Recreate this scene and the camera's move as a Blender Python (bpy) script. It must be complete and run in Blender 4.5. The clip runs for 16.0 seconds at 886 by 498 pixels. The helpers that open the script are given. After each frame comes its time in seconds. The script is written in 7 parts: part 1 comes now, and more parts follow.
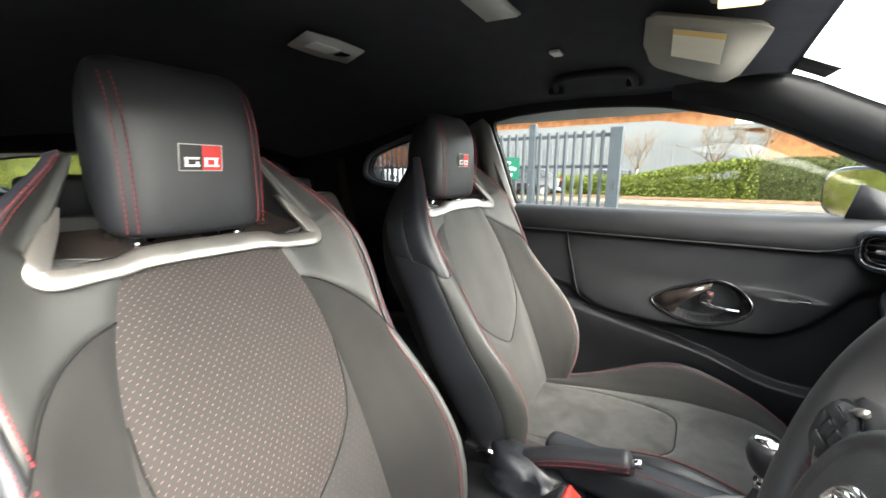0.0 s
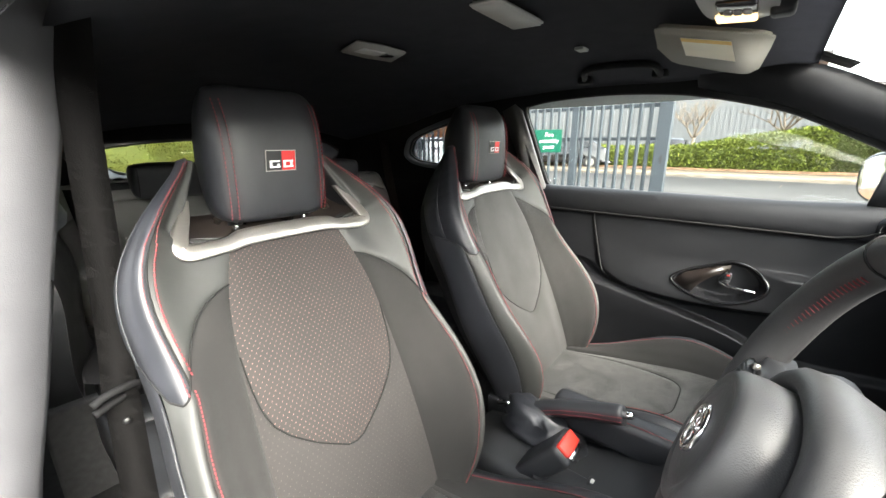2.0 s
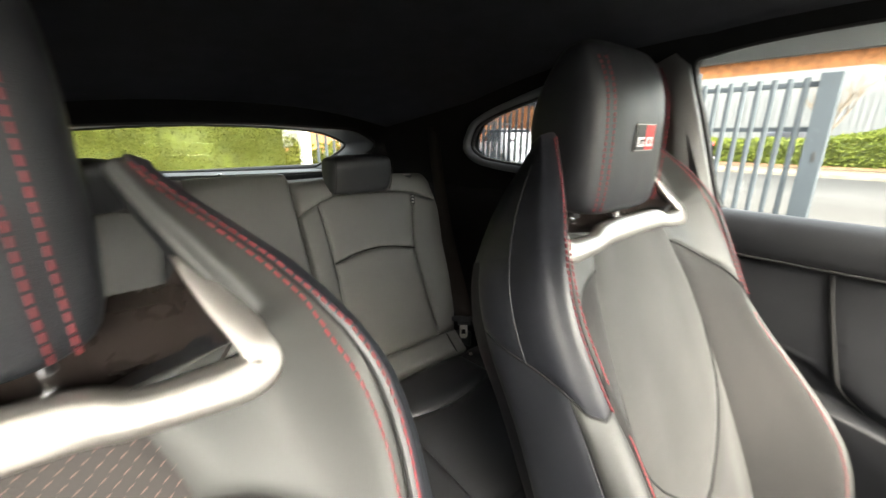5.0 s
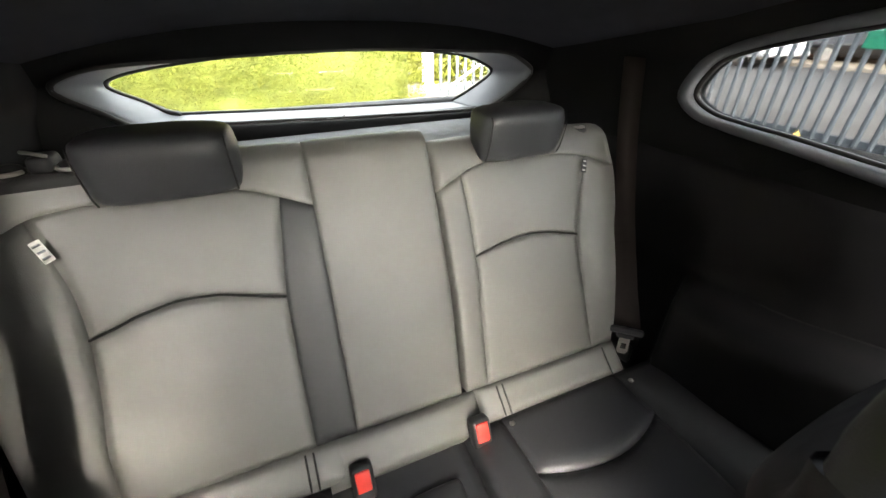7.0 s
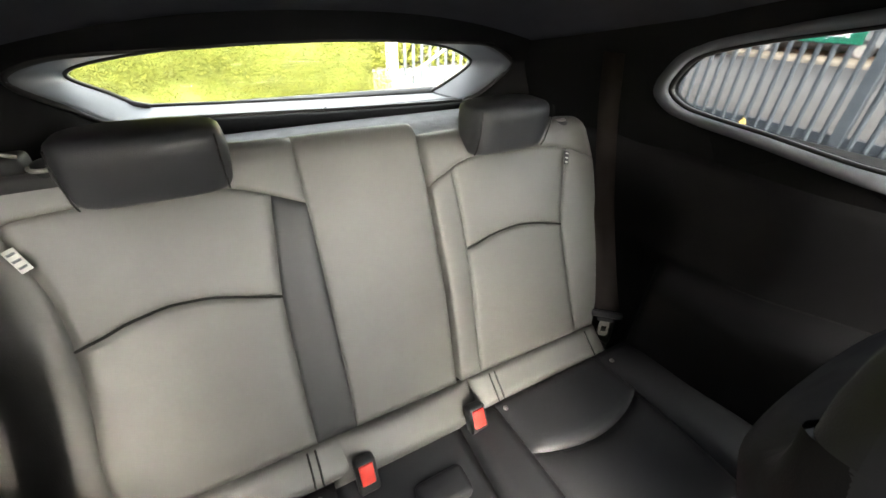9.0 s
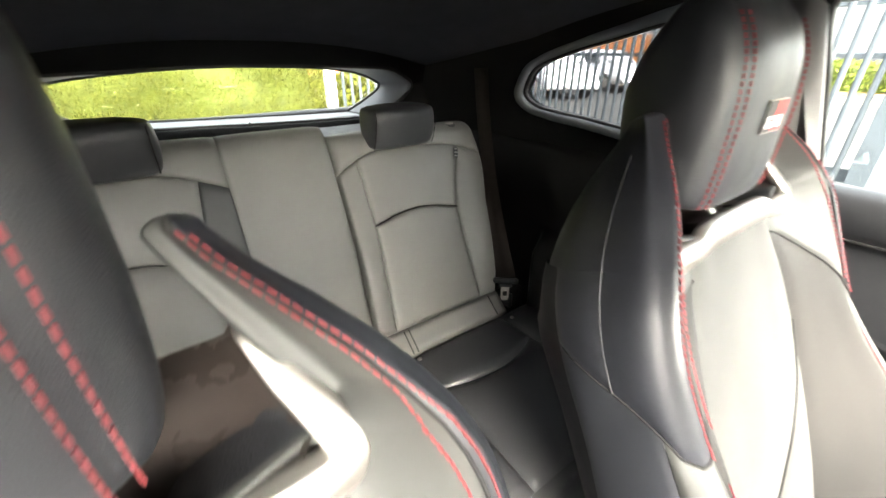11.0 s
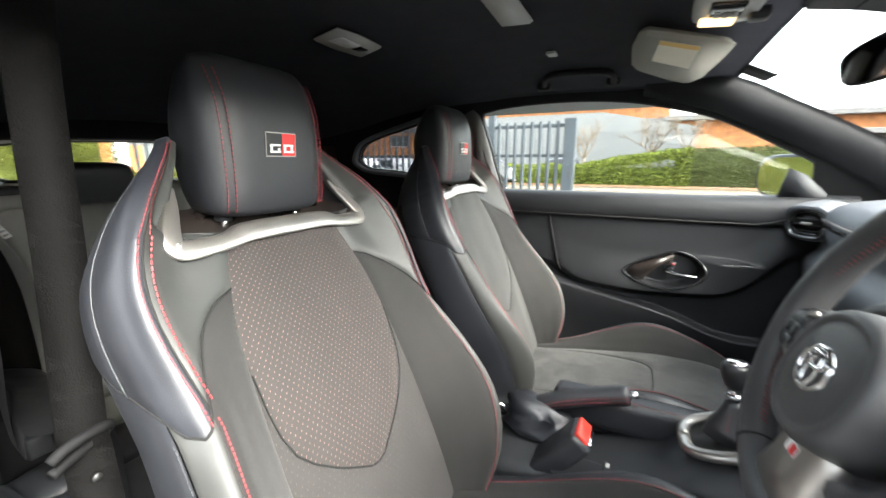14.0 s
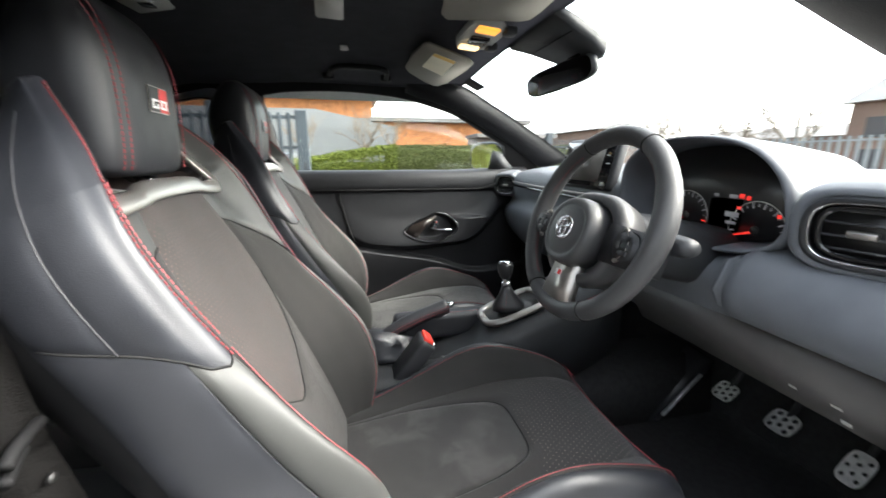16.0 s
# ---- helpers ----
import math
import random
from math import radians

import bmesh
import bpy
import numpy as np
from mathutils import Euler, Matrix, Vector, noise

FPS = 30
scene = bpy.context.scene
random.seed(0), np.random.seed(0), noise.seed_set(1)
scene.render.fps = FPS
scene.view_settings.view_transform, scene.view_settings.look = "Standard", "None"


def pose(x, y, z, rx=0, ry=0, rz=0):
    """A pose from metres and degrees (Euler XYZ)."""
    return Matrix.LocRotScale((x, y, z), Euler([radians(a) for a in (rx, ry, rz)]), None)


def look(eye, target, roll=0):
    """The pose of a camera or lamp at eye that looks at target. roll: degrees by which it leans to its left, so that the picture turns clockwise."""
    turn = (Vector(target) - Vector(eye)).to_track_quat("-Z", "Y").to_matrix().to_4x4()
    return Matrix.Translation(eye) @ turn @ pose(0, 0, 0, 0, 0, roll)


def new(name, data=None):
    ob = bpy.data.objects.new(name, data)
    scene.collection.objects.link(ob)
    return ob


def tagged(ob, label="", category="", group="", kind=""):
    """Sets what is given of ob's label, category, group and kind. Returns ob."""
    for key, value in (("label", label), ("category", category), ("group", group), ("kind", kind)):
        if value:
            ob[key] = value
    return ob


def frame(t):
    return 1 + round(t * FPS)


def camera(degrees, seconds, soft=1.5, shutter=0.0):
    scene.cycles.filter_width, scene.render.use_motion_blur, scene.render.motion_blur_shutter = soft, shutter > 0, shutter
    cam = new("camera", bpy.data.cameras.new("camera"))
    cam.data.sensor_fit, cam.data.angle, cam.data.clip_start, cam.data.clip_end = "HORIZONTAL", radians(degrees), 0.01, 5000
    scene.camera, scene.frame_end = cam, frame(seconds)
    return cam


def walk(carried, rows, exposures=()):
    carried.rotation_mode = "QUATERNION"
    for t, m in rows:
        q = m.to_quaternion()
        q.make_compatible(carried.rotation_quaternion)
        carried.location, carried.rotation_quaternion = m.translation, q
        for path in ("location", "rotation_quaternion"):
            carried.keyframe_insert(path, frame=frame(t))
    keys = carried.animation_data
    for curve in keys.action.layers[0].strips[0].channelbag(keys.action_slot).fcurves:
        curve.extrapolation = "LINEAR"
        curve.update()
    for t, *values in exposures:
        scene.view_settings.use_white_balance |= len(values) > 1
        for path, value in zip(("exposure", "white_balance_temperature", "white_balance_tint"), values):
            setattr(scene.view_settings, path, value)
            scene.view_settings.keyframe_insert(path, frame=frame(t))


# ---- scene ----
cam = camera(97.5, 16.0, shutter=0.5)
PATH = [
    (0, (0.600, -0.645, 1.101), (-0.487, 0.988, 0.712), 0.1),
    (0.5, (0.628, -0.688, 1.122), (-0.525, 0.872, 0.634), 0.1),
    (1, (0.675, -0.720, 1.146), (-0.525, 0.790, 0.619), -0.2),
    (1.5, (0.698, -0.739, 1.156), (-0.524, 0.752, 0.624), -0.2),
    (2, (0.697, -0.737, 1.152), (-0.535, 0.746, 0.619), -0.2),
    (2.5, (0.700, -0.730, 1.152), (-0.541, 0.744, 0.615), -0.2),
    (3, (0.678, -0.715, 1.142), (-0.563, 0.758, 0.602), -0.1),
    (3.2, (0.654, -0.701, 1.143), (-0.584, 0.772, 0.599), -0.0),
    (5.3, (0.201, -0.178, 1.139), (-1.346, 0.938, 0.538), -0.2),
    (5.5, (0.158, -0.151, 1.155), (-1.425, 0.89, 0.516), -0.2),
    (6, (0.059, -0.136, 1.19), (-1.534, 0.753, 0.37), 0.1),
    (6.5, (-0.014, -0.142, 1.221), (-1.607, 0.59, 0.258), -0.1),
    (7, (-0.068, -0.17, 1.229), (-1.648, 0.507, 0.206), 0.1),
    (7.5, (-0.086, -0.201, 1.24), (-1.651, 0.472, 0.193), 0.2),
    (8, (-0.09, -0.216, 1.241), (-1.654, 0.466, 0.199), 0.2),
    (8.2, (-0.094, -0.219, 1.248), (-1.643, 0.48, 0.193), 0.5),
    (10.3, (-0.009, -0.213, 1.231), (-1.414, 0.763, 0.195), 1.1),
    (10.5, (0.031, -0.201, 1.227), (-1.374, 0.783, 0.2), 0.9),
    (11, (0.163, -0.23, 1.198), (-1.283, 0.817, 0.296), 0.1),
    (11.5, (0.263, -0.312, 1.153), (-1.216, 0.845, 0.465), 0.1),
    (12, (0.338, -0.415, 1.118), (-1.104, 0.879, 0.621), -0.0),
    (12.5, (0.405, -0.509, 1.098), (-0.967, 0.881, 0.666), -0.0),
    (13, (0.465, -0.608, 1.099), (-0.792, 0.888, 0.671), -0.1),
    (13.5, (0.504, -0.730, 1.102), (-0.588, 0.888, 0.667), 0.0),
    (14, (0.523, -0.820, 1.094), (-0.357, 0.922, 0.655), 0.0),
    (14.5, (0.492, -0.925, 1.080), (-0.100, 0.934, 0.642), -0.0),
    (15, (0.442, -1.019, 1.064), (0.159, 0.908, 0.610), 0.3),
    (15.5, (0.363, -1.086, 1.062), (0.416, 0.861, 0.607), 0.1),
    (16, (0.289, -1.055, 1.038), (0.707, 0.847, 0.581), 0.1),
]
walk(cam, [(t, look(eye, target, roll)) for t, eye, target, roll in PATH], [(0, 1.2, 6800, 6), (3.2, 1.2, 6800, 6), (5.3, 1.85, 7200, 7), (7, 3.05, 7200, 9), (10.5, 3.0, 7200, 8), (11.2, 2.5, 7100, 7), (11.7, 1.75, 7000, 6), (12.5, 1.25, 6800, 5), (14.5, 1.25, 6600, 5), (15.5, 1.12, 6600, 5), (16, .88, 6600, 6)])

# ---- light ----
world = bpy.data.worlds.new("overcast_sky")
scene.world = world
world.use_nodes = True
wn = world.node_tree
bg = wn.nodes["Background"]
sky = wn.nodes.new("ShaderNodeTexSky")
sky.sky_type, sky.sun_disc = "NISHITA", False
sky.sun_elevation, sky.sun_rotation = radians(38), radians(110)
sky.air_density, sky.dust_density = 1.0, 4.0
grey = wn.nodes.new("ShaderNodeRGBToBW")
blend = wn.nodes.new("ShaderNodeMix")
blend.data_type = "RGBA"
blend.inputs[0].default_value = 0.74
wn.links.new(sky.outputs[0], grey.inputs[0])
wn.links.new(sky.outputs[0], blend.inputs[6])
wn.links.new(grey.outputs[0], blend.inputs[7])
wn.links.new(blend.outputs[2], bg.inputs[0])
bg.inputs[1].default_value = 1.0
sun = new("sun", bpy.data.lights.new("sun", "SUN"))
sun.data.energy, sun.data.angle, sun.data.color = 1.1, radians(25), (1.0, 0.95, 0.88)
sun.matrix_world = look((7, -2.5, 8), (0, 0, 0))


# ---- materials ----
def mat(name, col, rough=0.5, metal=0.0, var=0.2, scale=18.0, bump=0.15, fine=600.0, sheen=0.0, coat=0.0, spec=0.5, kind="noise"):
    """A surface with broad and fine variation, and a fine relief."""
    m = bpy.data.materials.new(name)
    m.use_nodes = True
    nt = m.node_tree
    b = nt.nodes["Principled BSDF"]
    tc = nt.nodes.new("ShaderNodeTexCoord")
    big = nt.nodes.new("ShaderNodeTexNoise")
    big.inputs["Scale"].default_value, big.inputs["Detail"].default_value = scale, 5
    nt.links.new(tc.outputs["Object"], big.inputs["Vector"])
    ramp = nt.nodes.new("ShaderNodeMapRange")
    ramp.inputs[1].default_value, ramp.inputs[2].default_value = 0.3, 0.7
    ramp.inputs[3].default_value, ramp.inputs[4].default_value = 1 - var, 1 + var
    nt.links.new(big.outputs[0], ramp.inputs[0])
    mul = nt.nodes.new("ShaderNodeVectorMath")
    mul.operation = "SCALE"
    mul.inputs[0].default_value = col
    nt.links.new(ramp.outputs[0], mul.inputs["Scale"])
    nt.links.new(mul.outputs[0], b.inputs["Base Color"])
    rr = nt.nodes.new("ShaderNodeMapRange")
    rr.inputs[1].default_value, rr.inputs[2].default_value = 0.3, 0.7
    rr.inputs[3].default_value, rr.inputs[4].default_value = max(0.02, rough - 0.06), min(1, rough + 0.06)
    nt.links.new(big.outputs[0], rr.inputs[0])
    nt.links.new(rr.outputs[0], b.inputs["Roughness"])
    b.inputs["Metallic"].default_value = metal
    b.inputs["Specular IOR Level"].default_value = spec
    b.inputs["Sheen Weight"].default_value = sheen
    b.inputs["Sheen Roughness"].default_value = 0.45
    b.inputs["Coat Weight"].default_value = coat
    if bump:
        f = nt.nodes.new("ShaderNodeTexVoronoi" if kind == "leather" else "ShaderNodeTexNoise")
        f.inputs["Scale"].default_value = fine
        nt.links.new(tc.outputs["Object"], f.inputs["Vector"])
        bn = nt.nodes.new("ShaderNodeBump")
        bn.inputs["Strength"].default_value, bn.inputs["Distance"].default_value = bump, 0.002
        nt.links.new(f.outputs[0], bn.inputs["Height"])
        nt.links.new(bn.outputs[0], b.inputs["Normal"])
    return m


def brushed(name, col, dark=0.62, light=1.45, scale=7.0):
    """Suede whose nap lies in patches, brushed lighter and darker with fairly crisp borders."""
    m = mat(name, col, 0.92, var=0.25, scale=45, bump=0.3, fine=1200, sheen=0.25)
    nt = m.node_tree
    b = nt.nodes["Principled BSDF"]
    tc = nt.nodes.new("ShaderNodeTexCoord")
    patch_noise = nt.nodes.new("ShaderNodeTexNoise")
    patch_noise.inputs["Scale"].default_value, patch_noise.inputs["Detail"].default_value = scale, 2.5
    patch_noise.inputs["Distortion"].default_value = 0.5
    nt.links.new(tc.outputs["Object"], patch_noise.inputs["Vector"])
    ramp = nt.nodes.new("ShaderNodeValToRGB")
    for e, (p, v) in zip(ramp.color_ramp.elements, ((.40, dark), (.62, light))):
        e.position, e.color = p, (v, v, v, 1)
    for p, v in ((.50, .92), (.535, 1.15)):
        ramp.color_ramp.elements.new(p).color = (v, v, v, 1)
    nt.links.new(patch_noise.outputs[0], ramp.inputs[0])
    mul = nt.nodes.new("ShaderNodeVectorMath")
    mul.operation = "MULTIPLY"
    nt.links.new(b.inputs["Base Color"].links[0].from_socket, mul.inputs[0])
    nt.links.new(ramp.outputs[0], mul.inputs[1])
    nt.links.new(mul.outputs[0], b.inputs["Base Color"])
    return m


def dotted(name, base, dot, pu, pv, hu, hv, sheen=0.12, rough=0.85, start=None):
    """Cloth with staggered rows of small dashes, laid out in metres by the UV map; past start only."""
    m = mat(name, base, rough, var=0.15, scale=25, bump=0.25, fine=1500, sheen=sheen)
    nt = m.node_tree
    b = nt.nodes["Principled BSDF"]
    uv = nt.nodes.new("ShaderNodeUVMap")
    sep = nt.nodes.new("ShaderNodeSeparateXYZ")
    nt.links.new(uv.outputs[0], sep.inputs[0])

    def op(kind, a, c=None):
        n = nt.nodes.new("ShaderNodeMath")
        n.operation = kind
        for i, q in enumerate((a, c)):
            if q is None:
                continue
            if isinstance(q, (int, float)):
                n.inputs[i].default_value = q
            else:
                nt.links.new(q, n.inputs[i])
        return n.outputs[0]

    v = op("DIVIDE", sep.outputs[1], pv)
    row = op("FLOOR", v)
    odd = op("MULTIPLY", op("MODULO", row, 2.0), 0.5)
    u = op("ADD", op("ADD", op("DIVIDE", sep.outputs[0], pu), odd), op("MULTIPLY", op("FRACT", v), -0.35))
    du = op("ABSOLUTE", op("SUBTRACT", op("FRACT", u), 0.5))
    dv = op("ABSOLUTE", op("SUBTRACT", op("FRACT", v), 0.5))
    hit = op("MULTIPLY", op("LESS_THAN", du, hu), op("LESS_THAN", dv, hv))
    if start is not None:
        ragged = nt.nodes.new("ShaderNodeTexNoise")
        ragged.inputs["Scale"].default_value = 9
        nt.links.new(uv.outputs[0], ragged.inputs["Vector"])
        hit = op("MULTIPLY", hit, op("GREATER_THAN", op("ADD", sep.outputs[1], op("MULTIPLY", ragged.outputs[0], 0.12)), start + 0.06))
    mix = nt.nodes.new("ShaderNodeMix")
    mix.data_type = "RGBA"
    nt.links.new(hit, mix.inputs[0])
    old = b.inputs["Base Color"].links[0].from_socket
    nt.links.new(old, mix.inputs[6])
    mix.inputs[7].default_value = (*dot, 1)
    nt.links.new(mix.outputs[2], b.inputs["Base Color"])
    return m


def ribbed(name, base, pitch):
    """Suede-like cloth with fine level ribs, laid out in metres by the UV map."""
    m = mat(name, base, 0.9, var=0.3, scale=10, bump=0, sheen=0.2)
    nt = m.node_tree
    b = nt.nodes["Principled BSDF"]
    uv = nt.nodes.new("ShaderNodeUVMap")
    w = nt.nodes.new("ShaderNodeTexWave")
    w.bands_direction = "Y"
    w.inputs["Scale"].default_value, w.inputs["Distortion"].default_value = 0.314 / pitch, 0.4
    nt.links.new(uv.outputs[0], w.inputs["Vector"])
    bn = nt.nodes.new("ShaderNodeBump")
    bn.inputs["Strength"].default_value, bn.inputs["Distance"].default_value = 0.3, 0.0006
    nt.links.new(w.outputs["Fac"], bn.inputs["Height"])
    nt.links.new(bn.outputs[0], b.inputs["Normal"])
    return m


def glow(name, col, strength):
    m = mat(name, col, 0.4, bump=0)
    b = m.node_tree.nodes["Principled BSDF"]
    b.inputs["Emission Color"].default_value = (*col, 1)
    b.inputs["Emission Strength"].default_value = strength
    return m


def glass(name, tint=(1, 1, 1), rough=0.0):
    m = bpy.data.materials.new(name)
    m.use_nodes = True
    nt = m.node_tree
    out = nt.nodes["Material Output"]
    nt.nodes.remove(nt.nodes["Principled BSDF"])
    tr, gl, mx = (nt.nodes.new("ShaderNodeBsdf" + k) for k in ("Transparent", "Glossy", "Refraction"))
    nt.nodes.remove(mx)
    mx = nt.nodes.new("ShaderNodeMixShader")
    tr.inputs[0].default_value = (*tint, 1)
    gl.inputs["Roughness"].default_value = rough
    mx.inputs[0].default_value = 0.018
    nt.links.new(tr.outputs[0], mx.inputs[1])
    nt.links.new(gl.outputs[0], mx.inputs[2])
    nt.links.new(mx.outputs[0], out.inputs[0])
    return m


LEATHER = mat("black_leather", (0.020, 0.021, 0.0245), 0.44, var=0.14, bump=0.12, fine=800, kind="leather", spec=0.6)
# wing leather, with the blue of the sky on it put into the colour
LEATHER_WING = mat("sky_tinted_black_leather", (0.018, 0.0195, 0.0245), 0.44, var=0.14, bump=0.10, fine=800, kind="leather", spec=0.7)
LEATHER_SIDE = mat("matt_black_leather", (0.020, 0.0215, 0.0265), 0.44, var=0.14, bump=0.08, fine=800, kind="leather", spec=0.75)
# shoulder pads are the same leather, lightened for the light they catch
LEATHER_PAD = mat("lit_dark_grey_leather", (0.042, 0.043, 0.041), 0.54, var=0.10, bump=0.05, fine=900, kind="leather", spec=0.5)
# one black leather: light put into the backrest's colour, shade into strip, cushion, headrests
REAR_LEATHER = mat("rear_leather_lit", (0.098, 0.096, 0.089), 0.52, var=0.10, scale=9, bump=0.12, fine=700, kind="leather", spec=0.8)
STRIP_SHADED = mat("rear_leather_shaded_strip", (0.034, 0.035, 0.036), 0.48, var=0.10, scale=9, bump=0.12, fine=700, kind="leather", spec=0.5)
REAR_SHADED = mat("rear_leather_shaded", (0.026, 0.027, 0.030), 0.47, var=0.12, scale=9, bump=0.12, fine=700, kind="leather")
PADM = mat("grained_airbag_skin", (0.052, 0.052, 0.054), 0.42, var=0.12, scale=14, bump=0.16, fine=800, kind="leather")
WHEELM = mat("wheel_skin", (0.048, 0.048, 0.050), 0.48, var=0.12, scale=14, bump=0.2, fine=900)
DOORM = mat("door_card_skin", (0.0145, 0.015, 0.017), 0.48, var=0.15, bump=0.2, fine=700, spec=0.38)
DASHM = mat("soft_dash_skin", (0.125, 0.134, 0.150), 0.50, var=0.12, scale=14, bump=0.25, fine=800)
KNEEM = mat("brown_black_plastic", (0.062, 0.058, 0.057), 0.5, var=0.12, scale=14, bump=0.2, fine=700)
VISORM = mat("visor_cloth", (0.26, 0.25, 0.22), 0.8, var=0.06, bump=0.2, fine=900)
SUEDE = mat("black_suede", (0.0155, 0.0147, 0.0142), 0.9, var=0.40, scale=9, bump=0.3, fine=1200, sheen=0.10)
# passenger cushion suede, lightened in colour for the light from its window
SUEDE_LIT = brushed("worn_lit_suede", (0.047, 0.046, 0.044), 0.60, 1.35, 7.5)
SUEDE_DRIVER = brushed("dark_brushed_suede", (0.022, 0.021, 0.0205), 0.72, 1.75, 11)
MESH = dotted("perforated_cloth", (0.032, 0.028, 0.026), (0.18, 0.10, 0.093), 0.0104, 0.0066, 0.065, 0.16)
MESH_LOW = dotted("fine_perforated_cloth", (0.021, 0.0195, 0.019), (0.17, 0.13, 0.125), 0.0110, 0.0080, 0.06, 0.14, start=0.39)
MESH_FAINT = dotted("faintly_perforated_suede", (0.029, 0.0265, 0.0255), (0.075, 0.060, 0.057), 0.0110, 0.0080, 0.05, 0.12)
RIBBED = ribbed("ribbed_suede_cloth", (0.040, 0.0396, 0.038), 0.0042)
PLASTIC = mat("soft_black_plastic", (0.028, 0.030, 0.033), 0.55, var=0.15, bump=0.25, fine=700)
PLASTIC_HARD = mat("hard_black_plastic", (0.024, 0.025, 0.028), 0.42, var=0.15, bump=0.2, fine=500)
# darker copy of the pillar trim, shade put into its colour
PILLAR_DARK = mat("dull_darkened_pillar", (0.012, 0.012, 0.0125), 0.95, var=0.15, bump=0.2, fine=500, spec=0.05)
SHELLM = mat("dull_black_shell", (0.011, 0.011, 0.012), 0.55, var=0.15, bump=0.15, fine=500, spec=0.25)
GLOSS = mat("gloss_black", (0.008, 0.008, 0.009), 0.08, bump=0, coat=0.5)
GREYTRIM = mat("grey_trim", (0.145, 0.155, 0.172), 0.5, var=0.08, bump=0.15, fine=500)
HEADLINER_M = mat("dark_headlining", (0.072, 0.074, 0.084), 0.95, var=0.12, bump=0.3, fine=1300, spec=0.2)
AMBERPAPER = mat("yellow_paper", (0.75, 0.50, 0.14), 0.6, var=0.05, bump=0)
DIALFACE = mat("dial_face", (0.012, 0.012, 0.013), 0.35, var=0.1, bump=0)
REARTRIM = mat("black_rear_trim", (0.007, 0.007, 0.0075), 0.65, var=0.15, bump=0.3, fine=600, spec=0.15)
QTRIM = mat("grained_side_trim", (0.0095, 0.0095, 0.0105), 0.38, var=0.15, bump=0.12, fine=600, spec=0.28)
TRAY = mat("dark_brown_gloss", (0.024, 0.019, 0.017), 0.30, var=0.1, bump=0, coat=0.2)
SHELF = mat("grey_felt", (0.16, 0.16, 0.17), 0.9, var=0.2, scale=30, bump=0.3, fine=900)
SATIN = mat("satin_silver", (0.38, 0.36, 0.335), 0.34, 0.85, var=0.03, bump=0)
CHROME = mat("chrome", (0.85, 0.85, 0.86), 0.08, 1.0, var=0.03, bump=0)
STEEL = mat("drilled_steel", (0.78, 0.78, 0.77), 0.34, 0.55, var=0.2, scale=60, bump=0.1)
RED = mat("red_thread", (0.20, 0.030, 0.036), 0.7, bump=0.1)
REDPLASTIC = mat("red_button", (0.75, 0.05, 0.035), 0.4, bump=0)
WHITE = mat("white_print", (0.8, 0.8, 0.8), 0.5, bump=0)
BLACKP = mat("black_print", (0.012, 0.012, 0.012), 0.4, bump=0)
BADGE_RED = mat("badge_red", (0.62, 0.02, 0.02), 0.4, bump=0)
SEAM = mat("dark_seam", (0.008, 0.008, 0.008), 0.9, bump=0)
PIPING = mat("pale_piping", (0.036, 0.037, 0.041), 0.5, bump=0.1)
BELT = mat("belt_webbing", (0.010, 0.0095, 0.0095), 0.9, var=0.1, bump=0.4, fine=500, spec=0.12)
CARPET = mat("dark_carpet", (0.030, 0.030, 0.031), 1.0, var=0.3, scale=60, bump=0.6, fine=900)
PAINT = mat("white_body_paint", (0.75, 0.76, 0.77), 0.2, var=0.02, bump=0, coat=0.6)
# passenger-side pillar trim, with the light on it put into the colour
PALE = mat("lit_pillar_trim", (0.17, 0.167, 0.162), 0.5, var=0.06, bump=0.12, fine=600)
LAMPGREY = mat("light_grey_plastic", (0.42, 0.42, 0.40), 0.5, var=0.05, bump=0.05)
# the same pillar trim with less light in its colour, for the driver's side
PILLAR_DARKER = mat("darker_pillar_trim_copy", (0.088, 0.088, 0.095), 0.55, var=0.08, bump=0.15, fine=600)
PAPER = mat("cream_label", (0.82, 0.76, 0.60), 0.6, var=0.05, bump=0)
GLASS = glass("clear_glass", (0.94, 0.96, 0.95))
PRIVACY = glass("tinted_rear_glass", (0.86, 0.87, 0.84))
TINTED = glass("privacy_quarter_glass", (0.40, 0.41, 0.42))
MIRROR = mat("mirror_silver", (0.9, 0.9, 0.9), 0.02, 1.0, var=0.0, bump=0)
AMBER = glow("amber_lens", (1.0, 0.42, 0.06), 0.7)
WARM = glow("warm_lamp", (1.0, 0.72, 0.38), 1.1)
DIALRED = glow("dial_red", (0.9, 0.04, 0.03), 0.45)
DIALWHITE = glow("dial_white", (0.30, 0.30, 0.32), 0.10)
# dark display raised to grey: the reflection on it is in the base colour
SCREEN = mat("screen_reflection_grey", (0.11, 0.105, 0.098), 0.30, bump=0)


# ---- mesh helpers ----
def thing(name, label, category, group="", kind="", at=(0, 0, 0)):
    ob = new(name)
    ob.empty_display_size = 0.05
    ob.location = at
    return tagged(ob, label, category, group, kind)


def part(name, bm, material, parent=None, label="", smooth=True):
    me = bpy.data.meshes.new(name)
    bmesh.ops.recalc_face_normals(bm, faces=bm.faces[:])
    for f in bm.faces:
        f.smooth = smooth
    bm.to_mesh(me)
    bm.free()
    me.materials.append(material)
    ob = new(name, me)
    if parent is not None:
        ob.parent = parent
    return tagged(ob, label)


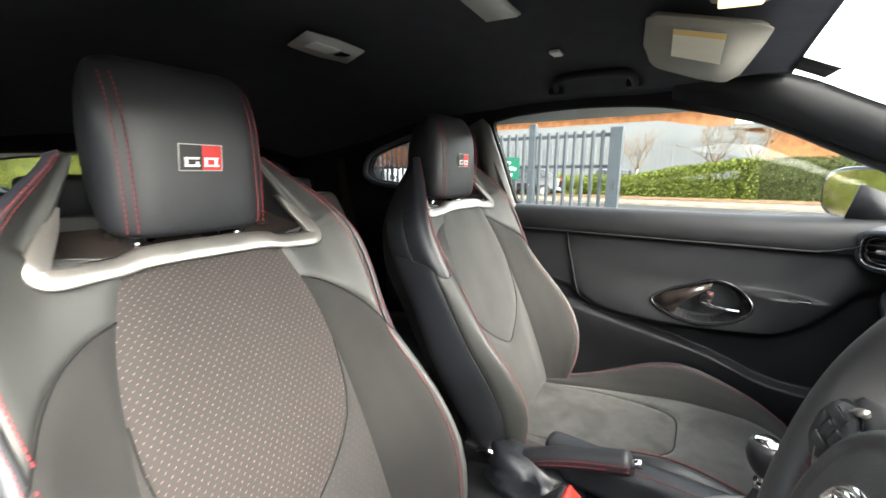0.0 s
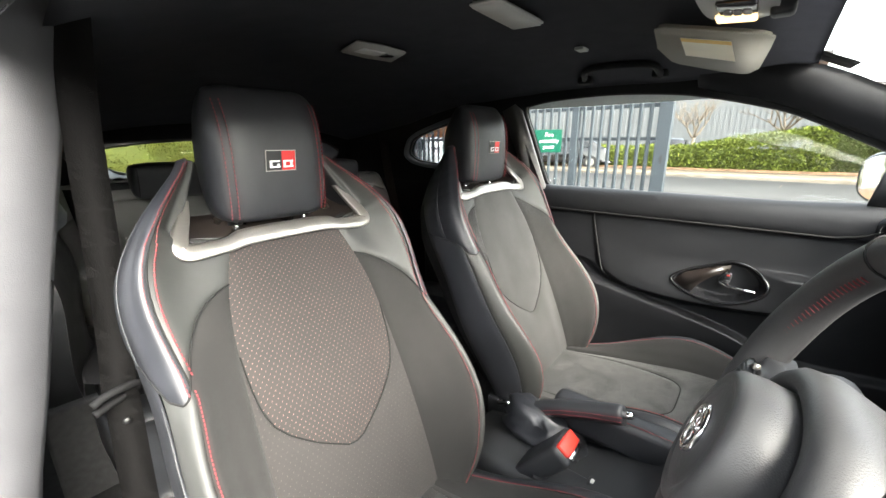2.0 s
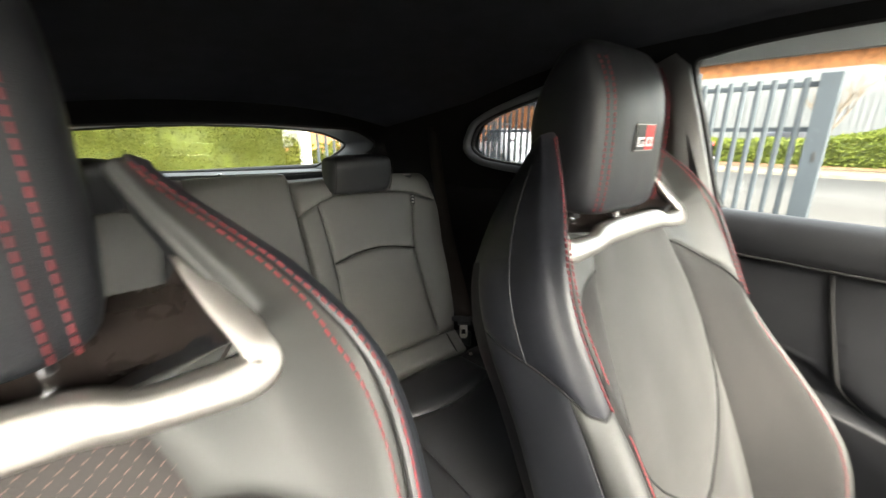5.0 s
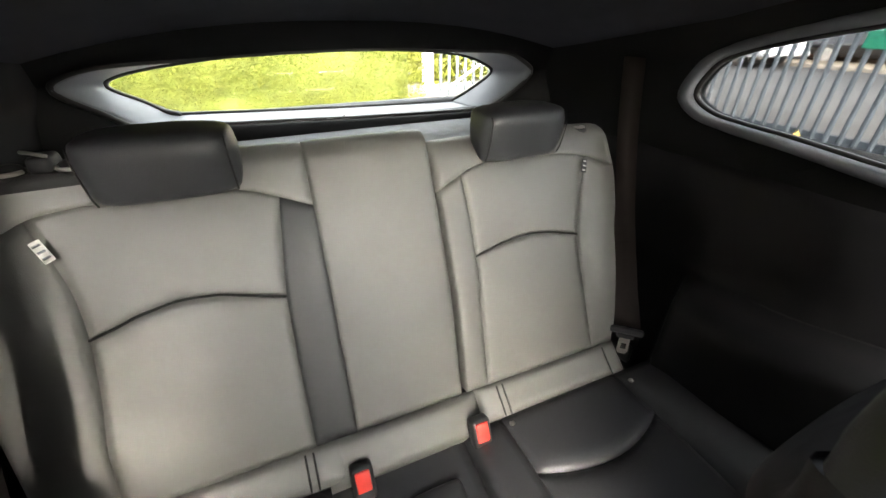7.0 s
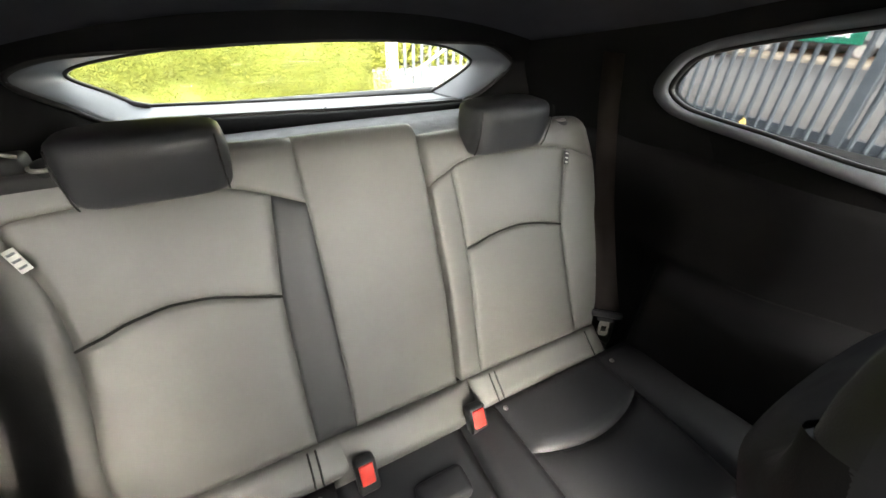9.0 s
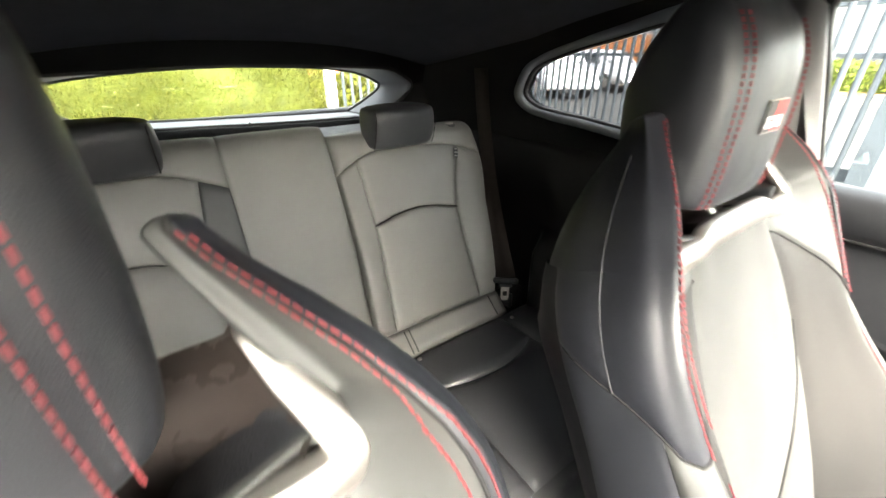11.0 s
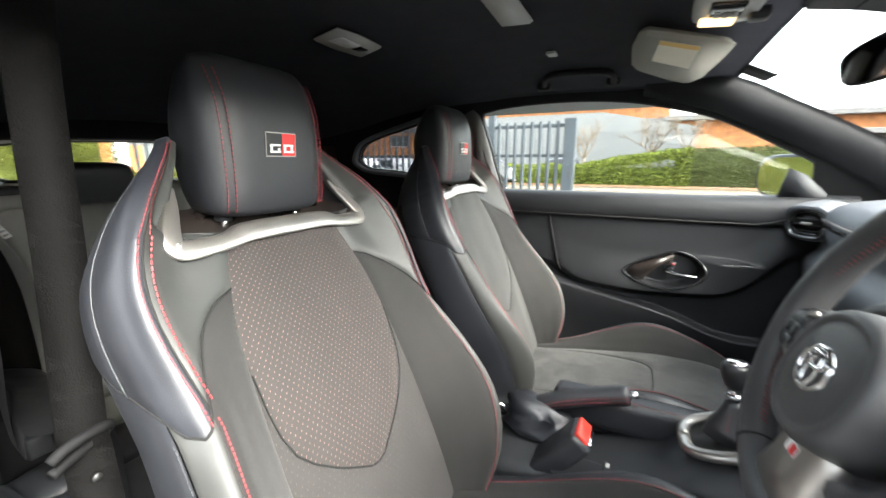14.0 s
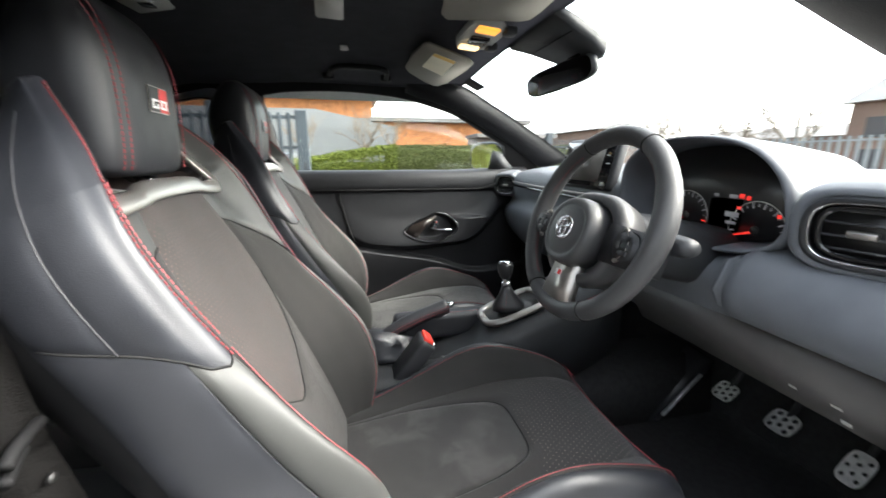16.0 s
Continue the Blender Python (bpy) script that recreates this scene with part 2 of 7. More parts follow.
def spline(pts, n=8, closed=False):
    """A smooth curve through the points, n steps a span."""
    P = [np.array(p, float) for p in pts]
    out, m = [], len(P)
    for i in range(m if closed else m - 1):
        a, b = P[i], P[(i + 1) % m]
        p0 = P[i - 1] if closed or i > 0 else 2 * a - b
        p3 = P[(i + 2) % m] if closed or i < m - 2 else 2 * b - a
        for k in range(n):
            t = k / n
            out.append(0.5 * (2 * a + (b - p0) * t + (2 * p0 - 5 * a + 4 * b - p3) * t * t + (3 * a - p0 - 3 * b + p3) * t ** 3))
    if not closed:
        out.append(P[-1])
    return out


def grid(bm, rows, closed=False, uvs=None):
    """Faces over a grid of points."""
    vs = [[bm.verts.new(p) for p in r] for r in rows]
    n = len(rows[0])
    lay = bm.loops.layers.uv.verify() if uvs else None
    for i in range(len(rows) - 1):
        for j in range(n if closed else n - 1):
            k = (j + 1) % n
            f = bm.faces.new((vs[i][j], vs[i][k], vs[i + 1][k], vs[i + 1][j]))
            if uvs:
                for l, (a, c) in zip(f.loops, ((i, j), (i, k), (i + 1, k), (i + 1, j))):
                    l[lay].uv = uvs[a][c]
    return vs


def loft(rings, caps=True):
    bm = bmesh.new()
    vs = grid(bm, rings, closed=True)
    if caps:
        bm.faces.new(vs[0])
        bm.faces.new(vs[-1])
    return bm


def tube(pts, r, seg=8, flat=1.0, caps=True, bm=None):
    """A round (or flattened) bar along the points; r is a number or a list."""
    P = [Vector(p) for p in pts]
    rings, up = [], Vector((0, 0, 1))
    for i, p in enumerate(P):
        d = (P[min(i + 1, len(P) - 1)] - P[max(i - 1, 0)]).normalized()
        a = d.cross(up)
        if a.length < 0.05:
            a = d.cross(Vector((1, 0, 0)))
        a.normalize()
        c = a.cross(d)
        q = r[i] if isinstance(r, (list, tuple)) else r
        rings.append([p + a * (q * math.cos(t)) + c * (q * flat * math.sin(t)) for t in (2 * math.pi * k / seg for k in range(seg))])
    bm = bm or bmesh.new()
    vs = grid(bm, rings, closed=True)
    if caps:
        bm.faces.new(vs[0])
        bm.faces.new(vs[-1])
    return bm


def box(cx, cy, cz, sx, sy, sz, bevel=0.004, seg=2, rot=None, bm=None):
    """A block with rounded edges."""
    bm2 = bmesh.new()
    bmesh.ops.create_cube(bm2, size=1, matrix=Matrix.Diagonal((sx, sy, sz, 1)))
    if bevel:
        bmesh.ops.bevel(bm2, geom=bm2.edges[:], offset=min(bevel, 0.45 * min(sx, sy, sz)), segments=seg, affect="EDGES", profile=0.5)
    m = Matrix.Translation((cx, cy, cz)) @ (rot or Matrix())
    bmesh.ops.transform(bm2, matrix=m, verts=bm2.verts[:])
    if bm is None:
        return bm2
    me = bpy.data.meshes.new("tmp")
    bm2.to_mesh(me)
    bm2.free()
    bm.from_mesh(me)
    bpy.data.meshes.remove(me)
    return bm


def prism(poly, to3, depth, bevel=0.0):
    """A flat outline (2D) made solid: to3(a, b, c) gives the place of (a, b) at depth c."""
    bm = bmesh.new()
    lo = [bm.verts.new(to3(a, b, 0)) for a, b in poly]
    hi = [bm.verts.new(to3(a, b, depth)) for a, b in poly]
    n = len(poly)
    f1, f2 = bm.faces.new(lo[::-1]), bm.faces.new(hi)
    for i in range(n):
        bm.faces.new((lo[i], lo[(i + 1) % n], hi[(i + 1) % n], hi[i]))
    if bevel:
        bmesh.ops.bevel(bm, geom=[e for f in (f1, f2) for e in f.edges], offset=bevel, segments=2, affect="EDGES")
    return bm


def sheet(outer, holes, place, thick=0.0, normal=(0, 1, 0)):
    """A panel with openings: outlines in 2D, placed by place(a, b), made thick along the normal."""
    bm = bmesh.new()
    loops = []
    for loop in [outer] + holes:
        vs = [bm.verts.new((a, b, 0)) for a, b in loop]
        loops.append([bm.edges.new((vs[i], vs[(i + 1) % len(vs)])) for i in range(len(vs))])
    bmesh.ops.triangle_fill(bm, edges=[e for l in loops for e in l], use_beauty=True, normal=(0, 0, 1))
    bmesh.ops.triangulate(bm, faces=bm.faces[:])
    if thick:
        n = Vector(normal) * thick
        geo = bmesh.ops.extrude_face_region(bm, geom=bm.faces[:])
        new_v = [g for g in geo["geom"] if isinstance(g, bmesh.types.BMVert)]
        moved = set(new_v)
    else:
        moved, n = set(), Vector((0, 0, 0))
    for v in bm.verts:
        p = Vector(place(v.co.x, v.co.y))
        v.co = p + n if v in moved else p
    return bm


def disc(centre, r, axis, depth=0.003, seg=24, r2=None, bm=None):
    """A short round plug along the axis."""
    c, d = Vector(centre), Vector(axis).normalized()
    return tube([c, c + d * depth], [r, r if r2 is None else r2], seg, bm=bm)


def stitches(pts, normals, gap=0.0050, length=0.0034, r=0.0007, lift=0.0005):
    """A row of single stitches along a curve."""
    bm = bmesh.new()
    P = [Vector(p) for p in pts]
    N = [Vector(n) for n in normals]
    left = 0.0
    for i in range(len(P) - 1):
        seg = P[i + 1] - P[i]
        L = seg.length
        if L < 1e-6:
            continue
        d = seg / L
        t = left
        while t < L:
            n = N[i].lerp(N[i + 1], t / L).normalized()
            c = P[i] + d * t + n * lift
            s = d.cross(n).normalized() * r
            h = n * r
            a, b = c - d * length / 2, c + d * length / 2
            q = [bm.verts.new(v) for v in (a - s - h, a + s - h, a + s * 0.7 + h, a - s * 0.7 + h, b - s - h, b + s - h, b + s * 0.7 + h, b - s * 0.7 + h)]
            for f in ((0, 3, 2, 1), (4, 5, 6, 7), (0, 1, 5, 4), (1, 2, 6, 5), (2, 3, 7, 6), (3, 0, 4, 7)):
                bm.faces.new([q[k] for k in f])
            t += gap
        left = t - L
    return bm


def tab(table, x):
    """Smoothly read a table of (x, value)."""
    xs, ys = zip(*table)
    return float(np.interp(x, xs, ys))


# ---- front seats ----
def cat1(P, i, t):
    p0, a, b, p3 = P
    return 0.5 * (2 * a + (b - p0) * t + (2 * p0 - 5 * a + 4 * b - p3) * t * t + (3 * a - p0 - 3 * b + p3) * t ** 3)


def half_profile(ctrl, s):
    """A point (y, p) of a symmetric outline, s steps from the middle."""
    m, n = abs(s), len(ctrl) - 1
    i = min(int(m), n - 1)
    t = m - i
    mirror = np.array((-1.0, 1.0))
    get = lambda k: ctrl[k] if 0 <= k <= n else (ctrl[-k] * mirror if k < 0 else ctrl[2 * n - k] * mirror)
    q = cat1([get(i - 1), get(i), get(i + 1), get(i + 2)], i, t)
    return np.array((math.copysign(1, s) * q[0] if s else 0.0, q[1]))


def arr(*pts):
    return [np.array(p, float) for p in pts]


BX = [(0, .245), (.15, .218), (.3, .180), (.45, .138), (.6, .093), (.75, .052), (.88, .020), (1, .0), (1.2, -.046), (1.4, -.096)]
BZ = [(0, .400), (.15, .490), (.3, .590), (.45, .690), (.6, .790), (.75, .880), (.88, .945), (1, .992), (1.2, 1.10), (1.4, 1.208)]
BR = [(0, .180), (.1, .198), (.2, .216), (.3, .240), (.4, .250), (.5, .244), (.6, .229), (.7, .238), (.8, .245), (.9, .241), (1, .228), (1.1, .194), (1.2, .146), (1.26, .124), (1.4, .10)]
BW = [(0, .222), (.1, .236), (.2, .252), (.3, .266), (.4, .276), (.5, .272), (.6, .266), (.7, .270), (.8, .274), (.9, .268), (1, .253), (1.1, .217), (1.2, .162), (1.26, .134), (1.4, .11)]
BB = [(0, .050), (.1, .090), (.2, .116), (.3, .116), (.4, .094), (.5, .072), (.6, .054), (.7, .047), (.8, .046), (.9, .047), (1, .046), (1.1, .037), (1.2, .012), (1.26, .002), (1.4, 0)]
BU = [(0, .160), (.3, .158), (.45, .156), (.6, .151), (.75, .141), (.88, .122), (1, .102), (1.4, .09)]
BD = [(0, .14), (.3, .168), (.6, .202), (.75, .208), (.88, .202), (1, .200), (1.1, .166), (1.2, .100), (1.26, .034), (1.4, .01)]
BI = [(.9, .188), (1, .184), (1.05, .171), (1.1, .157), (1.15, .143), (1.2, .128), (1.26, .114), (1.4, .09)]


def smooth_step(t):
    t = max(0.0, min(1.0, t))
    return t * t * (3 - 2 * t)


def smooth_tab(table, x):
    e = 0.05
    return (tab(table, x - e) + 2 * tab(table, x) + tab(table, x + e)) / 4


def back_pt(s, v):
    u, r, w, b, d = (smooth_tab(k, v) for k in (BU, BR, BW, BB, BD))
    ctrl = arr((0, .002), (.55 * u, .001), (u, .004), (.5 * (u + r) + .006, (.55 - .62 * max(0.0, min(1.0, (v - .70) / .28))) * b), (r, b), (.46 * r + .54 * w + .003, b - .008 - .003 * smooth_step((v - .55) / .2)),
               (w, .45 * b - .012), (w - .006, -.36 * d), (w - .05, -.76 * d), (.58 * w, -.97 * d), (0, -1.03 * d))
    y, p = half_profile(ctrl, s)
    p *= 1 - .36 * smooth_step((v - .82) / .18) * smooth_step((abs(s) - 7.5) / 1.0)
    x, z = smooth_tab(BX, v), smooth_tab(BZ, v)
    tx, tz = smooth_tab(BX, v + .03) - smooth_tab(BX, v - .03), smooth_tab(BZ, v + .03) - smooth_tab(BZ, v - .03)
    L = math.hypot(tx, tz)
    return Vector((x + p * tz / L, y, z - p * tx / L))


CX = [(-.1, .13), (0, .18), (.15, .28), (.4, .44), (.65, .61), (.85, .750), (.95, .818), (1, .846), (1.06, .858), (1.2, .850)]
CZ = [(-.1, .410), (0, .412), (.15, .420), (.4, .446), (.65, .472), (.85, .480), (.95, .466), (1, .440), (1.06, .395), (1.2, .30)]
CB = [(-.1, .004), (0, .004), (.15, .009), (.3, .026), (.4, .047), (.55, .078), (.65, .083), (.75, .064), (.85, .036), (.95, .016), (1.06, .008), (1.2, .005)]
CW = [(-.1, .22), (0, .235), (.3, .252), (.65, .254), (.85, .240), (.95, .226), (1.06, .212), (1.2, .205)]


def seat_pt(s, q):
    b, w = smooth_tab(CB, q), smooth_tab(CW, q)
    r, u = w - .036, w - .092
    ctrl = arr((0, 0), (.55 * u, .001), (u, .006), (.5 * (u + r) + .004, .62 * b), (r, b), (.45 * r + .55 * w + .005, b - .010), (w, .3 * b - .012), (w + .002, -.07), (w - .01, -.12))
    y, p = half_profile(ctrl, s)
    x, z = smooth_tab(CX, q), smooth_tab(CZ, q)
    tx, tz = smooth_tab(CX, q + .03) - smooth_tab(CX, q - .03), smooth_tab(CZ, q + .03) - smooth_tab(CZ, q - .03)
    L = math.hypot(tx, tz)
    return Vector((x - p * tz / L, y, z + p * tx / L))


def normal_of(fn, s, v, sign=1):
    e = 1e-3
    n = (fn(s + e, v) - fn(s - e, v)).cross(fn(s, v + e) - fn(s, v - e))
    return n.normalized() * sign


def patch(fn, s0, s1, ns, lo, hi, nv, puff=.003, groove=.003, sign=1, ulen=1.0, open_top=False):
    """An upholstered panel of a surface fn(s, v), between s0 and s1 and the curves lo(s) and hi(s), sunk at its edges."""
    rows, uvs = [], []
    for j in range(nv + 1):
        b = j / nv
        row, uv = [], []
        for i in range(ns + 1):
            a = i / ns
            s = s0 + (s1 - s0) * a
            v = lo(s) + (hi(s) - lo(s)) * b
            p = fn(s, v)
            ea, eb = 1 - abs(2 * a - 1) ** 8, 1 - abs(2 * b - 1) ** 10
            if open_top and b > .5:
                eb, ea = 1.0, ea + (groove / (puff + groove) - ea) * smooth_step((b - .7) / .3)
            p = p + normal_of(fn, s, v, sign) * ((puff + groove) * ea * eb - groove)
            row.append(p)
            uv.append((fn(s, v).y, v * ulen))
        rows.append(row)
        uvs.append(uv)
    bm = bmesh.new()
    grid(bm, rows, uvs=uvs)
    return bm


def const(x):
    return lambda s: x


SHIELD_LOW = [(0, .318), (.2, .323), (.8, .372), (1.3, .420), (1.6, .458), (1.8, .508), (1.92, .57), (2, .64)]
JOINT = [(2, .835), (2.4, .815), (2.8, .775), (3.2, .725), (3.6, .675), (4, .630), (4.3, .606), (4.7, .598), (5.3, .612), (6, .665), (7.2, .775), (8, .80)]
shield_low = lambda s: tab(SHIELD_LOW, abs(s))
joint_shift = [0.0]
joint = lambda s: tab(JOINT, abs(s)) + joint_shift[0]


def surface_line(fn, svs, sign=1, lift=0.0):
    P = [fn(s, v) + normal_of(fn, s, v, sign) * lift for s, v in svs]
    N = [normal_of(fn, s, v, sign) for s, v in svs]
    return P, N


def section_frame(v, y, p):
    x, z = smooth_tab(BX, v), smooth_tab(BZ, v)
    tx, tz = smooth_tab(BX, v + .03) - smooth_tab(BX, v - .03), smooth_tab(BZ, v + .03) - smooth_tab(BZ, v - .03)
    L = math.hypot(tx, tz)
    return Vector((x + p * tz / L, y, z - p * tx / L))


WING_TOP = 1.238
EDGE = 5.75
WELT = 6.4


def wing_pt_side(side):
    """The wing beside the headrest: it goes on from the backrest's outer part, s counted alike."""
    def fn(s, v):
        vv = min(v, WING_TOP)
        r, w, b, d, yin = (smooth_tab(k, vv) for k in (BR, BW, BB, BD, BI))
        u = smooth_tab(BU, min(vv, 1.0))
        f2, f3 = smooth_step((vv - 1.0) / .025), smooth_step((vv - 1.0) / .06)
        c = arr((u + (yin - u) * f2, .004 - .010 * f2), ((.5 * (u + r) + .006) * (1 - f3) + (.5 * (yin + r) + .002) * f3, -.07 * b * (1 - f3) + (.12 * b - .005) * f3), (r, b), (.46 * r + .54 * w + .003, b - .011), (w, .45 * b - .012), (w - .006, -.36 * d),
                (max(w - .05, .5 * (w + yin)), -.59 * d), (.58 * w * (1 - f3) + (yin + .006) * f3, -.55 * d), (.30 * w * (1 - f3) + yin * f3, -.55 * d + .2 * d * f3))
        n = len(c)
        i = int(s - 2) % n
        t = s - int(s)
        y, p = cat1([c[i - 1], c[i], c[(i + 1) % n], c[(i + 2) % n]], i, t)
        if v > WING_TOP:
            m = sum(c) / n
            f = math.sqrt(max(0.0, 1 - ((v - WING_TOP) / .016) ** 2)) * .97 + .03
            y, p = m[0] + (y - m[0]) * f, m[1] + (p - m[1]) * f
        return section_frame(v, side * y, p)

    return fn


def make_front_seat():
    seat = thing("bucket_chair", "black leather and suede sport bucket seat with red stitching", "car seat", "front seats")
    # backrest
    back = part("backrest_shell", loft_shell(), SHELLM, seat, "hard black backrest shell")
    part("shield_insert", patch(back_pt, -2, 2, 36, shield_low, const(1.0), 40, ulen=.66), MESH, seat, "perforated cloth back insert with pale dashes")
    part("lower_insert", patch(back_pt, -2, 2, 36, const(0.0), shield_low, 24, ulen=.66), MESH_FAINT, seat, "finely perforated cloth lower insert")
    for g in (1, -1):
        part("shoulder_pad", patch(back_pt, 2 * g, 4 * g, 16, joint, const(1.0), 18, .003, open_top=True), LEATHER_PAD, seat, "smooth black leather shoulder pad, light in its colour").matrix_basis = Matrix()
        part("back_bolster", patch(back_pt, 2 * g, 4 * g, 16, const(0.0), joint, 36, .004), SUEDE, seat, "black suede side bolster")
        part("wing_panel", patch(back_pt, 4 * g, WELT * g, 20, joint, const(1.0), 20, .0015, .0015, open_top=True), LEATHER_WING, seat, "black leather wing panel")
        part("wing_back", patch(back_pt, WELT * g, 7.2 * g, 12, joint, const(1.0), 20, .0015, .0015, open_top=True), LEATHER_WING, seat, "black leather back of the wing")
        part("bolster_strip", patch(back_pt, 4 * g, EDGE * g, 12, const(0.0), joint, 36, .002), LEATHER_PAD, seat, "grey leather bolster edge")
        part("side_panel", patch(back_pt, EDGE * g, 7.2 * g, 14, const(0.0), joint, 30, .001, .0015), LEATHER_SIDE, seat)
        wf = wing_pt_side(g)
        ks = [1.0 + (WING_TOP - 1.0) * i / 22 for i in range(23)] + [WING_TOP + e for e in (.004, .008, .0115, .014, .0155)]
        for nm, s0, s1, m, lb in (("upper_pad", 2.0, 4.0, LEATHER_PAD, ""), ("upper_wing", 4.0, WELT, LEATHER_WING, "black leather upper wing"), ("upper_wing_back", WELT, 7.2, LEATHER_WING, ""), ("wing_lining", 7.2, 11.0, PLASTIC_HARD, "")):
            bm = bmesh.new()
            n = 28 if s1 - s0 > 2.1 else 14
            grid(bm, [[wf(s0 + (s1 - s0) * i / n, k) for i in range(n + 1)] for k in ks])
            part(nm, bm, m, seat, lb)
        # ridge stitching, in two rows, from the wing's tip to the joint
        for off in (-.16, .25):
            P, N = surface_line(back_pt, [((4 + off) * g, joint(4 + off) + (1.0 - joint(4 + off)) * i / 40 + .004) for i in range(41)], 1, .0024 if off < 0 else .0008)
            for i in range(1, 21):
                k = 1.0 + (WING_TOP - .004 - 1.0) * i / 20
                P.append(wf(4 + off, k))
                N.append((wf(4 + off, k) - wf(8.5, k)).normalized())
            part("red_stitching", stitches(P, N, .0074, .0052, .0009, .0005), RED, seat, "red stitching", smooth=False)
        P, N = surface_line(back_pt, [(4.04 * g, joint(4) + (1.0 - joint(4)) * i / 40) for i in range(41)], 1, -.0004)
        P += [wf(4.04, 1.0 + (WING_TOP - 1.0) * i / 20) for i in range(1, 20)]
        part("ridge_seam", tube(P, .0014, 6), SEAM, seat)
        P, N = surface_line(back_pt, [(3.96 * g, .02 + (.62 - .02) * i / 60) for i in range(61)], 1)
        part("red_stitching", stitches(P, N, .0058, .0042, .0008, .0022), RED, seat, "red stitching", smooth=False)
        P, N = surface_line(back_pt, [(EDGE * g, .01 + .60 * i / 50) for i in range(51)], 1, .0005)
        part("pale_stitching", stitches(P, N, .0062, .0046, .0008, .0008), PIPING, seat, "pale grey stitching", smooth=False)
        P, N = surface_line(back_pt, [(WELT * g, joint(WELT) + (1 - joint(WELT)) * i / 20) for i in range(21)], 1, .0)
        P += [wf(WELT, 1 + .023 * k) for k in range(1, 9)]
        part("piping", tube(P, .0009, 6), PIPING, seat, "pale piping")
        P, N = surface_line(back_pt, [(s * g, joint(s)) for s in np.linspace(2, 7.1, 44)], 1, -.0015)
        part("joint_seam", tube(P, .0016, 6), SEAM, seat)
    P, N = surface_line(back_pt, [(s, shield_low(s)) for s in np.linspace(-2, 2, 41)], 1, -.001)
    part("insert_seam", tube(P, .0015, 6), SEAM, seat)
    # silver rim of the headrest opening
    U = [(-.148, 1.060), (-.161, 1.034), (-.178, 1.004), (-.181, .990), (-.168, .983), (-.135, .984), (-.108, .986), (-.085, .992), (-.04, .994), (0, .994)]
    U = U + [(-a, b) for a, b in U[-2::-1]]
    wid = [.005, .009, .0120, .0130, .0125, .0110, .0110, .0130, .0135, .0135]
    wid = wid + wid[-2::-1]
    C = spline([(a, b, q) for (a, b), q in zip(U, wid)], 5)
    rings = []
    for i, (y, z, q) in enumerate(C):
        d = np.array(C[min(i + 1, len(C) - 1)][:2]) - np.array(C[max(i - 1, 0)][:2])
        d = d / np.linalg.norm(d)
        nn = np.array((-d[1], d[0]))
        x0 = -.52 * (z - .992) + .010 - .004 * min(1, abs(y) / .17) ** 2 - .30 * max(0, z - 1.0)
        ring = []
        for t in np.linspace(0, 2 * math.pi, 13)[:-1]:
            cz = math.copysign(abs(math.cos(t)) ** .38, math.cos(t)) * q
            dx = math.copysign(abs(math.sin(t)) ** .38, math.sin(t)) * .008
            ring.append((x0 + dx - .45 * nn[1] * cz, y + nn[0] * cz, z + nn[1] * cz))
        rings.append(ring)
    part("headrest_rim", loft(rings), SATIN, seat, "satin silver rim of the headrest opening")
    # dark dished basin within the rim
    def rim_x(y, z):
        return -.52 * (z - .992) + .010 - .004 * min(1, abs(y) / .17) ** 2 - .30 * max(0, z - 1.0)

    rows = []
    for y in np.linspace(-.172, .172, 45):
        k = abs(y)
        zf = .992 + .012 * (1 - smooth_step((k - .075) / .03)) + .026 * smooth_step((k - .150) / .026) ** 2
        row = []
        for t in np.linspace(0, 1, 12):
            z = zf - .016 * math.sin(math.pi * min(1, 1.25 * t)) * (1 - .8 * smooth_step((k - .13) / .04)) + .030 * t * t
            row.append(Vector((rim_x(y, zf) - .003 - .105 * t, y * (1 - .10 * t), z)))
        rows.append(row)
    bm = bmesh.new()
    grid(bm, rows)
    part("opening_tray", bm, TRAY, seat, "glossy dark brown tray of the headrest opening")
    # headrest
    HZ = [(1.011, .070, -.018, -.080), (1.015, .096, -.006, -.100), (1.027, .111, .002, -.116), (1.06, .117, .0055, -.128), (1.10, .119, .0065, -.134), (1.14, .119, .006, -.136), (1.18, .118, .001, -.124),
          (1.21, .115, -.010, -.106), (1.230, .108, -.022, -.092), (1.241, .098, -.033, -.080), (1.246, .078, -.042, -.066)]
    HC = spline(HZ, 3)
    rings = []
    for z, hw, f, b in HC:
        ring = []
        for t in np.linspace(0, 2 * math.pi, 65)[:-1]:
            cs, sn = math.cos(t), math.sin(t)
            e = .42
            yy = hw * math.copysign(abs(sn) ** e, sn)
            xx = (f + b) / 2 + (f - b) / 2 * math.copysign(abs(cs) ** .55, cs) - .014 * (abs(yy) / .12) ** 3 * (1 if cs > 0 else .3)
            yy *= 1 - .16 * max(0.0, min(1.0, (f - xx) / (f - b)))
            if cs > 0 and abs(abs(yy) - .087) < .005:
                xx -= .0028 * (1 - abs(abs(yy) - .087) / .005)
            ring.append(Vector((xx, yy, z)))
        rings.append(ring)
    part("headrest", loft(rings), LEATHER, seat, "padded black leather headrest with stitched side seams")
    face = lambda y, z: Vector((np.interp(z, [h[0] for h in HC], [h[2] for h in HC]) - .014 * (abs(y) / .12) ** 3 - .010 * max(0, (abs(y) - .07) / .05) ** 2, y, z))
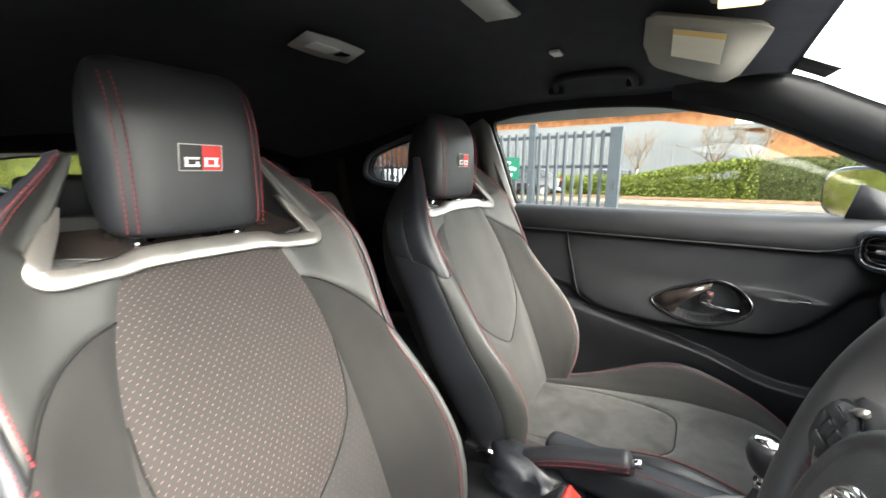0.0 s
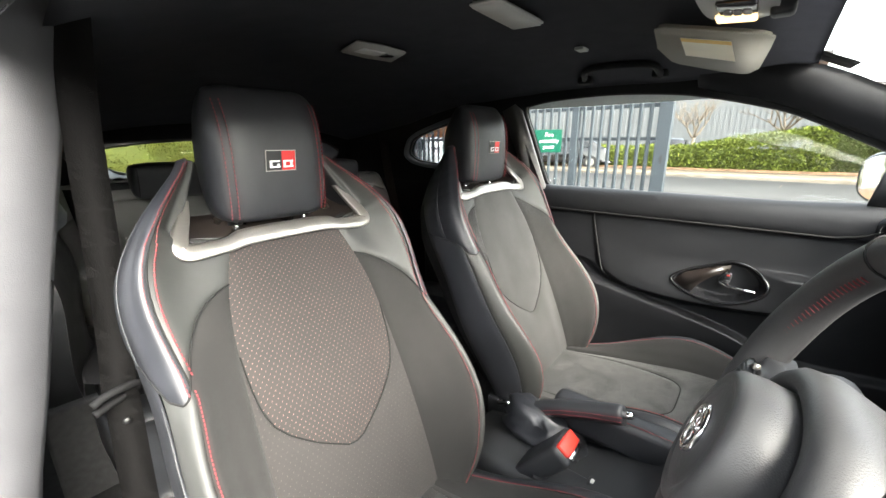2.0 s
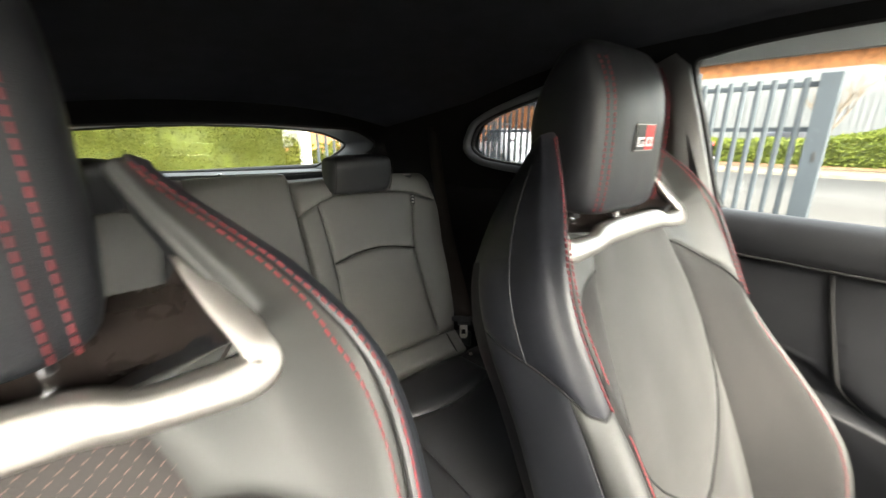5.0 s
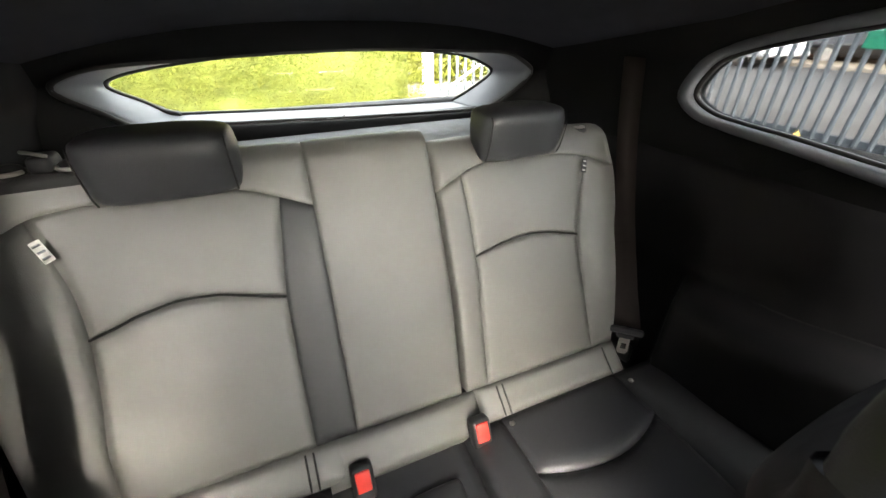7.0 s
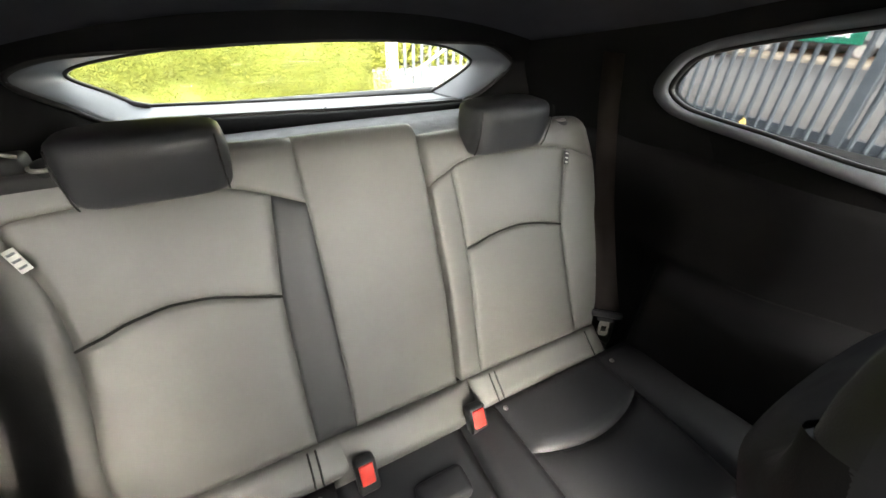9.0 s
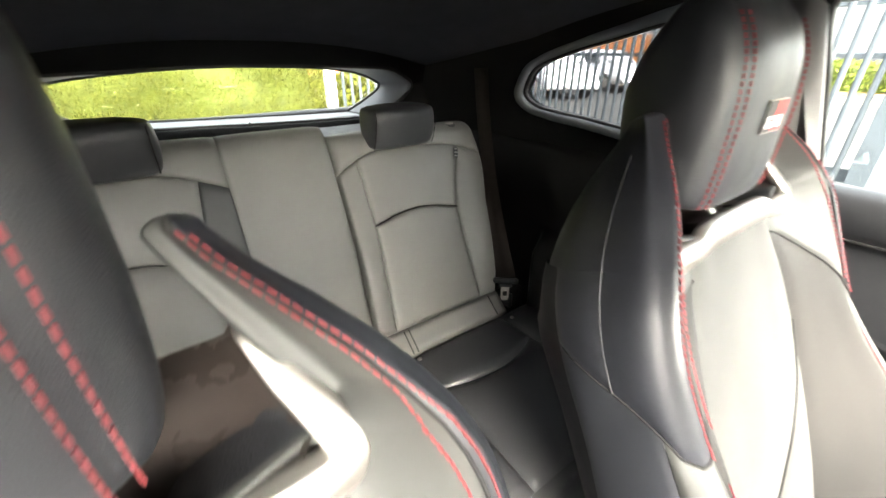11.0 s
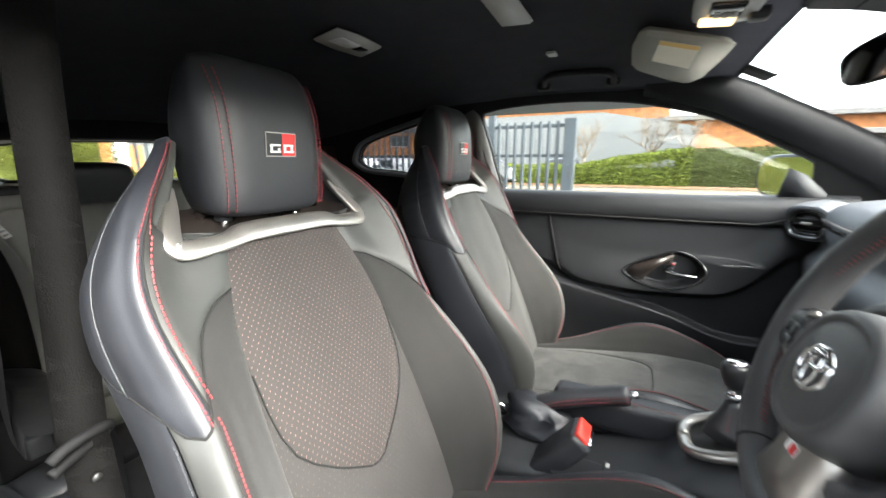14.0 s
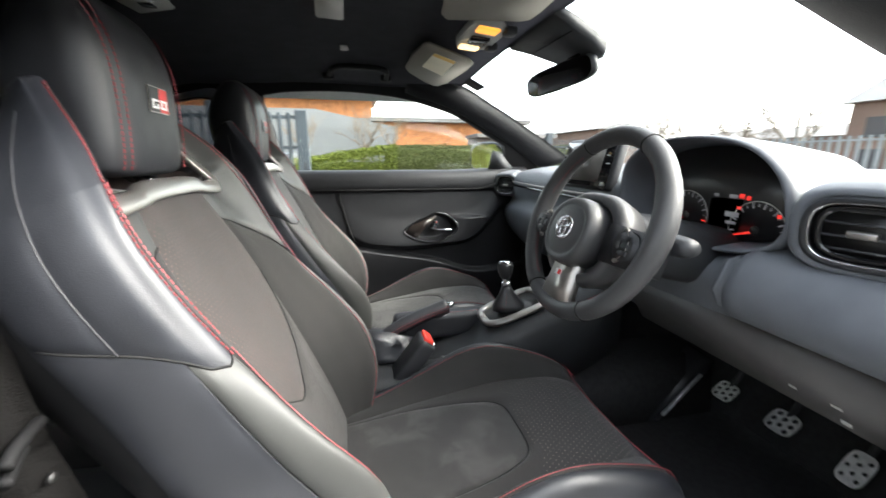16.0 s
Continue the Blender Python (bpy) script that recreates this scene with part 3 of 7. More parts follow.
    for g in (1, -1):
        for off in (.0815, .0925):
            P = [face(off * g, z) + Vector((.0012, 0, 0)) for z in np.linspace(1.024, 1.222, 50)]
            part("red_stitching", stitches(P, [Vector((1, .35 * g, 0))] * 50, .0074, .0052, .0009, .0006), RED, seat, "red stitching", smooth=False)
        part("headrest_post", tube([(-.055, .07 * g, .96), (-.052, .07 * g, 1.03)], .006, 12), CHROME, seat, "chrome headrest post")
        part("post_collar", tube([(-.054, .07 * g, 1.005), (-.053, .07 * g, 1.017)], [.013, .011], 14), PLASTIC_HARD, seat)
    # badge, as plain shapes
    bd = lambda y0, y1, z0, z1, lean, up, th: prism([(y0, z0), (y1, z0), (y1 + lean, z1), (y0 + lean, z1)], lambda a, b, c: Vector((face(0, b).x + up + c, a, b)), th)
    badge = part("badge_plate", bd(-.030, .028, 1.1015, 1.1385, .003, .0005, .001), SATIN, seat, "small silver-edged black and red badge", smooth=False)
    part("badge_black", bd(-.0285, .0, 1.103, 1.137, .003, .0015, .0006), BLACKP, badge, smooth=False)
    part("badge_red", bd(.0, .0265, 1.103, 1.137, .003, .0015, .0006), BADGE_RED, badge, smooth=False)
    for a, b in ((-.0225, -.003), (.003, .0225)):
        part("badge_mark", bd(a, b, 1.1075, 1.1105, .0015, .0021, .0005), WHITE, badge, smooth=False)
        part("badge_mark", bd(a, b, 1.1175, 1.1205, .0015, .0021, .0005), WHITE, badge, smooth=False)
        part("badge_mark", bd(a, a + .0045, 1.1075, 1.1205, .0015, .0021, .0005), WHITE, badge, smooth=False)
        part("badge_mark", bd(b - .006, b - .0015, 1.1075, 1.1205 if a > 0 else 1.1145, .0015, .0021, .0005), WHITE, badge, smooth=False)
    # cushion
    arc = lambda s: max(.03, .645 - .60 * (abs(s) / 1.82) ** 5)
    part("cushion_rear", patch(seat_pt, -2, 2, 44, const(-.06), arc, 26, .004, sign=-1, ulen=.6), SUEDE_DRIVER, seat, "brushed dark suede cushion centre")
    part("cushion_front", patch(seat_pt, -2, 2, 44, arc, const(.965), 24, .004, sign=-1, ulen=.6), MESH_LOW, seat, "perforated cushion front")
    part("cushion_lip", patch(seat_pt, -4, 4, 36, const(.965), const(1.2), 10, .003, sign=-1), LEATHER, seat, "black leather cushion front edge")
    for g in (1, -1):
        part("cushion_bolster", patch(seat_pt, 2 * g, 4 * g, 14, const(-.05), const(.965), 36, .004, sign=-1), SUEDE, seat, "black suede cushion bolster")
        part("cushion_side", patch(seat_pt, 4 * g, 7.9 * g, 18, const(-.05), const(1.2), 36, .002, sign=-1), LEATHER, seat, "black leather cushion side")
        P, N = surface_line(seat_pt, [(3.9 * g, i / 60) for i in range(61)], -1)
        part("red_stitching", stitches(P, N, .0058, .0042, .0008, .0022), RED, seat, "red stitching", smooth=False)
        part("side_shield", box(.45, .262 * g, .31, .60, .03, .10, .012, 3), PLASTIC_HARD, seat, "black plastic side shield")
        part("seat_rail", box(.45, .19 * g, .235, .62, .04, .03, .004), STEEL, seat)
        part("rail_cap", tube(spline([(.20, .235 * g, .405), (.225, .235 * g, .42), (.25, .235 * g, .40)], 4), .010, 8), CHROME, seat)
    P, N = surface_line(seat_pt, [(s, .963) for s in np.linspace(-3.9, 3.9, 60)], -1)
    part("red_stitching", stitches(P, N, .006, .0045, .0009, .002), RED, seat, "red stitching", smooth=False)
    part("red_piping", tube([p + n * .0005 for p, n in zip(*surface_line(seat_pt, [(s, .972) for s in np.linspace(-3.9, 3.9, 60)], -1))], .0005, 6), RED, seat, "red piping")
    P, N = surface_line(seat_pt, [(s, arc(s)) for s in np.linspace(-2, 2, 61)], -1, -.001)
    part("cushion_seam", tube(P, .0015, 6), SEAM, seat)
    part("seat_base", box(.44, 0, .30, .56, .46, .14, .03, 3), PLASTIC, seat, "dark seat base")
    return seat


def loft_shell():
    """The hard back of the backrest, closed over its top and foot."""
    rows = []
    ss = [7.15 + (12.85 - 7.15) * i / 30 for i in range(31)]
    for j in range(25):
        v = j / 24
        row = []
        for s in ss:
            q = s if s <= 10 else -(20 - s)
            row.append(back_pt(q, v))
        rows.append(row)
    bm = bmesh.new()
    grid(bm, rows)
    full = [-10 + 20 * i / 60 for i in range(61)][:-1]
    bm.faces.new([bm.verts.new(back_pt(s, 1.0) - Vector((0, 0, .004))) for s in full])
    bm.faces.new([bm.verts.new(back_pt(s, 0.0)) for s in full])
    return bm


driver_seat = make_front_seat()
driver_seat.matrix_basis = pose(0, -.368, 0)
joint_shift[0] = .055
passenger_seat = make_front_seat()
passenger_seat.matrix_basis = pose(0, .350, .014)
tagged(driver_seat, "black leather and suede sport seat behind the steering wheel")
tagged(passenger_seat, "black leather and suede sport seat beside the passenger door")
for ob in list(passenger_seat.children):
    if ob.name.split(".")[0] in ("shield_insert", "lower_insert"):
        ob.data = ob.data.copy()
        ob.data.materials[0] = RIBBED
        tagged(ob, "plain grey ribbed suede cloth insert")
    if ob.name.split(".")[0] in ("cushion_front", "cushion_rear"):
        ob.data = ob.data.copy()
        ob.data.materials[0] = SUEDE_LIT
        tagged(ob, "brushed suede cushion with window light in its colour")


# ---- rear bench ----
def bench_pt(y, h):
    """The rear backrest's plane: y across, h from its foot (0) to its top (1)."""
    return Vector((-.548 - .20 * h - .02 * h * h, y, .555 + .455 * h))


BN = Vector((.90, 0, .42)).normalized()


def cushion_panel(fn, y0, y1, h0, h1, thick=.05, puff=.012, ny=16, nh=20, up=BN, sink=.006):
    """A padded block on a surface fn(y, h), with rounded edges; y0 .. h1 may be functions."""
    g = lambda k, t: k(t) if callable(k) else k
    rows = []
    for j in range(nh + 1):
        b = j / nh
        row = []
        for i in range(ny + 1):
            a = i / ny
            ym = g(y0, b) + (g(y1, b) - g(y0, b)) * a
            hh = g(h0, a) + (g(h1, a) - g(h0, a)) * b
            e = (1 - abs(2 * a - 1) ** 7) * (1 - abs(2 * b - 1) ** 7)
            row.append(fn(ym, hh) + up * (puff * (1 - (2 * a - 1) ** 2) * .4 + (sink + puff * .6) * e - sink))
        rows.append(row)
    bm = bmesh.new()
    vs = grid(bm, rows)
    rim = vs[0] + [r[-1] for r in vs[1:]] + vs[-1][-2::-1] + [r[0] for r in vs[-2:0:-1]]
    low = [bm.verts.new(v.co - up * thick) for v in rim]
    n = len(rim)
    for i in range(n):
        bm.faces.new((rim[i], low[i], low[(i + 1) % n], rim[(i + 1) % n]))
    bm.faces.new(low)
    return bm


ROLL = Vector((-.43, 0, .90)).normalized()


def bench_roll(y, h, start=.95):
    """The backrest's plane, rolling backwards over its top from h = start."""
    if h <= start:
        return bench_pt(y, h)
    a, R = (h - start) * 7.0, .048
    return bench_pt(y, start) + ROLL * (R * math.sin(a)) - BN * (R * (1 - math.cos(a)))


def flat_panel(fn, ya, yb, ha, hb, puff=.004, groove=.0025, ny=20, nh=24, thick=.04):
    """A taut upholstered field between the curves ya(h), yb(h), ha(y), hb(y), with a thin sunk seam round it."""
    g = lambda k, t: k(t) if callable(k) else k
    rows = []
    for j in range(nh + 1):
        row = []
        for i in range(ny + 1):
            a, b = i / ny, j / nh
            h = .5
            for _ in range(3):
                y = g(ya, h) + (g(yb, h) - g(ya, h)) * a
                h = g(ha, y) + (g(hb, y) - g(ha, y)) * b
            e = (1 - abs(2 * a - 1) ** 14) * (1 - abs(2 * b - 1) ** 14)
            n = (fn(y, h + .01) - fn(y, h - .01)).cross(Vector((0, -1, 0))).normalized()
            row.append(fn(y, h) + n * (puff * (1 - (2 * a - 1) ** 2) * (1 - (2 * b - 1) ** 4) + groove * e - groove))
        rows.append(row)
    bm = bmesh.new()
    vs = grid(bm, rows)
    rim = vs[0] + [r[-1] for r in vs[1:]] + vs[-1][-2::-1] + [r[0] for r in vs[-2:0:-1]]
    low = [bm.verts.new(v.co - BN * thick) for v in rim]
    n = len(rim)
    for i in range(n):
        bm.faces.new((rim[i], low[i], low[(i + 1) % n], rim[(i + 1) % n]))
    return bm


def curve(*table):
    return lambda t: smooth_tab(table, t)


def rear_back(name, label, inner, seam_in, seam_out, outer, arc, top, g, headrest_y, lift, broad):
    """One rear backrest: main panel in two fields, outer bolster, inner strip. g: +1 for the passenger's side."""
    ob = thing(name, label, "rear seat", "rear seats")
    roll = bench_roll if g > 0 else lambda y, h: bench_roll(y, h, 1.0)
    pick = (lambda a, b: (a, b)) if g > 0 else (lambda a, b: (b, a))
    m0, m1 = pick(seam_in, seam_out)
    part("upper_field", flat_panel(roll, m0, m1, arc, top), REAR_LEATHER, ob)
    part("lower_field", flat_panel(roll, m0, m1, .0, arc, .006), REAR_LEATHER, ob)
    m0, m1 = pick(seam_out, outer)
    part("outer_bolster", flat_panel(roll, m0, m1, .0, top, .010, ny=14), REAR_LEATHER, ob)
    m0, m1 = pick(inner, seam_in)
    part("inner_strip", flat_panel(roll, m0, m1, .0, top, .003, ny=10), REAR_LEATHER if g > 0 else STRIP_SHADED, ob, "" if g > 0 else "leather strip with shade in its colour")
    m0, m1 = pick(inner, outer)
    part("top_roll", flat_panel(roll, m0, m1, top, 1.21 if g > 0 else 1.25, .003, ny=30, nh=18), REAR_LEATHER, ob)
    ys = np.linspace(seam_in(.55), seam_out(.55), 24)
    part("field_seam", tube([roll(y, arc(y)) - BN * .0005 for y in ys], .0022, 6), SEAM, ob)
    yi, yo = inner(.5), outer(.5)
    part("back_board", box(*(bench_pt((yi + yo) / 2, .5) - BN * .075), .05, abs(yo - yi) - .01, .50, .01, 2, Matrix.Rotation(radians(-24), 4, "Y")), PLASTIC, ob, "black seat back board")
    # lower band that meets the cushion
    low = lambda y, h: Vector((-.550 + .056 * h, y, .556 - .046 * h))
    a, b = pick(yi + .004 * g, yo - .045 * g)
    part("lower_band", cushion_panel(low, a, b, 0, 1, .04, .012, 20, 10, Vector((.6, 0, .8)).normalized(), .008), REAR_LEATHER, ob)
    for k in (0, .014, .285):
        part("pleat", tube([low(seam_in(.1) + (.008 + k) * g, h) + Vector((.008, 0, .009)) for h in np.linspace(.1, .95, 6)], .0018, 6), SEAM, ob)
    # headrest, its face leaning forward
    yc = headrest_y
    rings = []
    for z, hw, f, r in spline([(.992, .05, -.745, -.775), (.997, .078, -.732, -.790), (1.012, .087, -.722, -.798), (1.045, .091, -.713, -.806), (1.075, .089, -.708, -.812), (1.092, .082, -.716, -.808), (1.099, .05, -.738, -.79)], 3):
        rings.append([Vector(((f + r) / 2 + (f - r) / 2 * math.copysign(abs(math.cos(t)) ** .6, math.cos(t)), yc + broad * hw * math.copysign(abs(math.sin(t)) ** .45, math.sin(t)), z + lift)) for t in np.linspace(0, 2 * math.pi, 49)[:-1]])
    hr = part("headrest", loft(rings), REAR_SHADED, ob, "squat padded rear headrest")
    for k in (-1, 1):
        part("headrest_piping", tube([Vector((np.interp(z, [.997, 1.012, 1.045, 1.075, 1.09], [-.734, -.7235, -.7145, -.7095, -.7155]), yc + broad * k * .080, z + lift)) for z in np.linspace(1.0, 1.088, 14)], .0014, 6), SEAM, hr)
    # child-seat tag
    tg = bench_pt(seam_out(.86) - .012 * g, .845) + BN * .009
    if g < 0:
        tg = bench_pt(seam_out(.86) + .006, .845) + BN * .010
    rt = Matrix.Rotation(radians(-24), 4, "Y") @ Matrix.Rotation(radians(22 if g < 0 else -14), 4, "X")
    tagm = part("seat_tag", box(*tg, .002, .014 if g > 0 else .0145, .030 if g > 0 else .034, .0006, 1, rt), LAMPGREY if g < 0 else PLASTIC, ob, "small woven seat tag")
    for k in range(3):
        q = tg + (rt @ Vector((.0014, 0, -.010 + .010 * k)))
        part("tag_mark", box(*q, .0008, .008 if g > 0 else .010, .0035, 0, 1, rt), GREYTRIM if g < 0 else LAMPGREY, tagm)
    # release knob on the top
    kn = Vector((-.790, yo - .055 * g, 1.000))
    part("release_knob", disc(kn, .024, (0, 0, 1), .012, 24, .020), PLASTIC_HARD, ob, "oval release knob")
    part("knob_cap", disc(kn + Vector((0, 0, .012)), .016, (0, 0, 1), .003, 24, .014), SATIN, ob)
    return ob


rear_back("rear_bench_unit", "black leather rear backrest on the passenger side, upright",
                       curve((0, .092), (.4, .104), (1, .106), (1.3, .106)), curve((0, .142), (.23, .150), (.5, .160), (.71, .161), (.92, .157), (1.3, .15)),
                       curve((0, .423), (.33, .418), (.54, .416), (.69, .436), (.86, .468), (1, .49)), curve((0, .478), (.1, .500), (.42, .528), (.8, .551), (1, .54), (1.3, .52)),
                       curve((.14, .535), (.217, .590), (.30, .603), (.36, .588), (.42, .540)), curve((.10, .80), (.126, .865), (.158, .905), (.209, .925), (.35, .922), (.422, .912), (.484, .893), (.55, .81)), 1, .292, -.018, 1.08)
rear_back("rear_bench_unit", "black leather rear backrest behind the driver, upright",
                      curve((0, -.137), (.6, -.132), (1.3, -.130)), curve((0, -.214), (.3, -.212), (.56, -.208), (.84, -.19), (.93, -.182), (1.3, -.17)),
                      curve((0, -.503), (.2, -.506), (.39, -.492), (.57, -.486), (.715, -.490), (.84, -.508), (.93, -.525), (1.1, -.54)), curve((0, -.60), (.5, -.625), (.9, -.61), (1.3, -.58)),
                      curve((-.50, .550), (-.426, .612), (-.368, .637), (-.303, .627), (-.20, .555)), curve((-.62, .80), (-.566, .912), (-.524, .947), (-.447, .957), (-.267, .957), (-.225, .940), (-.182, .909), (-.129, .836)), -1, -.332, -.006, 1.15)
centre = thing("rear_centre_backrest", "narrow black leather centre section of the rear backrest", "rear seat", "rear seats")
croll = lambda y, h: bench_roll(y, h, 1.0)
part("centre_panel", flat_panel(croll, curve((0, -.139), (.6, -.1335), (1.4, -.1315)), curve((0, .080), (.45, .094), (1, .097), (1.4, .096)), 0.0, 1.27, .003, .0022, ny=28, nh=48), REAR_LEATHER, centre)
part("centre_board", box(*(bench_pt(-.03, .5) - BN * .075), .05, .34, .54, .01, 2, Matrix.Rotation(radians(-24), 4, "Y")), PLASTIC, centre, "black board behind the centre")
low = lambda y, h: Vector((-.550 + .064 * h, y, .556 - .060 * h))
part("lower_band", cushion_panel(low, -.205, .112, 0, 1, .04, .016, 20, 10, Vector((.6, 0, .8)).normalized(), .01), REAR_LEATHER, centre)


def make_buckle(at, tilt, name, label):
    ob = thing(name, label, "belt buckle", "rear buckles")
    r = Matrix.Rotation(radians(tilt), 4, "Y")
    part("buckle_body", box(0, 0, 0, .030, .040, .066, .008, 3, r), PLASTIC_HARD, ob, "black buckle body")
    part("red_button", box(*(r @ Vector((.013, 0, .008))), .010, .026, .040, .003, 2, r), REDPLASTIC, ob, "red press button")
    ob.location = at
    return ob


make_buckle((-.478, .087, .520), -25, "rear_buckle", "black rear belt buckle with a red button")
make_buckle((-.478, -.149, .517), -25, "rear_buckle", "black rear belt buckle with a red button")

cush = thing("rear_cushion", "black leather rear bench cushion with two shaped seats", "rear seat")
flat = lambda x, y, z0: Vector((x, y, z0 + .012 * math.sin((x + .48) * 7)))
UPZ = Vector((0, 0, 1))
for g, y0, y1 in ((1, .132, .60), (-1, -.66, -.215)):
    fn = lambda y, h: flat(-.503 + .418 * h, y, .503)
    bend = lambda a, g=g: .40 - .10 * abs(2 * (a if g > 0 else 1 - a) - .95) ** 2
    part("seat_rear_field", cushion_panel(fn, y0 + .02, y1 - .14, 0, bend, .08, .010, 18, 12, UPZ, .008), REAR_SHADED, cush)
    part("seat_front_field", cushion_panel(fn, y0 + .02, y1 - .14, bend, 1.0, .10, .012, 18, 18, UPZ, .01), REAR_SHADED, cush)
    part("seat_outer_field", cushion_panel(fn, y1 - .14 if g > 0 else y0, y1 if g > 0 else y0 + .02, 0, 1.0, .08, .014, 10, 20, UPZ, .01), REAR_SHADED, cush)
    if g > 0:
        part("seat_inner_field", cushion_panel(fn, .060, .152, 0, 1.0, .08, .008, 8, 20, UPZ, .01), REAR_SHADED, cush)
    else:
        part("seat_side_field", cushion_panel(fn, -.355, -.205, 0, 1.0, .08, .008, 8, 20, UPZ, .01), REAR_SHADED, cush)
    part("front_skirt", box(-.09, (y0 + y1) / 2, .40, .05, abs(y1 - y0), .18, .02, 3), REAR_SHADED, cush)
part("centre_dip", cushion_panel(lambda y, h: Vector((-.515 + .42 * h, y, .492 - .045 * h)), -.205, .060, 0, 1, .10, .006, 12, 14, UPZ, .01), REAR_SHADED, cush, "sunken centre of the cushion")
part("centre_ledge", box(-.40, -.03, .484, .06, .10, .03, .012, 3), REAR_SHADED, cush)
for x, y in ((-.462, .470), (-.474, .160), (-.474, -.235)):
    part("anchor_stud", disc((x, y, .512), .006, (0, 0, 1), .004, 16, .004), SATIN, cush, "small metal anchor stud")

# rear belt on the passenger's side
BROWNBELT = mat("brown_webbing", (0.042, 0.032, 0.028), 0.8, var=0.1, bump=0.4, fine=500)
belt = thing("rear_seat_belt", "dark brown-black webbing rear seat belt with a metal tongue", "seat belt")
pts = spline([(-.735, .548, 1.16), (-.700, .538, 1.02), (-.650, .530, .86), (-.595, .524, .70), (-.545, .520, .590)], 6)
rows = []
for i, p in enumerate(pts):
    q = radians(48) * smooth_step((i / (len(pts) - 1) - .45) / .5)
    w = Vector((math.cos(q), math.sin(q), 0))
    rows.append([Vector(p) + w * d for d in (-.029, 0, .029)])
bm = bmesh.new()
grid(bm, rows)
bmesh.ops.solidify(bm, geom=bm.faces[:], thickness=.0015)
part("webbing", bm, BROWNBELT, belt)
TB = Matrix.Translation((-.540, .512, .585)) @ Matrix.Rotation(radians(48), 4, "Z") @ Matrix.Rotation(radians(-12), 4, "X")
tongue_parts = [part("tongue_grip", box(0, -.004, 0, .076, .013, .017, .006, 3), PLASTIC_HARD, belt, "black plastic cross grip"),
                part("tongue_collar", box(0, -.004, -.013, .040, .011, .014, .004, 2), PLASTIC_HARD, belt),
                part("tongue", prism([(-.012, .0), (.012, .0), (.012, -.036), (.008, -.043), (-.008, -.043), (-.012, -.036)], lambda u, v, d: Vector((u, -.006 + d, -.018 + v)), .003), SATIN, belt, "metal belt tongue", smooth=False),
                part("tongue_slot", box(0, -.0068, -.040, .012, .0012, .014, 0, 1), BLACKP, belt)]
for ob in tongue_parts:
    ob.matrix_basis = TB
part("anchor", box(-.536, .520, .518, .040, .014, .05, .006, 2), PLASTIC_HARD, belt)

# belt and latch beside the rear backrest behind the driver
belt = thing("rear_seat_belt", "dark webbing seat belt hanging beside the rear backrest", "seat belt")
bm = bmesh.new()
grid(bm, [[Vector(p) + Vector((.015 * d, .022 * d, 0)) for d in (-1, 0, 1)] for p in spline([(-.745, -.562, 1.03), (-.700, -.560, .965), (-.620, -.560, .895), (-.560, -.566, .825), (-.510, -.578, .70), (-.485, -.590, .57)], 6)])
bmesh.ops.solidify(bm, geom=bm.faces[:], thickness=.0015)
part("webbing", bm, BELT, belt)
part("anchor", box(-.484, -.590, .555, .036, .040, .045, .006, 2), PLASTIC_HARD, belt)
latch = thing("seat_latch", "black seat latch with two silver-edged caps beside the rear backrest", "latch")
part("latch_block", box(-.815, -.520, 1.024, .045, .030, .026, .008, 3), SHELLM, latch)
part("latch_lever", tube(spline([(-.80, -.508, 1.036), (-.792, -.520, 1.044), (-.80, -.534, 1.045)], 4), .0028, 8), SATIN, latch, "pale release lever")
for y in (-.484, -.556):
    part("latch_cap", loft([[Vector((-.80 + r * math.cos(t), y + r * .9 * math.sin(t), z)) for t in np.linspace(0, 2 * math.pi, 25)[:-1]] for r, z in ((.018, 1.005), (.019, 1.018), (.016, 1.026), (.007, 1.030))]), SHELLM, latch, "black domed cap")
    part("cap_edge", tube([(-.80 + .0195 * math.cos(t), y + .018 * math.sin(t), 1.020) for t in np.linspace(-1.5, 1.2, 16)], .0032, 6), SATIN, latch, "thin silver edge")
part("latch_base", box(-.815, -.520, 1.000, .07, .12, .03, .010, 3), SHELLM, latch)
latch.location = (.01, .032, .022)


# ---- car shell ----
def struct(ob, label="", category="car interior"):
    return tagged(ob, label, category, kind="structure")


def smooth01(t):
    t = max(0.0, min(1.0, t))
    return t * t * (3 - 2 * t)


def side_y(x, z):
    """Inner face of the car's side above the belt line."""
    front = .775 - (z - .97) * .42
    rear = .655 - (z - 1.0) * .28 - max(0, -.55 - x) * .16
    f = smooth01((x + .30) / .24)
    return front * f + rear * (1 - f)


DOOR_WIN = [(-.052, 1.262), (-.02, 1.280), (.08, 1.292), (.25, 1.297), (.40, 1.290), (.52, 1.274), (.68, 1.234), (.76, 1.202), (.84, 1.162), (.915, 1.123), (.965, 1.098), (.980, 1.080), (.992, 1.02), (.998, .972), (.975, .956), (.78, .953), (.50, .960), (.25, .968), (.03, .979), (.004, .985), (-.012, 1.04), (-.033, 1.16)]
QUARTER_WIN = [(-.627, 1.098), (-.612, 1.135), (-.575, 1.170), (-.48, 1.200), (-.36, 1.226), (-.27, 1.246), (-.225, 1.247), (-.200, 1.22), (-.195, 1.14), (-.205, 1.045), (-.23, 1.035), (-.32, 1.040), (-.44, 1.052), (-.55, 1.060), (-.60, 1.072)]
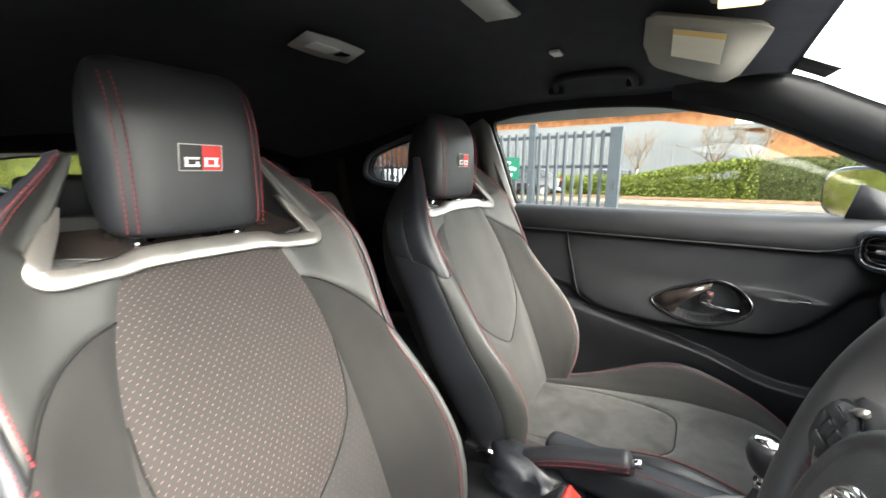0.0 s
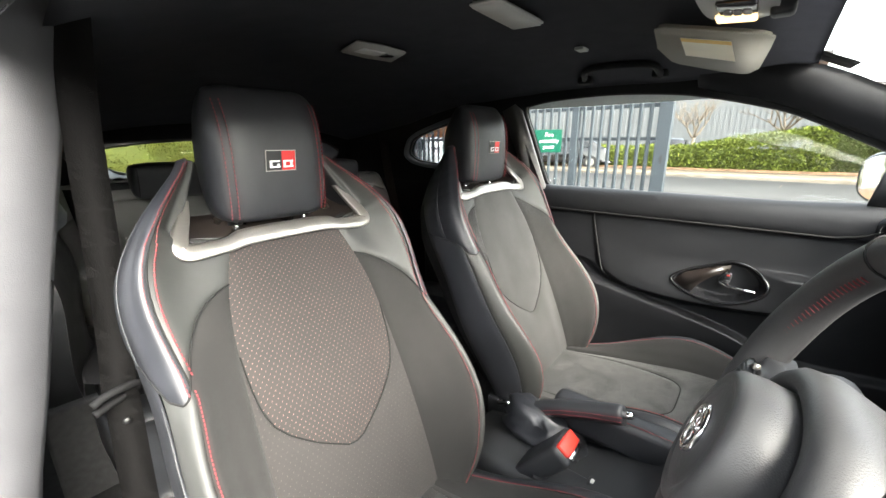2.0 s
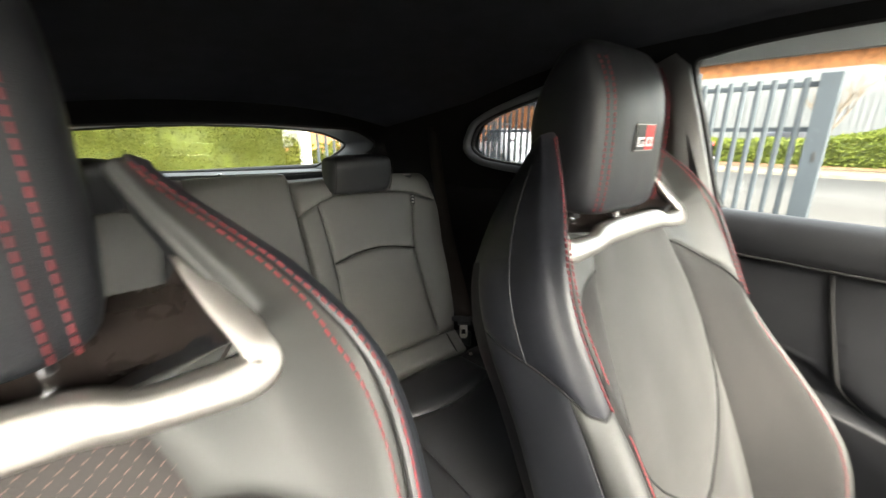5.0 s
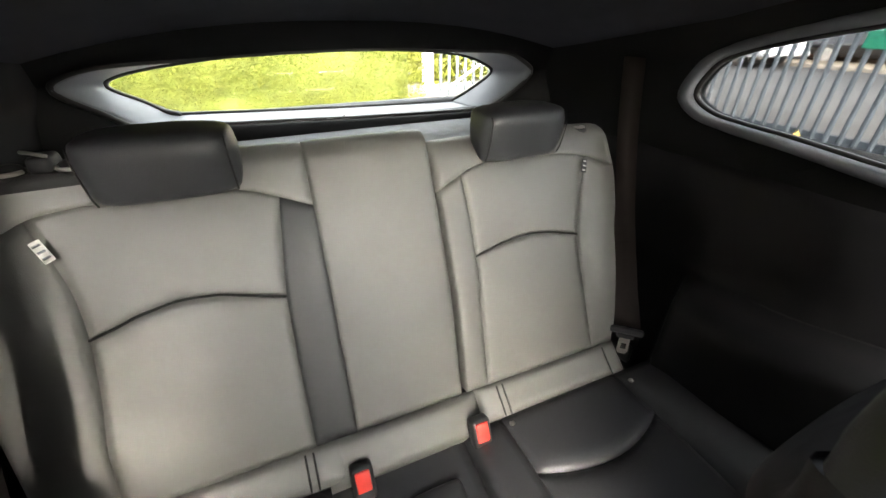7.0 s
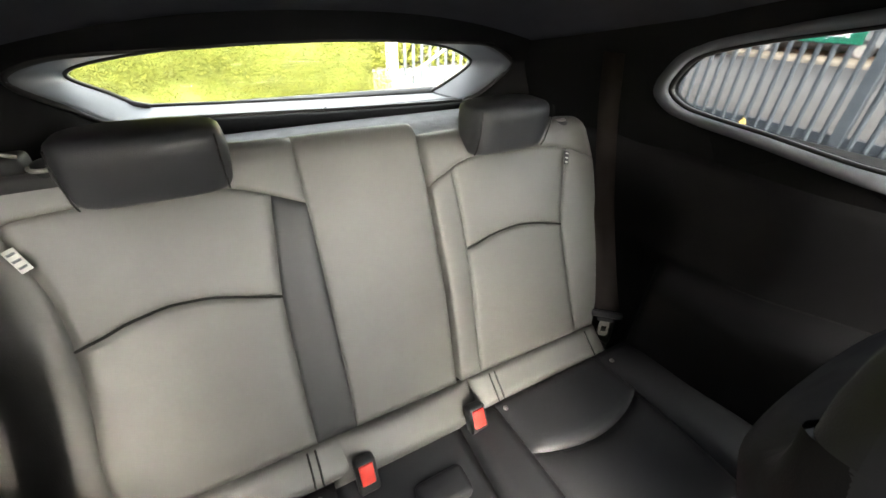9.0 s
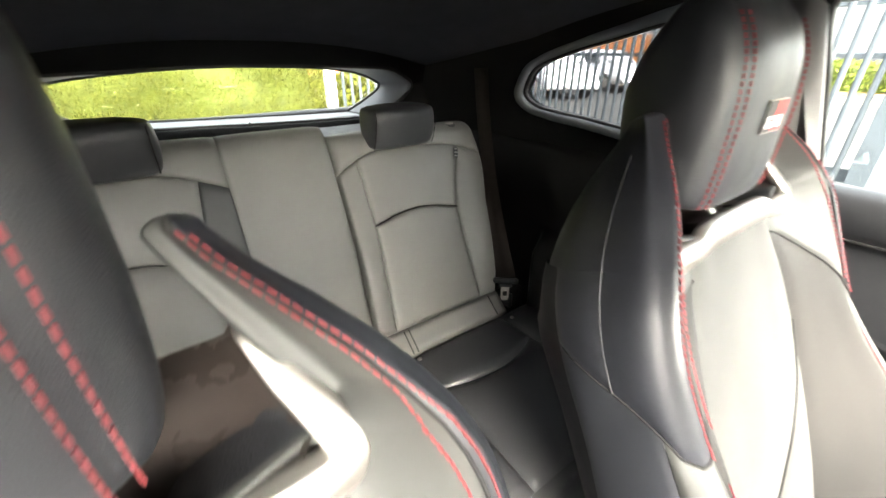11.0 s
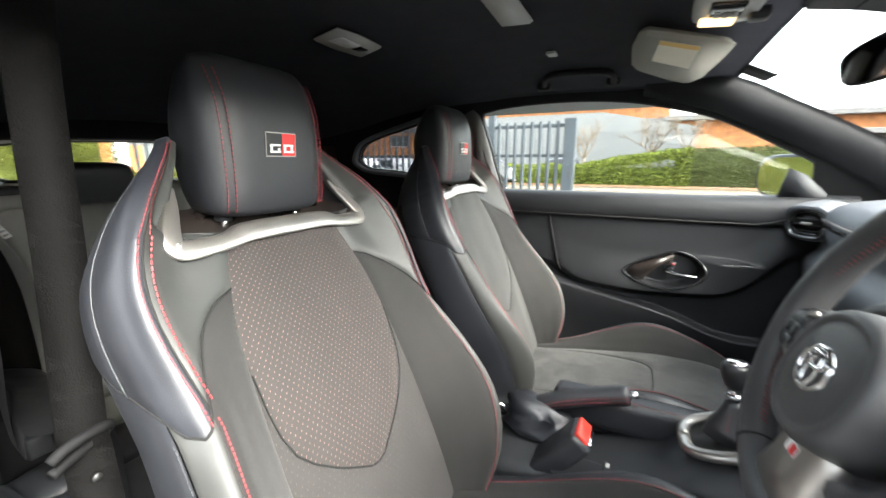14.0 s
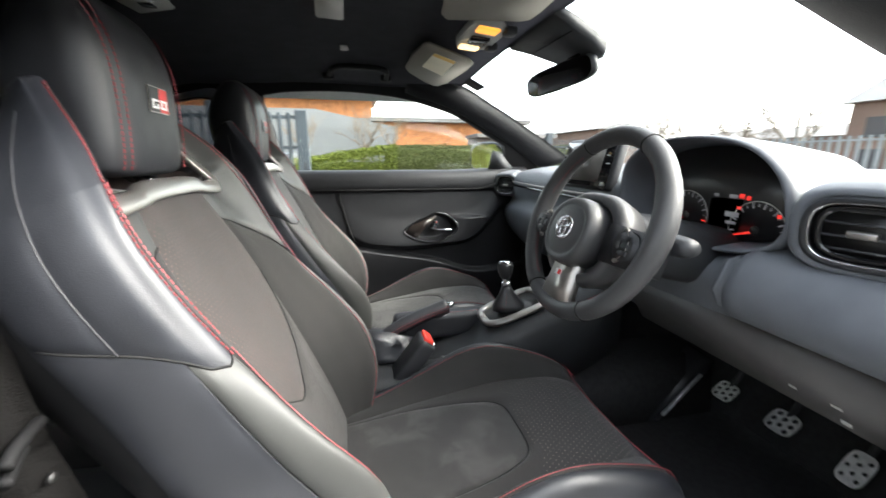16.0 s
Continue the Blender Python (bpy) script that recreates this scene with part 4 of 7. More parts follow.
SIDE_TOP = [(1.20, .965), (1.12, 1.035), (1.0, 1.105), (.92, 1.145), (.84, 1.185), (.76, 1.226), (.68, 1.262), (.52, 1.318), (.25, 1.345), (.0, 1.340), (-.25, 1.315), (-.6, 1.250), (-.85, 1.20), (-1.08, 1.165)]
dw, qw = ([(float(a), float(b)) for a, b in spline(k, 4, True)] for k in (DOOR_WIN, QUARTER_WIN))
outline = [(-1.08, .955), (-.8, .955), (-.5, .955), (-.2, .955), (0, .955), (.3, .945), (.6, .940), (1.02, .945), (1.20, .945)] + SIDE_TOP
for g, nm in ((1, "wall_passenger_side"), (-1, "wall_driver_side")):
    hole = [dw, qw] if g > 0 else [qw]
    out2 = outline if g > 0 else [(-1.08, .955), (-.8, .955), (-.5, .955), (-.2, .955), (-.10, .955), (-.10, 1.30)] + SIDE_TOP[-4:]
    bm = sheet(out2, hole, lambda a, b, g=g: (a, g * side_y(a, b), b), .03, (0, g, 0))
    struct(part(nm, bm, REARTRIM, smooth=False), "dark trim round the side windows")
    pane = [q for q in (("window_1", dw, "clear passenger door window"), ("window_2", qw, "small rear quarter window")) if g > 0 or q[1] is qw]
    for wn_, ol, lb in pane:
        bm = sheet(ol, [], lambda a, b, g=g: (a, g * (side_y(a, b) + .018), b), .004, (0, g, 0))
        pn = struct(part(wn_, bm, GLASS if ol is dw else TINTED), lb, "window")
        pn.visible_shadow = False
        fr = [Vector((a, g * (side_y(a, b) + .006), b)) for a, b in ol]
        part("window_seal", tube(fr + fr[:2], .0045, 6, caps=False), BLACKP, pn)
    # pale surround of the quarter window
    ring = [[Vector((a + (a - (-.41)) * k[0], g * (side_y(a, b) - k[1]), b + (b - 1.13) * k[0] * 1.6)) for a, b in qw] for k in ((0.0, -.010), (.02, .004), (.07, .010), (.15, .006), (.19, -.003))]
    bm = bmesh.new()
    grid(bm, ring, closed=True)
    struct(part("quarter_window_surround", bm, GREYTRIM), "grey plastic surround of the quarter window", "window trim")

# roof lining
RX = [(-1.10, 1.190, .56, 1.140), (-.85, 1.262, .60, 1.170), (-.6, 1.328, .615, 1.215), (-.4, 1.362, .622, 1.255), (-.2, 1.388, .630, 1.285), (0, 1.402, .632, 1.315), (.25, 1.408, .632, 1.320), (.45, 1.394, .632, 1.316), (.58, 1.376, .632, 1.322), (.68, 1.362, .632, 1.335), (.742, 1.352, .625, 1.330)]
rows = []
for x, zc, ye, ze in spline(RX, 4):
    rows.append([Vector((x, ye * t, ze + (zc - ze) * (1 - abs(t) ** 2.4))) for t in np.linspace(-1, 1, 41)])
bm = bmesh.new()
grid(bm, rows)
bmesh.ops.solidify(bm, geom=bm.faces[:], thickness=-.02)
struct(part("ceiling", bm, HEADLINER_M), "dark charcoal fabric roof lining", "roof lining")


def roof_z(x, y=0.0):
    xs = [r[0] for r in RX]
    zc, ye, ze = (np.interp(x, xs, [r[k] for r in RX]) for k in (1, 2, 3))
    return float(ze + (zc - ze) * (1 - abs(y / ye) ** 2.4))


bm = bmesh.new()
grid(bm, [[Vector((x, y, z + .05)) for y, z in ((-.70, 1.22), (-.60, 1.34), (0, zc), (.60, 1.34), (.70, 1.22))] for x, zc in ((-1.15, 1.25), (-.5, 1.39), (.25, 1.42), (.70, 1.36))])
struct(part("roof_skin", bm, PAINT), "white painted roof panel", "car body")

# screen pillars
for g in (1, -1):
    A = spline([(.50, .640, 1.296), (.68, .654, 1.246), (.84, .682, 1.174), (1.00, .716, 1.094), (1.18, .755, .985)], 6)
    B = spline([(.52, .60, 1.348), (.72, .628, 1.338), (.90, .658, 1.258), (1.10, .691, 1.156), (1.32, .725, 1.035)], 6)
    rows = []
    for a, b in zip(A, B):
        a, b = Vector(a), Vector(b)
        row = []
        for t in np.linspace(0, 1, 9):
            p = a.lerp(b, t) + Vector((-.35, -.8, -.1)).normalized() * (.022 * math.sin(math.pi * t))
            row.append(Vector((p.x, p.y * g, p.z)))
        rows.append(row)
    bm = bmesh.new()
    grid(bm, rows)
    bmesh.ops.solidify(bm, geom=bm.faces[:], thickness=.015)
    # driver's pillar darkened by material, as plain trim turns pale under the sky
    struct(part("pillar_front", bm, DOORM if g > 0 else PILLAR_DARK), "dark grey screen pillar trim" if g > 0 else "screen pillar of the open doorway, darkened in its colour", "car interior")
bm = bmesh.new()
edge = spline([(.72, .628, 1.338), (.90, .658, 1.258), (1.10, .691, 1.156), (1.32, .725, 1.035)], 6)
grid(bm, [[Vector((p[0] + .03 * (1 - t * t), p[1] * t, p[2] + .006 + .020 * (1 - t * t))) for t in np.linspace(-1, 1, 17)] for p in edge])
ws = struct(part("windscreen", bm, GLASS), "clear raked windscreen", "window")
ws.visible_shadow = False
sticker = part("screen_sticker", box(.768, .552, 1.325, .075, .085, .001, 0, 1, Matrix.Rotation(radians(-4), 4, "X") @ Matrix.Rotation(radians(24), 4, "Y") @ Matrix.Rotation(radians(8), 4, "Z")), BLACKP, ws, "dark square sticker inside the glass")

# passenger door
door = thing("door_1", "black passenger door card with soft upper edge, closed", "car door", kind="structure")


ARM_Z = [(.22, .72), (.25, .69), (.28, .66), (.305, .643), (.40, .632), (.53, .628), (.67, .636), (.79, .650), (.87, .683), (.92, .745), (.96, .81), (1.1, .86)]
ARM_D = [(.22, .0), (.30, .014), (.45, .034), (.60, .044), (.78, .046), (.88, .036), (.95, .012), (1.0, .0)]
POCKET_Z = [(-.02, .668), (.20, .650), (.28, .636), (.43, .608), (.56, .584), (.66, .563), (.74, .532), (.81, .505), (.90, .502), (1.1, .52)]
BOWL = [(float(a), float(b)) for a, b in spline([(.495, .697), (.538, .736), (.602, .762), (.658, .783), (.715, .766), (.750, .724), (.726, .684), (.65, .654), (.564, .660)], 6, True)]


def bowl_scale(x, z):
    """How far out (1: on the rim) a point of the door lies from the grip bowl's middle."""
    cx, cz = .622, .716
    a = math.atan2(z - cz, x - cx)
    best = min(BOWL, key=lambda p: abs((math.atan2(p[1] - cz, p[0] - cx) - a + math.pi) % (2 * math.pi) - math.pi))
    return math.hypot(x - cx, z - cz) / math.hypot(best[0] - cx, best[1] - cz)


def door_y(x, z, bowl=True):
    """The door card's face below its belt roll: insert, arm rest, pocket edge and grip bowl."""
    za, da, zp = smooth_tab(ARM_Z, x), smooth_tab(ARM_D, x), smooth_tab(POCKET_Z, x)
    shelf = smooth01((x - .70) / .10) * (1 - smooth01((x - .93) / .08))
    if z >= za:
        soft = (1 - smooth01((z - za) / .15)) * smooth01((z - za) / .012 + .5)
        flat = 1 - smooth01((z - .757) / .022)
        out = da * (soft + (max(flat, soft) - soft) * shelf)
    else:
        out = da * .5 * (1 - smooth01((za - z) / .022)) - .012 * smooth01((za - z) / .03)
    out += .034 * smooth01((zp - z) / .018) * (1 - .55 * smooth01((zp - z - .02) / .18))
    y = .750 - out
    if z > za and x < tab([(.63, .300), (.67, .262), (.76, .238), (.88, .211)], z):
        y += .003
    if bowl:
        k = bowl_scale(x, z)
        y += (.766 - y) * (1 - smooth01((k - .80) / .20))
    return y


rows = []
for x in np.concatenate((np.linspace(-.02, .46, 40), np.linspace(.47, .78, 80), np.linspace(.79, 1.10, 30))):
    up = .012 * smooth01((x - .70) / .35)
    roll = [(.790, .955), (.778, .979 + up), (.762, .983 + up), (.738, .972 + up), (.726, .945 + up), (.727, .915 + up), (.735, .898), (.744, .892)]
    row = [Vector((x, p[0], p[1])) for p in spline(roll, 3)]
    row += [Vector((x, door_y(x, z), z)) for z in np.concatenate((np.linspace(.885, .80, 10), np.linspace(.795, .47, 84), np.linspace(.46, .22, 12)))]
    rows.append(row)
bm = bmesh.new()
grid(bm, rows)
part("door_card", bm, DOORM, door)
part("card_line", tube([(x, .732, .8965) for x in np.linspace(.03, .86, 20)] + [(.90, .727, .905), (.95, .722, .925)], .0028, 6), SEAM, door)
edge = spline([(.208, .889), (.214, .85), (.236, .76), (.262, .672), (.300, .636)], 6)
part("card_edge", tube([(a, door_y(a + .004, b) - .001, b) for a, b in edge], .0032, 6), SEAM, door)
# grip bowl with its lever
rim_pts = [Vector((a, door_y(a, b, False) - .001, b)) for a, b in BOWL]
part("grip_rim", tube(rim_pts + rim_pts[:2], .0052, 8, caps=False), GLOSS, door, "gloss black oval grip surround")
part("grip_blade", prism([(.503, .697), (.530, .725), (.600, .754), (.652, .772), (.648, .752), (.605, .728), (.575, .700), (.560, .672), (.530, .680)], lambda a, b, c: Vector((a, door_y(a, b, False) + .004 - c, b)), .006, .002), TRAY, door, "gloss dark brown grip blade")
part("door_lever", tube(spline([(.632, .744, .712), (.655, .730, .708), (.69, .722, .706), (.725, .724, .704)], 4), [.010] * 4 + [.0085] * 6 + [.008] * 3, 10, .7), CHROME, door, "chrome door lever")
part("lever_base", disc((.640, .764, .716), .016, (0, -1, 0), .022, 20, .013), PLASTIC_HARD, door)
part("lock_knob", box(.648, .742, .736, .020, .016, .022, .005, 2), PLASTIC_HARD, door)
part("lock_mark", box(.649, .733, .740, .008, .002, .006, .001, 1), REDPLASTIC, door)
part("ledge_switch", box(.845, .722, .760, .05, .022, .006, .003, 2), GLOSS, door)
part("mirror_sail", prism([(.905, .985), (.975, .985), (1.03, .975), (1.02, 1.0), (.96, 1.055), (.915, 1.075)], lambda a, b, c: Vector((a, side_y(a, b) - .012 - c, b)), .012, .003), PLASTIC, door, "black triangular mirror cover")
# centre pillar trim on the passenger's side
pl = [(-.135, 1.262), (-.075, 1.285), (-.050, 1.262), (-.030, 1.16), (-.008, 1.04), (.008, .98), (.02, .80), (-.05, .80), (-.085, .95), (-.092, 1.06)]
bm = prism(pl, lambda a, b, c: Vector((a, (.772 - (b - .97) * .42 if b > .97 else .772) - .018 - c, b)), .012, .004)
struct(part("pillar_centre", bm, PALE), "grey plastic centre pillar trim, sunlight in its colour", "car interior")
bm = prism([(-.30, .97), (-.05, .97), (-.03, .22), (-.32, .22)], lambda a, b, c: Vector((a, .74 - c, b)), .03, .004)
struct(part("pillar_centre_lower", bm, PLASTIC_HARD), "dark lower pillar trim")

# rear side trim with an arm ledge
for g in (1, -1):
    wall = [(.652, .975), (.640, .955), (.636, .90), (.644, .80), (.646, .745), (.645, .728), (.644, .715), (.643, .700), (.642, .675), (.640, .60), (.636, .50), (.63, .30)]
    ledge = [(.652, .975), (.640, .955), (.636, .90), (.644, .80), (.640, .745), (.622, .728), (.585, .720), (.562, .708), (.552, .685), (.552, .60), (.556, .50), (.56, .30)]
    bm = bmesh.new()
    rows = []
    for x in np.concatenate((np.linspace(-1.05, -.56, 10), np.linspace(-.545, -.47, 8), np.linspace(-.45, -.10, 12))):
        f, dy = smooth01((x + .54) / .06), .05 * smooth01((x + .35) / .25) - .06 * smooth01((-.62 - x) / .3)
        rows.append([Vector((x, g * (p[0] + dy), p[1] + .04 * smooth01((x + .5) / .4) * (1 if .60 < p[1] < .74 else 0))) for p in spline([(a * (1 - f) + c * f, z) for (a, z), (c, _) in zip(wall, ledge)], 4)])
    grid(bm, rows)
    struct(part("quarter_trim", bm, QTRIM), "black rear side trim with arm ledge")

# rear hatch: glass, frame and shelf
RW = [(-.470, 1.118), (-.455, 1.140), (-.36, 1.160), (-.2, 1.176), (0, 1.182), (.2, 1.176), (.34, 1.160), (.425, 1.130), (.440, 1.110), (.41, 1.082), (.335, 1.038), (.30, 1.034), (0, 1.040), (-.30, 1.050), (-.375, 1.056), (-.42, 1.085)]
rw = [(float(a), float(b) - .017) for a, b in spline(RW, 5, True)]
hatch_x = lambda z: -1.165 + (z - 1.03) * .40
low_k = lambda k, a, b: k * (.88 if a < 0 else 1.0) * (1 - .55 * smooth01((1.050 - b) / .02) * (1 - smooth01((abs(a) - .32) / .06))) * (1 - .80 * smooth01((b - 1.13) / .03) * (1 - smooth01((abs(a) - .40) / .06)))
ring = [[Vector((hatch_x(b) + dx, a + a * k * (.40 if a < 0 else .55), b + (b - 1.088) * low_k(k, a, b) * 1.1)) for a, b in rw] for k, dx in ((0, -.004), (.02, .010), (.10, .035), (.22, .075), (.30, .09), (.33, .08))]
bm = bmesh.new()
grid(bm, ring, closed=True)
struct(part("hatch_frame", bm, GREYTRIM), "grey painted inner frame of the tailgate", "tailgate")
ring = [[Vector((hatch_x(b) + dx, a + a * k * (.40 if a < 0 else .55), b + (b - 1.088) * (low_k(k, a, b) if k < .5 else k) * 1.1)) for a, b in rw] for k, dx in ((.33, .085), (.40, .105), (.75, .13), (1.6, .14))]
bm = bmesh.new()
grid(bm, ring, closed=True)
struct(part("hatch_surround", bm, REARTRIM), "dark trim round the tailgate", "tailgate")
sealp = [Vector((hatch_x(b) + .085, a + a * .31 * (.40 if a < 0 else .55), b + (b - 1.088) * low_k(.31, a, b) * 1.1)) for a, b in rw]
struct(part("hatch_seal", tube(sealp + sealp[:2], .006, 6, caps=False), BLACKP), "black rubber tailgate seal", "tailgate")
bm = sheet(rw, [], lambda a, b: (hatch_x(b) - .012, a, b), .004, (-1, 0, 0))
rg = struct(part("window_3", bm, PRIVACY), "rear window glass", "window")
rg.visible_shadow = False
fr = [Vector((hatch_x(b) - .004, a, b)) for a, b in rw]
part("glass_edge", tube(fr + fr[:2], .006, 6, caps=False), BLACKP, rg)
part("wiper_pivot", tube(spline([(-1.165, -.40, 1.052), (-1.157, -.385, 1.044), (-1.16, -.36, 1.036)], 4), .007, 8), PLASTIC_HARD, rg, "black wiper pivot")
shelf = thing("parcel_shelf", "dark parcel shelf under the rear window", "shelf")
part("shelf_board", box(-.955, 0, .981, .25, 1.02, .022, .006, 2), SHELF, shelf, "grey felt board")
part("shelf_edge", tube([(-1.10, y, 1.004) for y in np.linspace(-.45, .45, 12)], .010, 8), PLASTIC_HARD, shelf)
part("shelf_hinge", tube(spline([(-1.095, -.012, 1.000), (-1.085, -.008, 1.016), (-1.092, .002, 1.020)], 4), .004, 6), CHROME, shelf)
struct(part("tailgate_lower", box(-1.19, 0, .60, .05, 1.74, .86, .02, 2), PLASTIC), "black lower tailgate lining", "tailgate")

# floor, tunnel, bulkhead and sills
struct(part("floor", box(.29, 0, .20, 3.02, 1.74, .04, .0), CARPET), "dark carpeted car floor", "floor")
struct(part("bulkhead", prism([(1.44, .22), (1.70, .22), (1.70, 1.0), (1.50, 1.0), (1.52, .60)], lambda a, b, c: Vector((a, -.78 + c, b)), 1.56, .01), CARPET), "dark bulkhead behind the pedals")
struct(part("tunnel", loft([[Vector((x, y, z)) for y, z in ((-.14, .22), (-.12, .36), (-.07, .40), (.07, .40), (.12, .36), (.14, .22))] for x in (-.10, .4, .9, 1.40)]), CARPET), "carpeted transmission tunnel")
struct(part("seat_riser", box(-.60, 0, .32, .04, 1.50, .36, .01), CARPET), "dark carpeted riser under the rear bench")
struct(part("sill_passenger", box(.42, .80, .24, 1.2, .10, .12, .02, 3), PLASTIC_HARD), "black door sill")
struct(part("sill_driver", box(.42, -.80, .26, 1.10, .13, .14, .02, 3), PAINT), "white door sill of the open driver door")
struct(part("sill_cover", box(.42, -.735, .315, 1.10, .07, .04, .012, 3), PLASTIC_HARD), "black scuff plate")

for g in (1, -1):
    rows = [[Vector((x, g * (.86 - .10 * max(0, z - .85) / .4 - .05 * max(0, -.7 - x)), z)) for z in np.linspace(.15, 1.02, 8)] for x in np.linspace(-1.30, -.12, 10)]
    bm = bmesh.new()
    grid(bm, rows)
    struct(part("body_side", bm, PAINT), "white rear body side", "car body")

for g in (1, -1):
    struct(part("inner_lining", box(-.68, .815 * g, .58, 1.08, .02, .80, .005), CARPET), "dark inner lining behind the side trim")
# driver's centre pillar, in the darker copy of the grey trim, beside the open door
sec = [(1.36, -.592, -.70), (1.30, -.600, -.74), (1.22, -.618, -.775), (1.12, -.642, -.805), (.96, -.682, -.84), (.80, -.718, -.87), (.65, -.757, -.88), (.45, -.80, -.89), (.25, -.80, -.89)]
rings = []
for z, yi, yo in sec:
    x0 = -.085 + .075 * (1.0 - z) * .6
    rings.append([Vector(p) for p in ((x0 - .16, yi + .01, z), (x0 - .05, yi, z), (x0, yi - .012, z), (x0 + .022, (yi + yo) / 2, z), (x0 + .012, yo + .01, z), (x0 - .02, yo, z), (x0 - .16, yo, z))])
struct(part("pillar_driver", loft(rings), PILLAR_DARKER), "grey plastic centre pillar by the driver seat", "car interior")
struct(part("door_seal", tube([(-.055 + .045 * (1 - z), y - .095, z) for z, y, _ in sec], .009, 8), BLACKP), "black rubber door seal")
struct(part("pillar_outer", loft([[Vector(p) for p in ((-.30, yo - .004, z), (-.06 + .045 * (1 - z), yo - .004, z), (-.06 + .045 * (1 - z), yo - .05, z), (-.30, yo - .05, z))] for z, _, yo in sec]), PAINT), "white outer body behind the driver door", "car body")
fbelt = thing("front_seat_belt", "dark webbing driver seat belt on its guide loop", "seat belt")
for pts in ([(-.088, -.600, 1.33), (-.078, -.616, 1.20), (-.072, -.624, 1.10), (-.068, -.630, 1.00), (-.062, -.642, .854), (-.040, -.656, .757)], [(-.046, -.652, .765), (-.01, -.662, .66), (.03, -.672, .54), (.07, -.680, .36)]):
    bm = bmesh.new()
    grid(bm, [[Vector(p) + Vector((.012 * k, .0205 * k, 0)) for k in (-1, 0, 1)] for p in spline(pts, 6)])
    bmesh.ops.solidify(bm, geom=bm.faces[:], thickness=.0015)
    part("webbing", bm, BELT, fbelt)
part("guide_loop", tube(spline([(-.026, -.690, .770), (-.028, -.675, .777), (-.030, -.655, .780), (-.036, -.634, .778), (-.044, -.627, .771), (-.046, -.636, .762), (-.042, -.652, .760), (-.036, -.672, .757), (-.030, -.690, .753)], 5), .0065, 8), REARTRIM, fbelt, "black plastic guide loop")
part("belt_stud", disc((-.022, -.656, .728), .006, (1, 0, 0), .004, 16, .005), BLACKP, fbelt)


for g in (1, -1):
    struct(part("kick_panel", box(1.26, .800 * g, .56, .60, .03, .80, .008, 2), PLASTIC), "black plastic footwell side panel")

# ---- dashboard ----
dash = thing("dashboard", "charcoal soft-touch dashboard with a round instrument hood", "dashboard")
prof = [(1.44, 1.015), (1.25, 1.018), (1.10, 1.005), (1.02, .990), (.985, .975), (.968, .950), (.972, .905), (.985, .870), (.975, .845), (.955, .820), (.955, .780), (.985, .72), (1.06, .64), (1.16, .58), (1.30, .56), (1.44, .60)]
rings = []
for y in np.linspace(-.765, .765, 90):
    k = abs(y) / .765
    well = smooth01((.225 - abs(y + .357)) / .025)
    dx = .05 * k ** 3
    rings.append([Vector((p[0] + dx + (.13 * well * smooth01((p[1] - .85) / .02) if p[0] < 1.12 else 0), y, p[1] - (.02 * k ** 4))) for p in spline(prof, 3)])
part("dash_body", loft(rings), DASHM, dash)
# instrument hood
hood = [(-.150, .93), (-.152, 1.0), (-.172, 1.035), (-.215, 1.062), (-.28, 1.076), (-.362, 1.079), (-.44, 1.070), (-.50, 1.046), (-.545, 1.000), (-.562, .935), (-.548, .895), (-.50, .872), (-.42, .862), (-.32, .862), (-.22, .868), (-.165, .885)]
hp = spline(hood, 4, True)
cy, cz = -.357, .965
rings = []
for x, k in ((1.24, .80), (1.12, .94), (1.03, 1.02), (.985, 1.045), (.968, 1.03), (.966, .995), (.975, .965), (1.02, .925), (1.09, .88), (1.092, .3)):
    rings.append([Vector((x + (.05 * (1.0 - z) if x < 1.05 else 0), cy + (y - cy) * k, cz + (z - cz) * k)) for y, z in hp])
part("instrument_hood", loft(rings), DASHM, dash, "deep round black instrument hood")
part("dial_panel", sheet([(float(cy + (y - cy) * .86), float(cz + (z - cz) * .86)) for y, z in hp], [], lambda a, b: (1.048, a, b), .003, (-1, 0, 0)), DIALFACE, dash, "dark instrument face")
for yc, zc, dial_r in ((-.288, .908, .050), (-.456, .900, .050)):
    part("dial_ring", tube([Vector((1.045, yc + (dial_r + .007) * math.cos(t), zc + (dial_r + .007) * math.sin(t))) for t in np.linspace(-.7, math.pi + .7, 40)], .0012, 6), LAMPGREY, dash)
    for i in range(19):
        a = radians(-35 + 250 * i / 18)
        pt = Vector((1.044, yc + dial_r * math.cos(a), zc + dial_r * math.sin(a)))
        part("dial_tick", box(*pt, .001, .0014 if i % 2 else .0026, .006 if i % 2 else .011, 0, 1, Matrix.Rotation(a - math.pi / 2, 4, "X")), DIALRED if i > 15 and yc > -.4 else DIALWHITE, dash, smooth=False)
    a = radians(20)
    part("needle", tube([(1.042, yc + .006, zc - .004), (1.042, yc + .044 * math.cos(a), zc - .044 * math.sin(a))], [.0028, .0014], 6), DIALRED, dash, "red needle")
    part("needle_hub", disc((1.043, yc, zc), .010, (-1, 0, 0), .003, 20, .008), BLACKP, dash)
part("info_display", box(1.046, -.385, .915, .002, .075, .085, .002, 1), GLOSS, dash, "dark trip display")
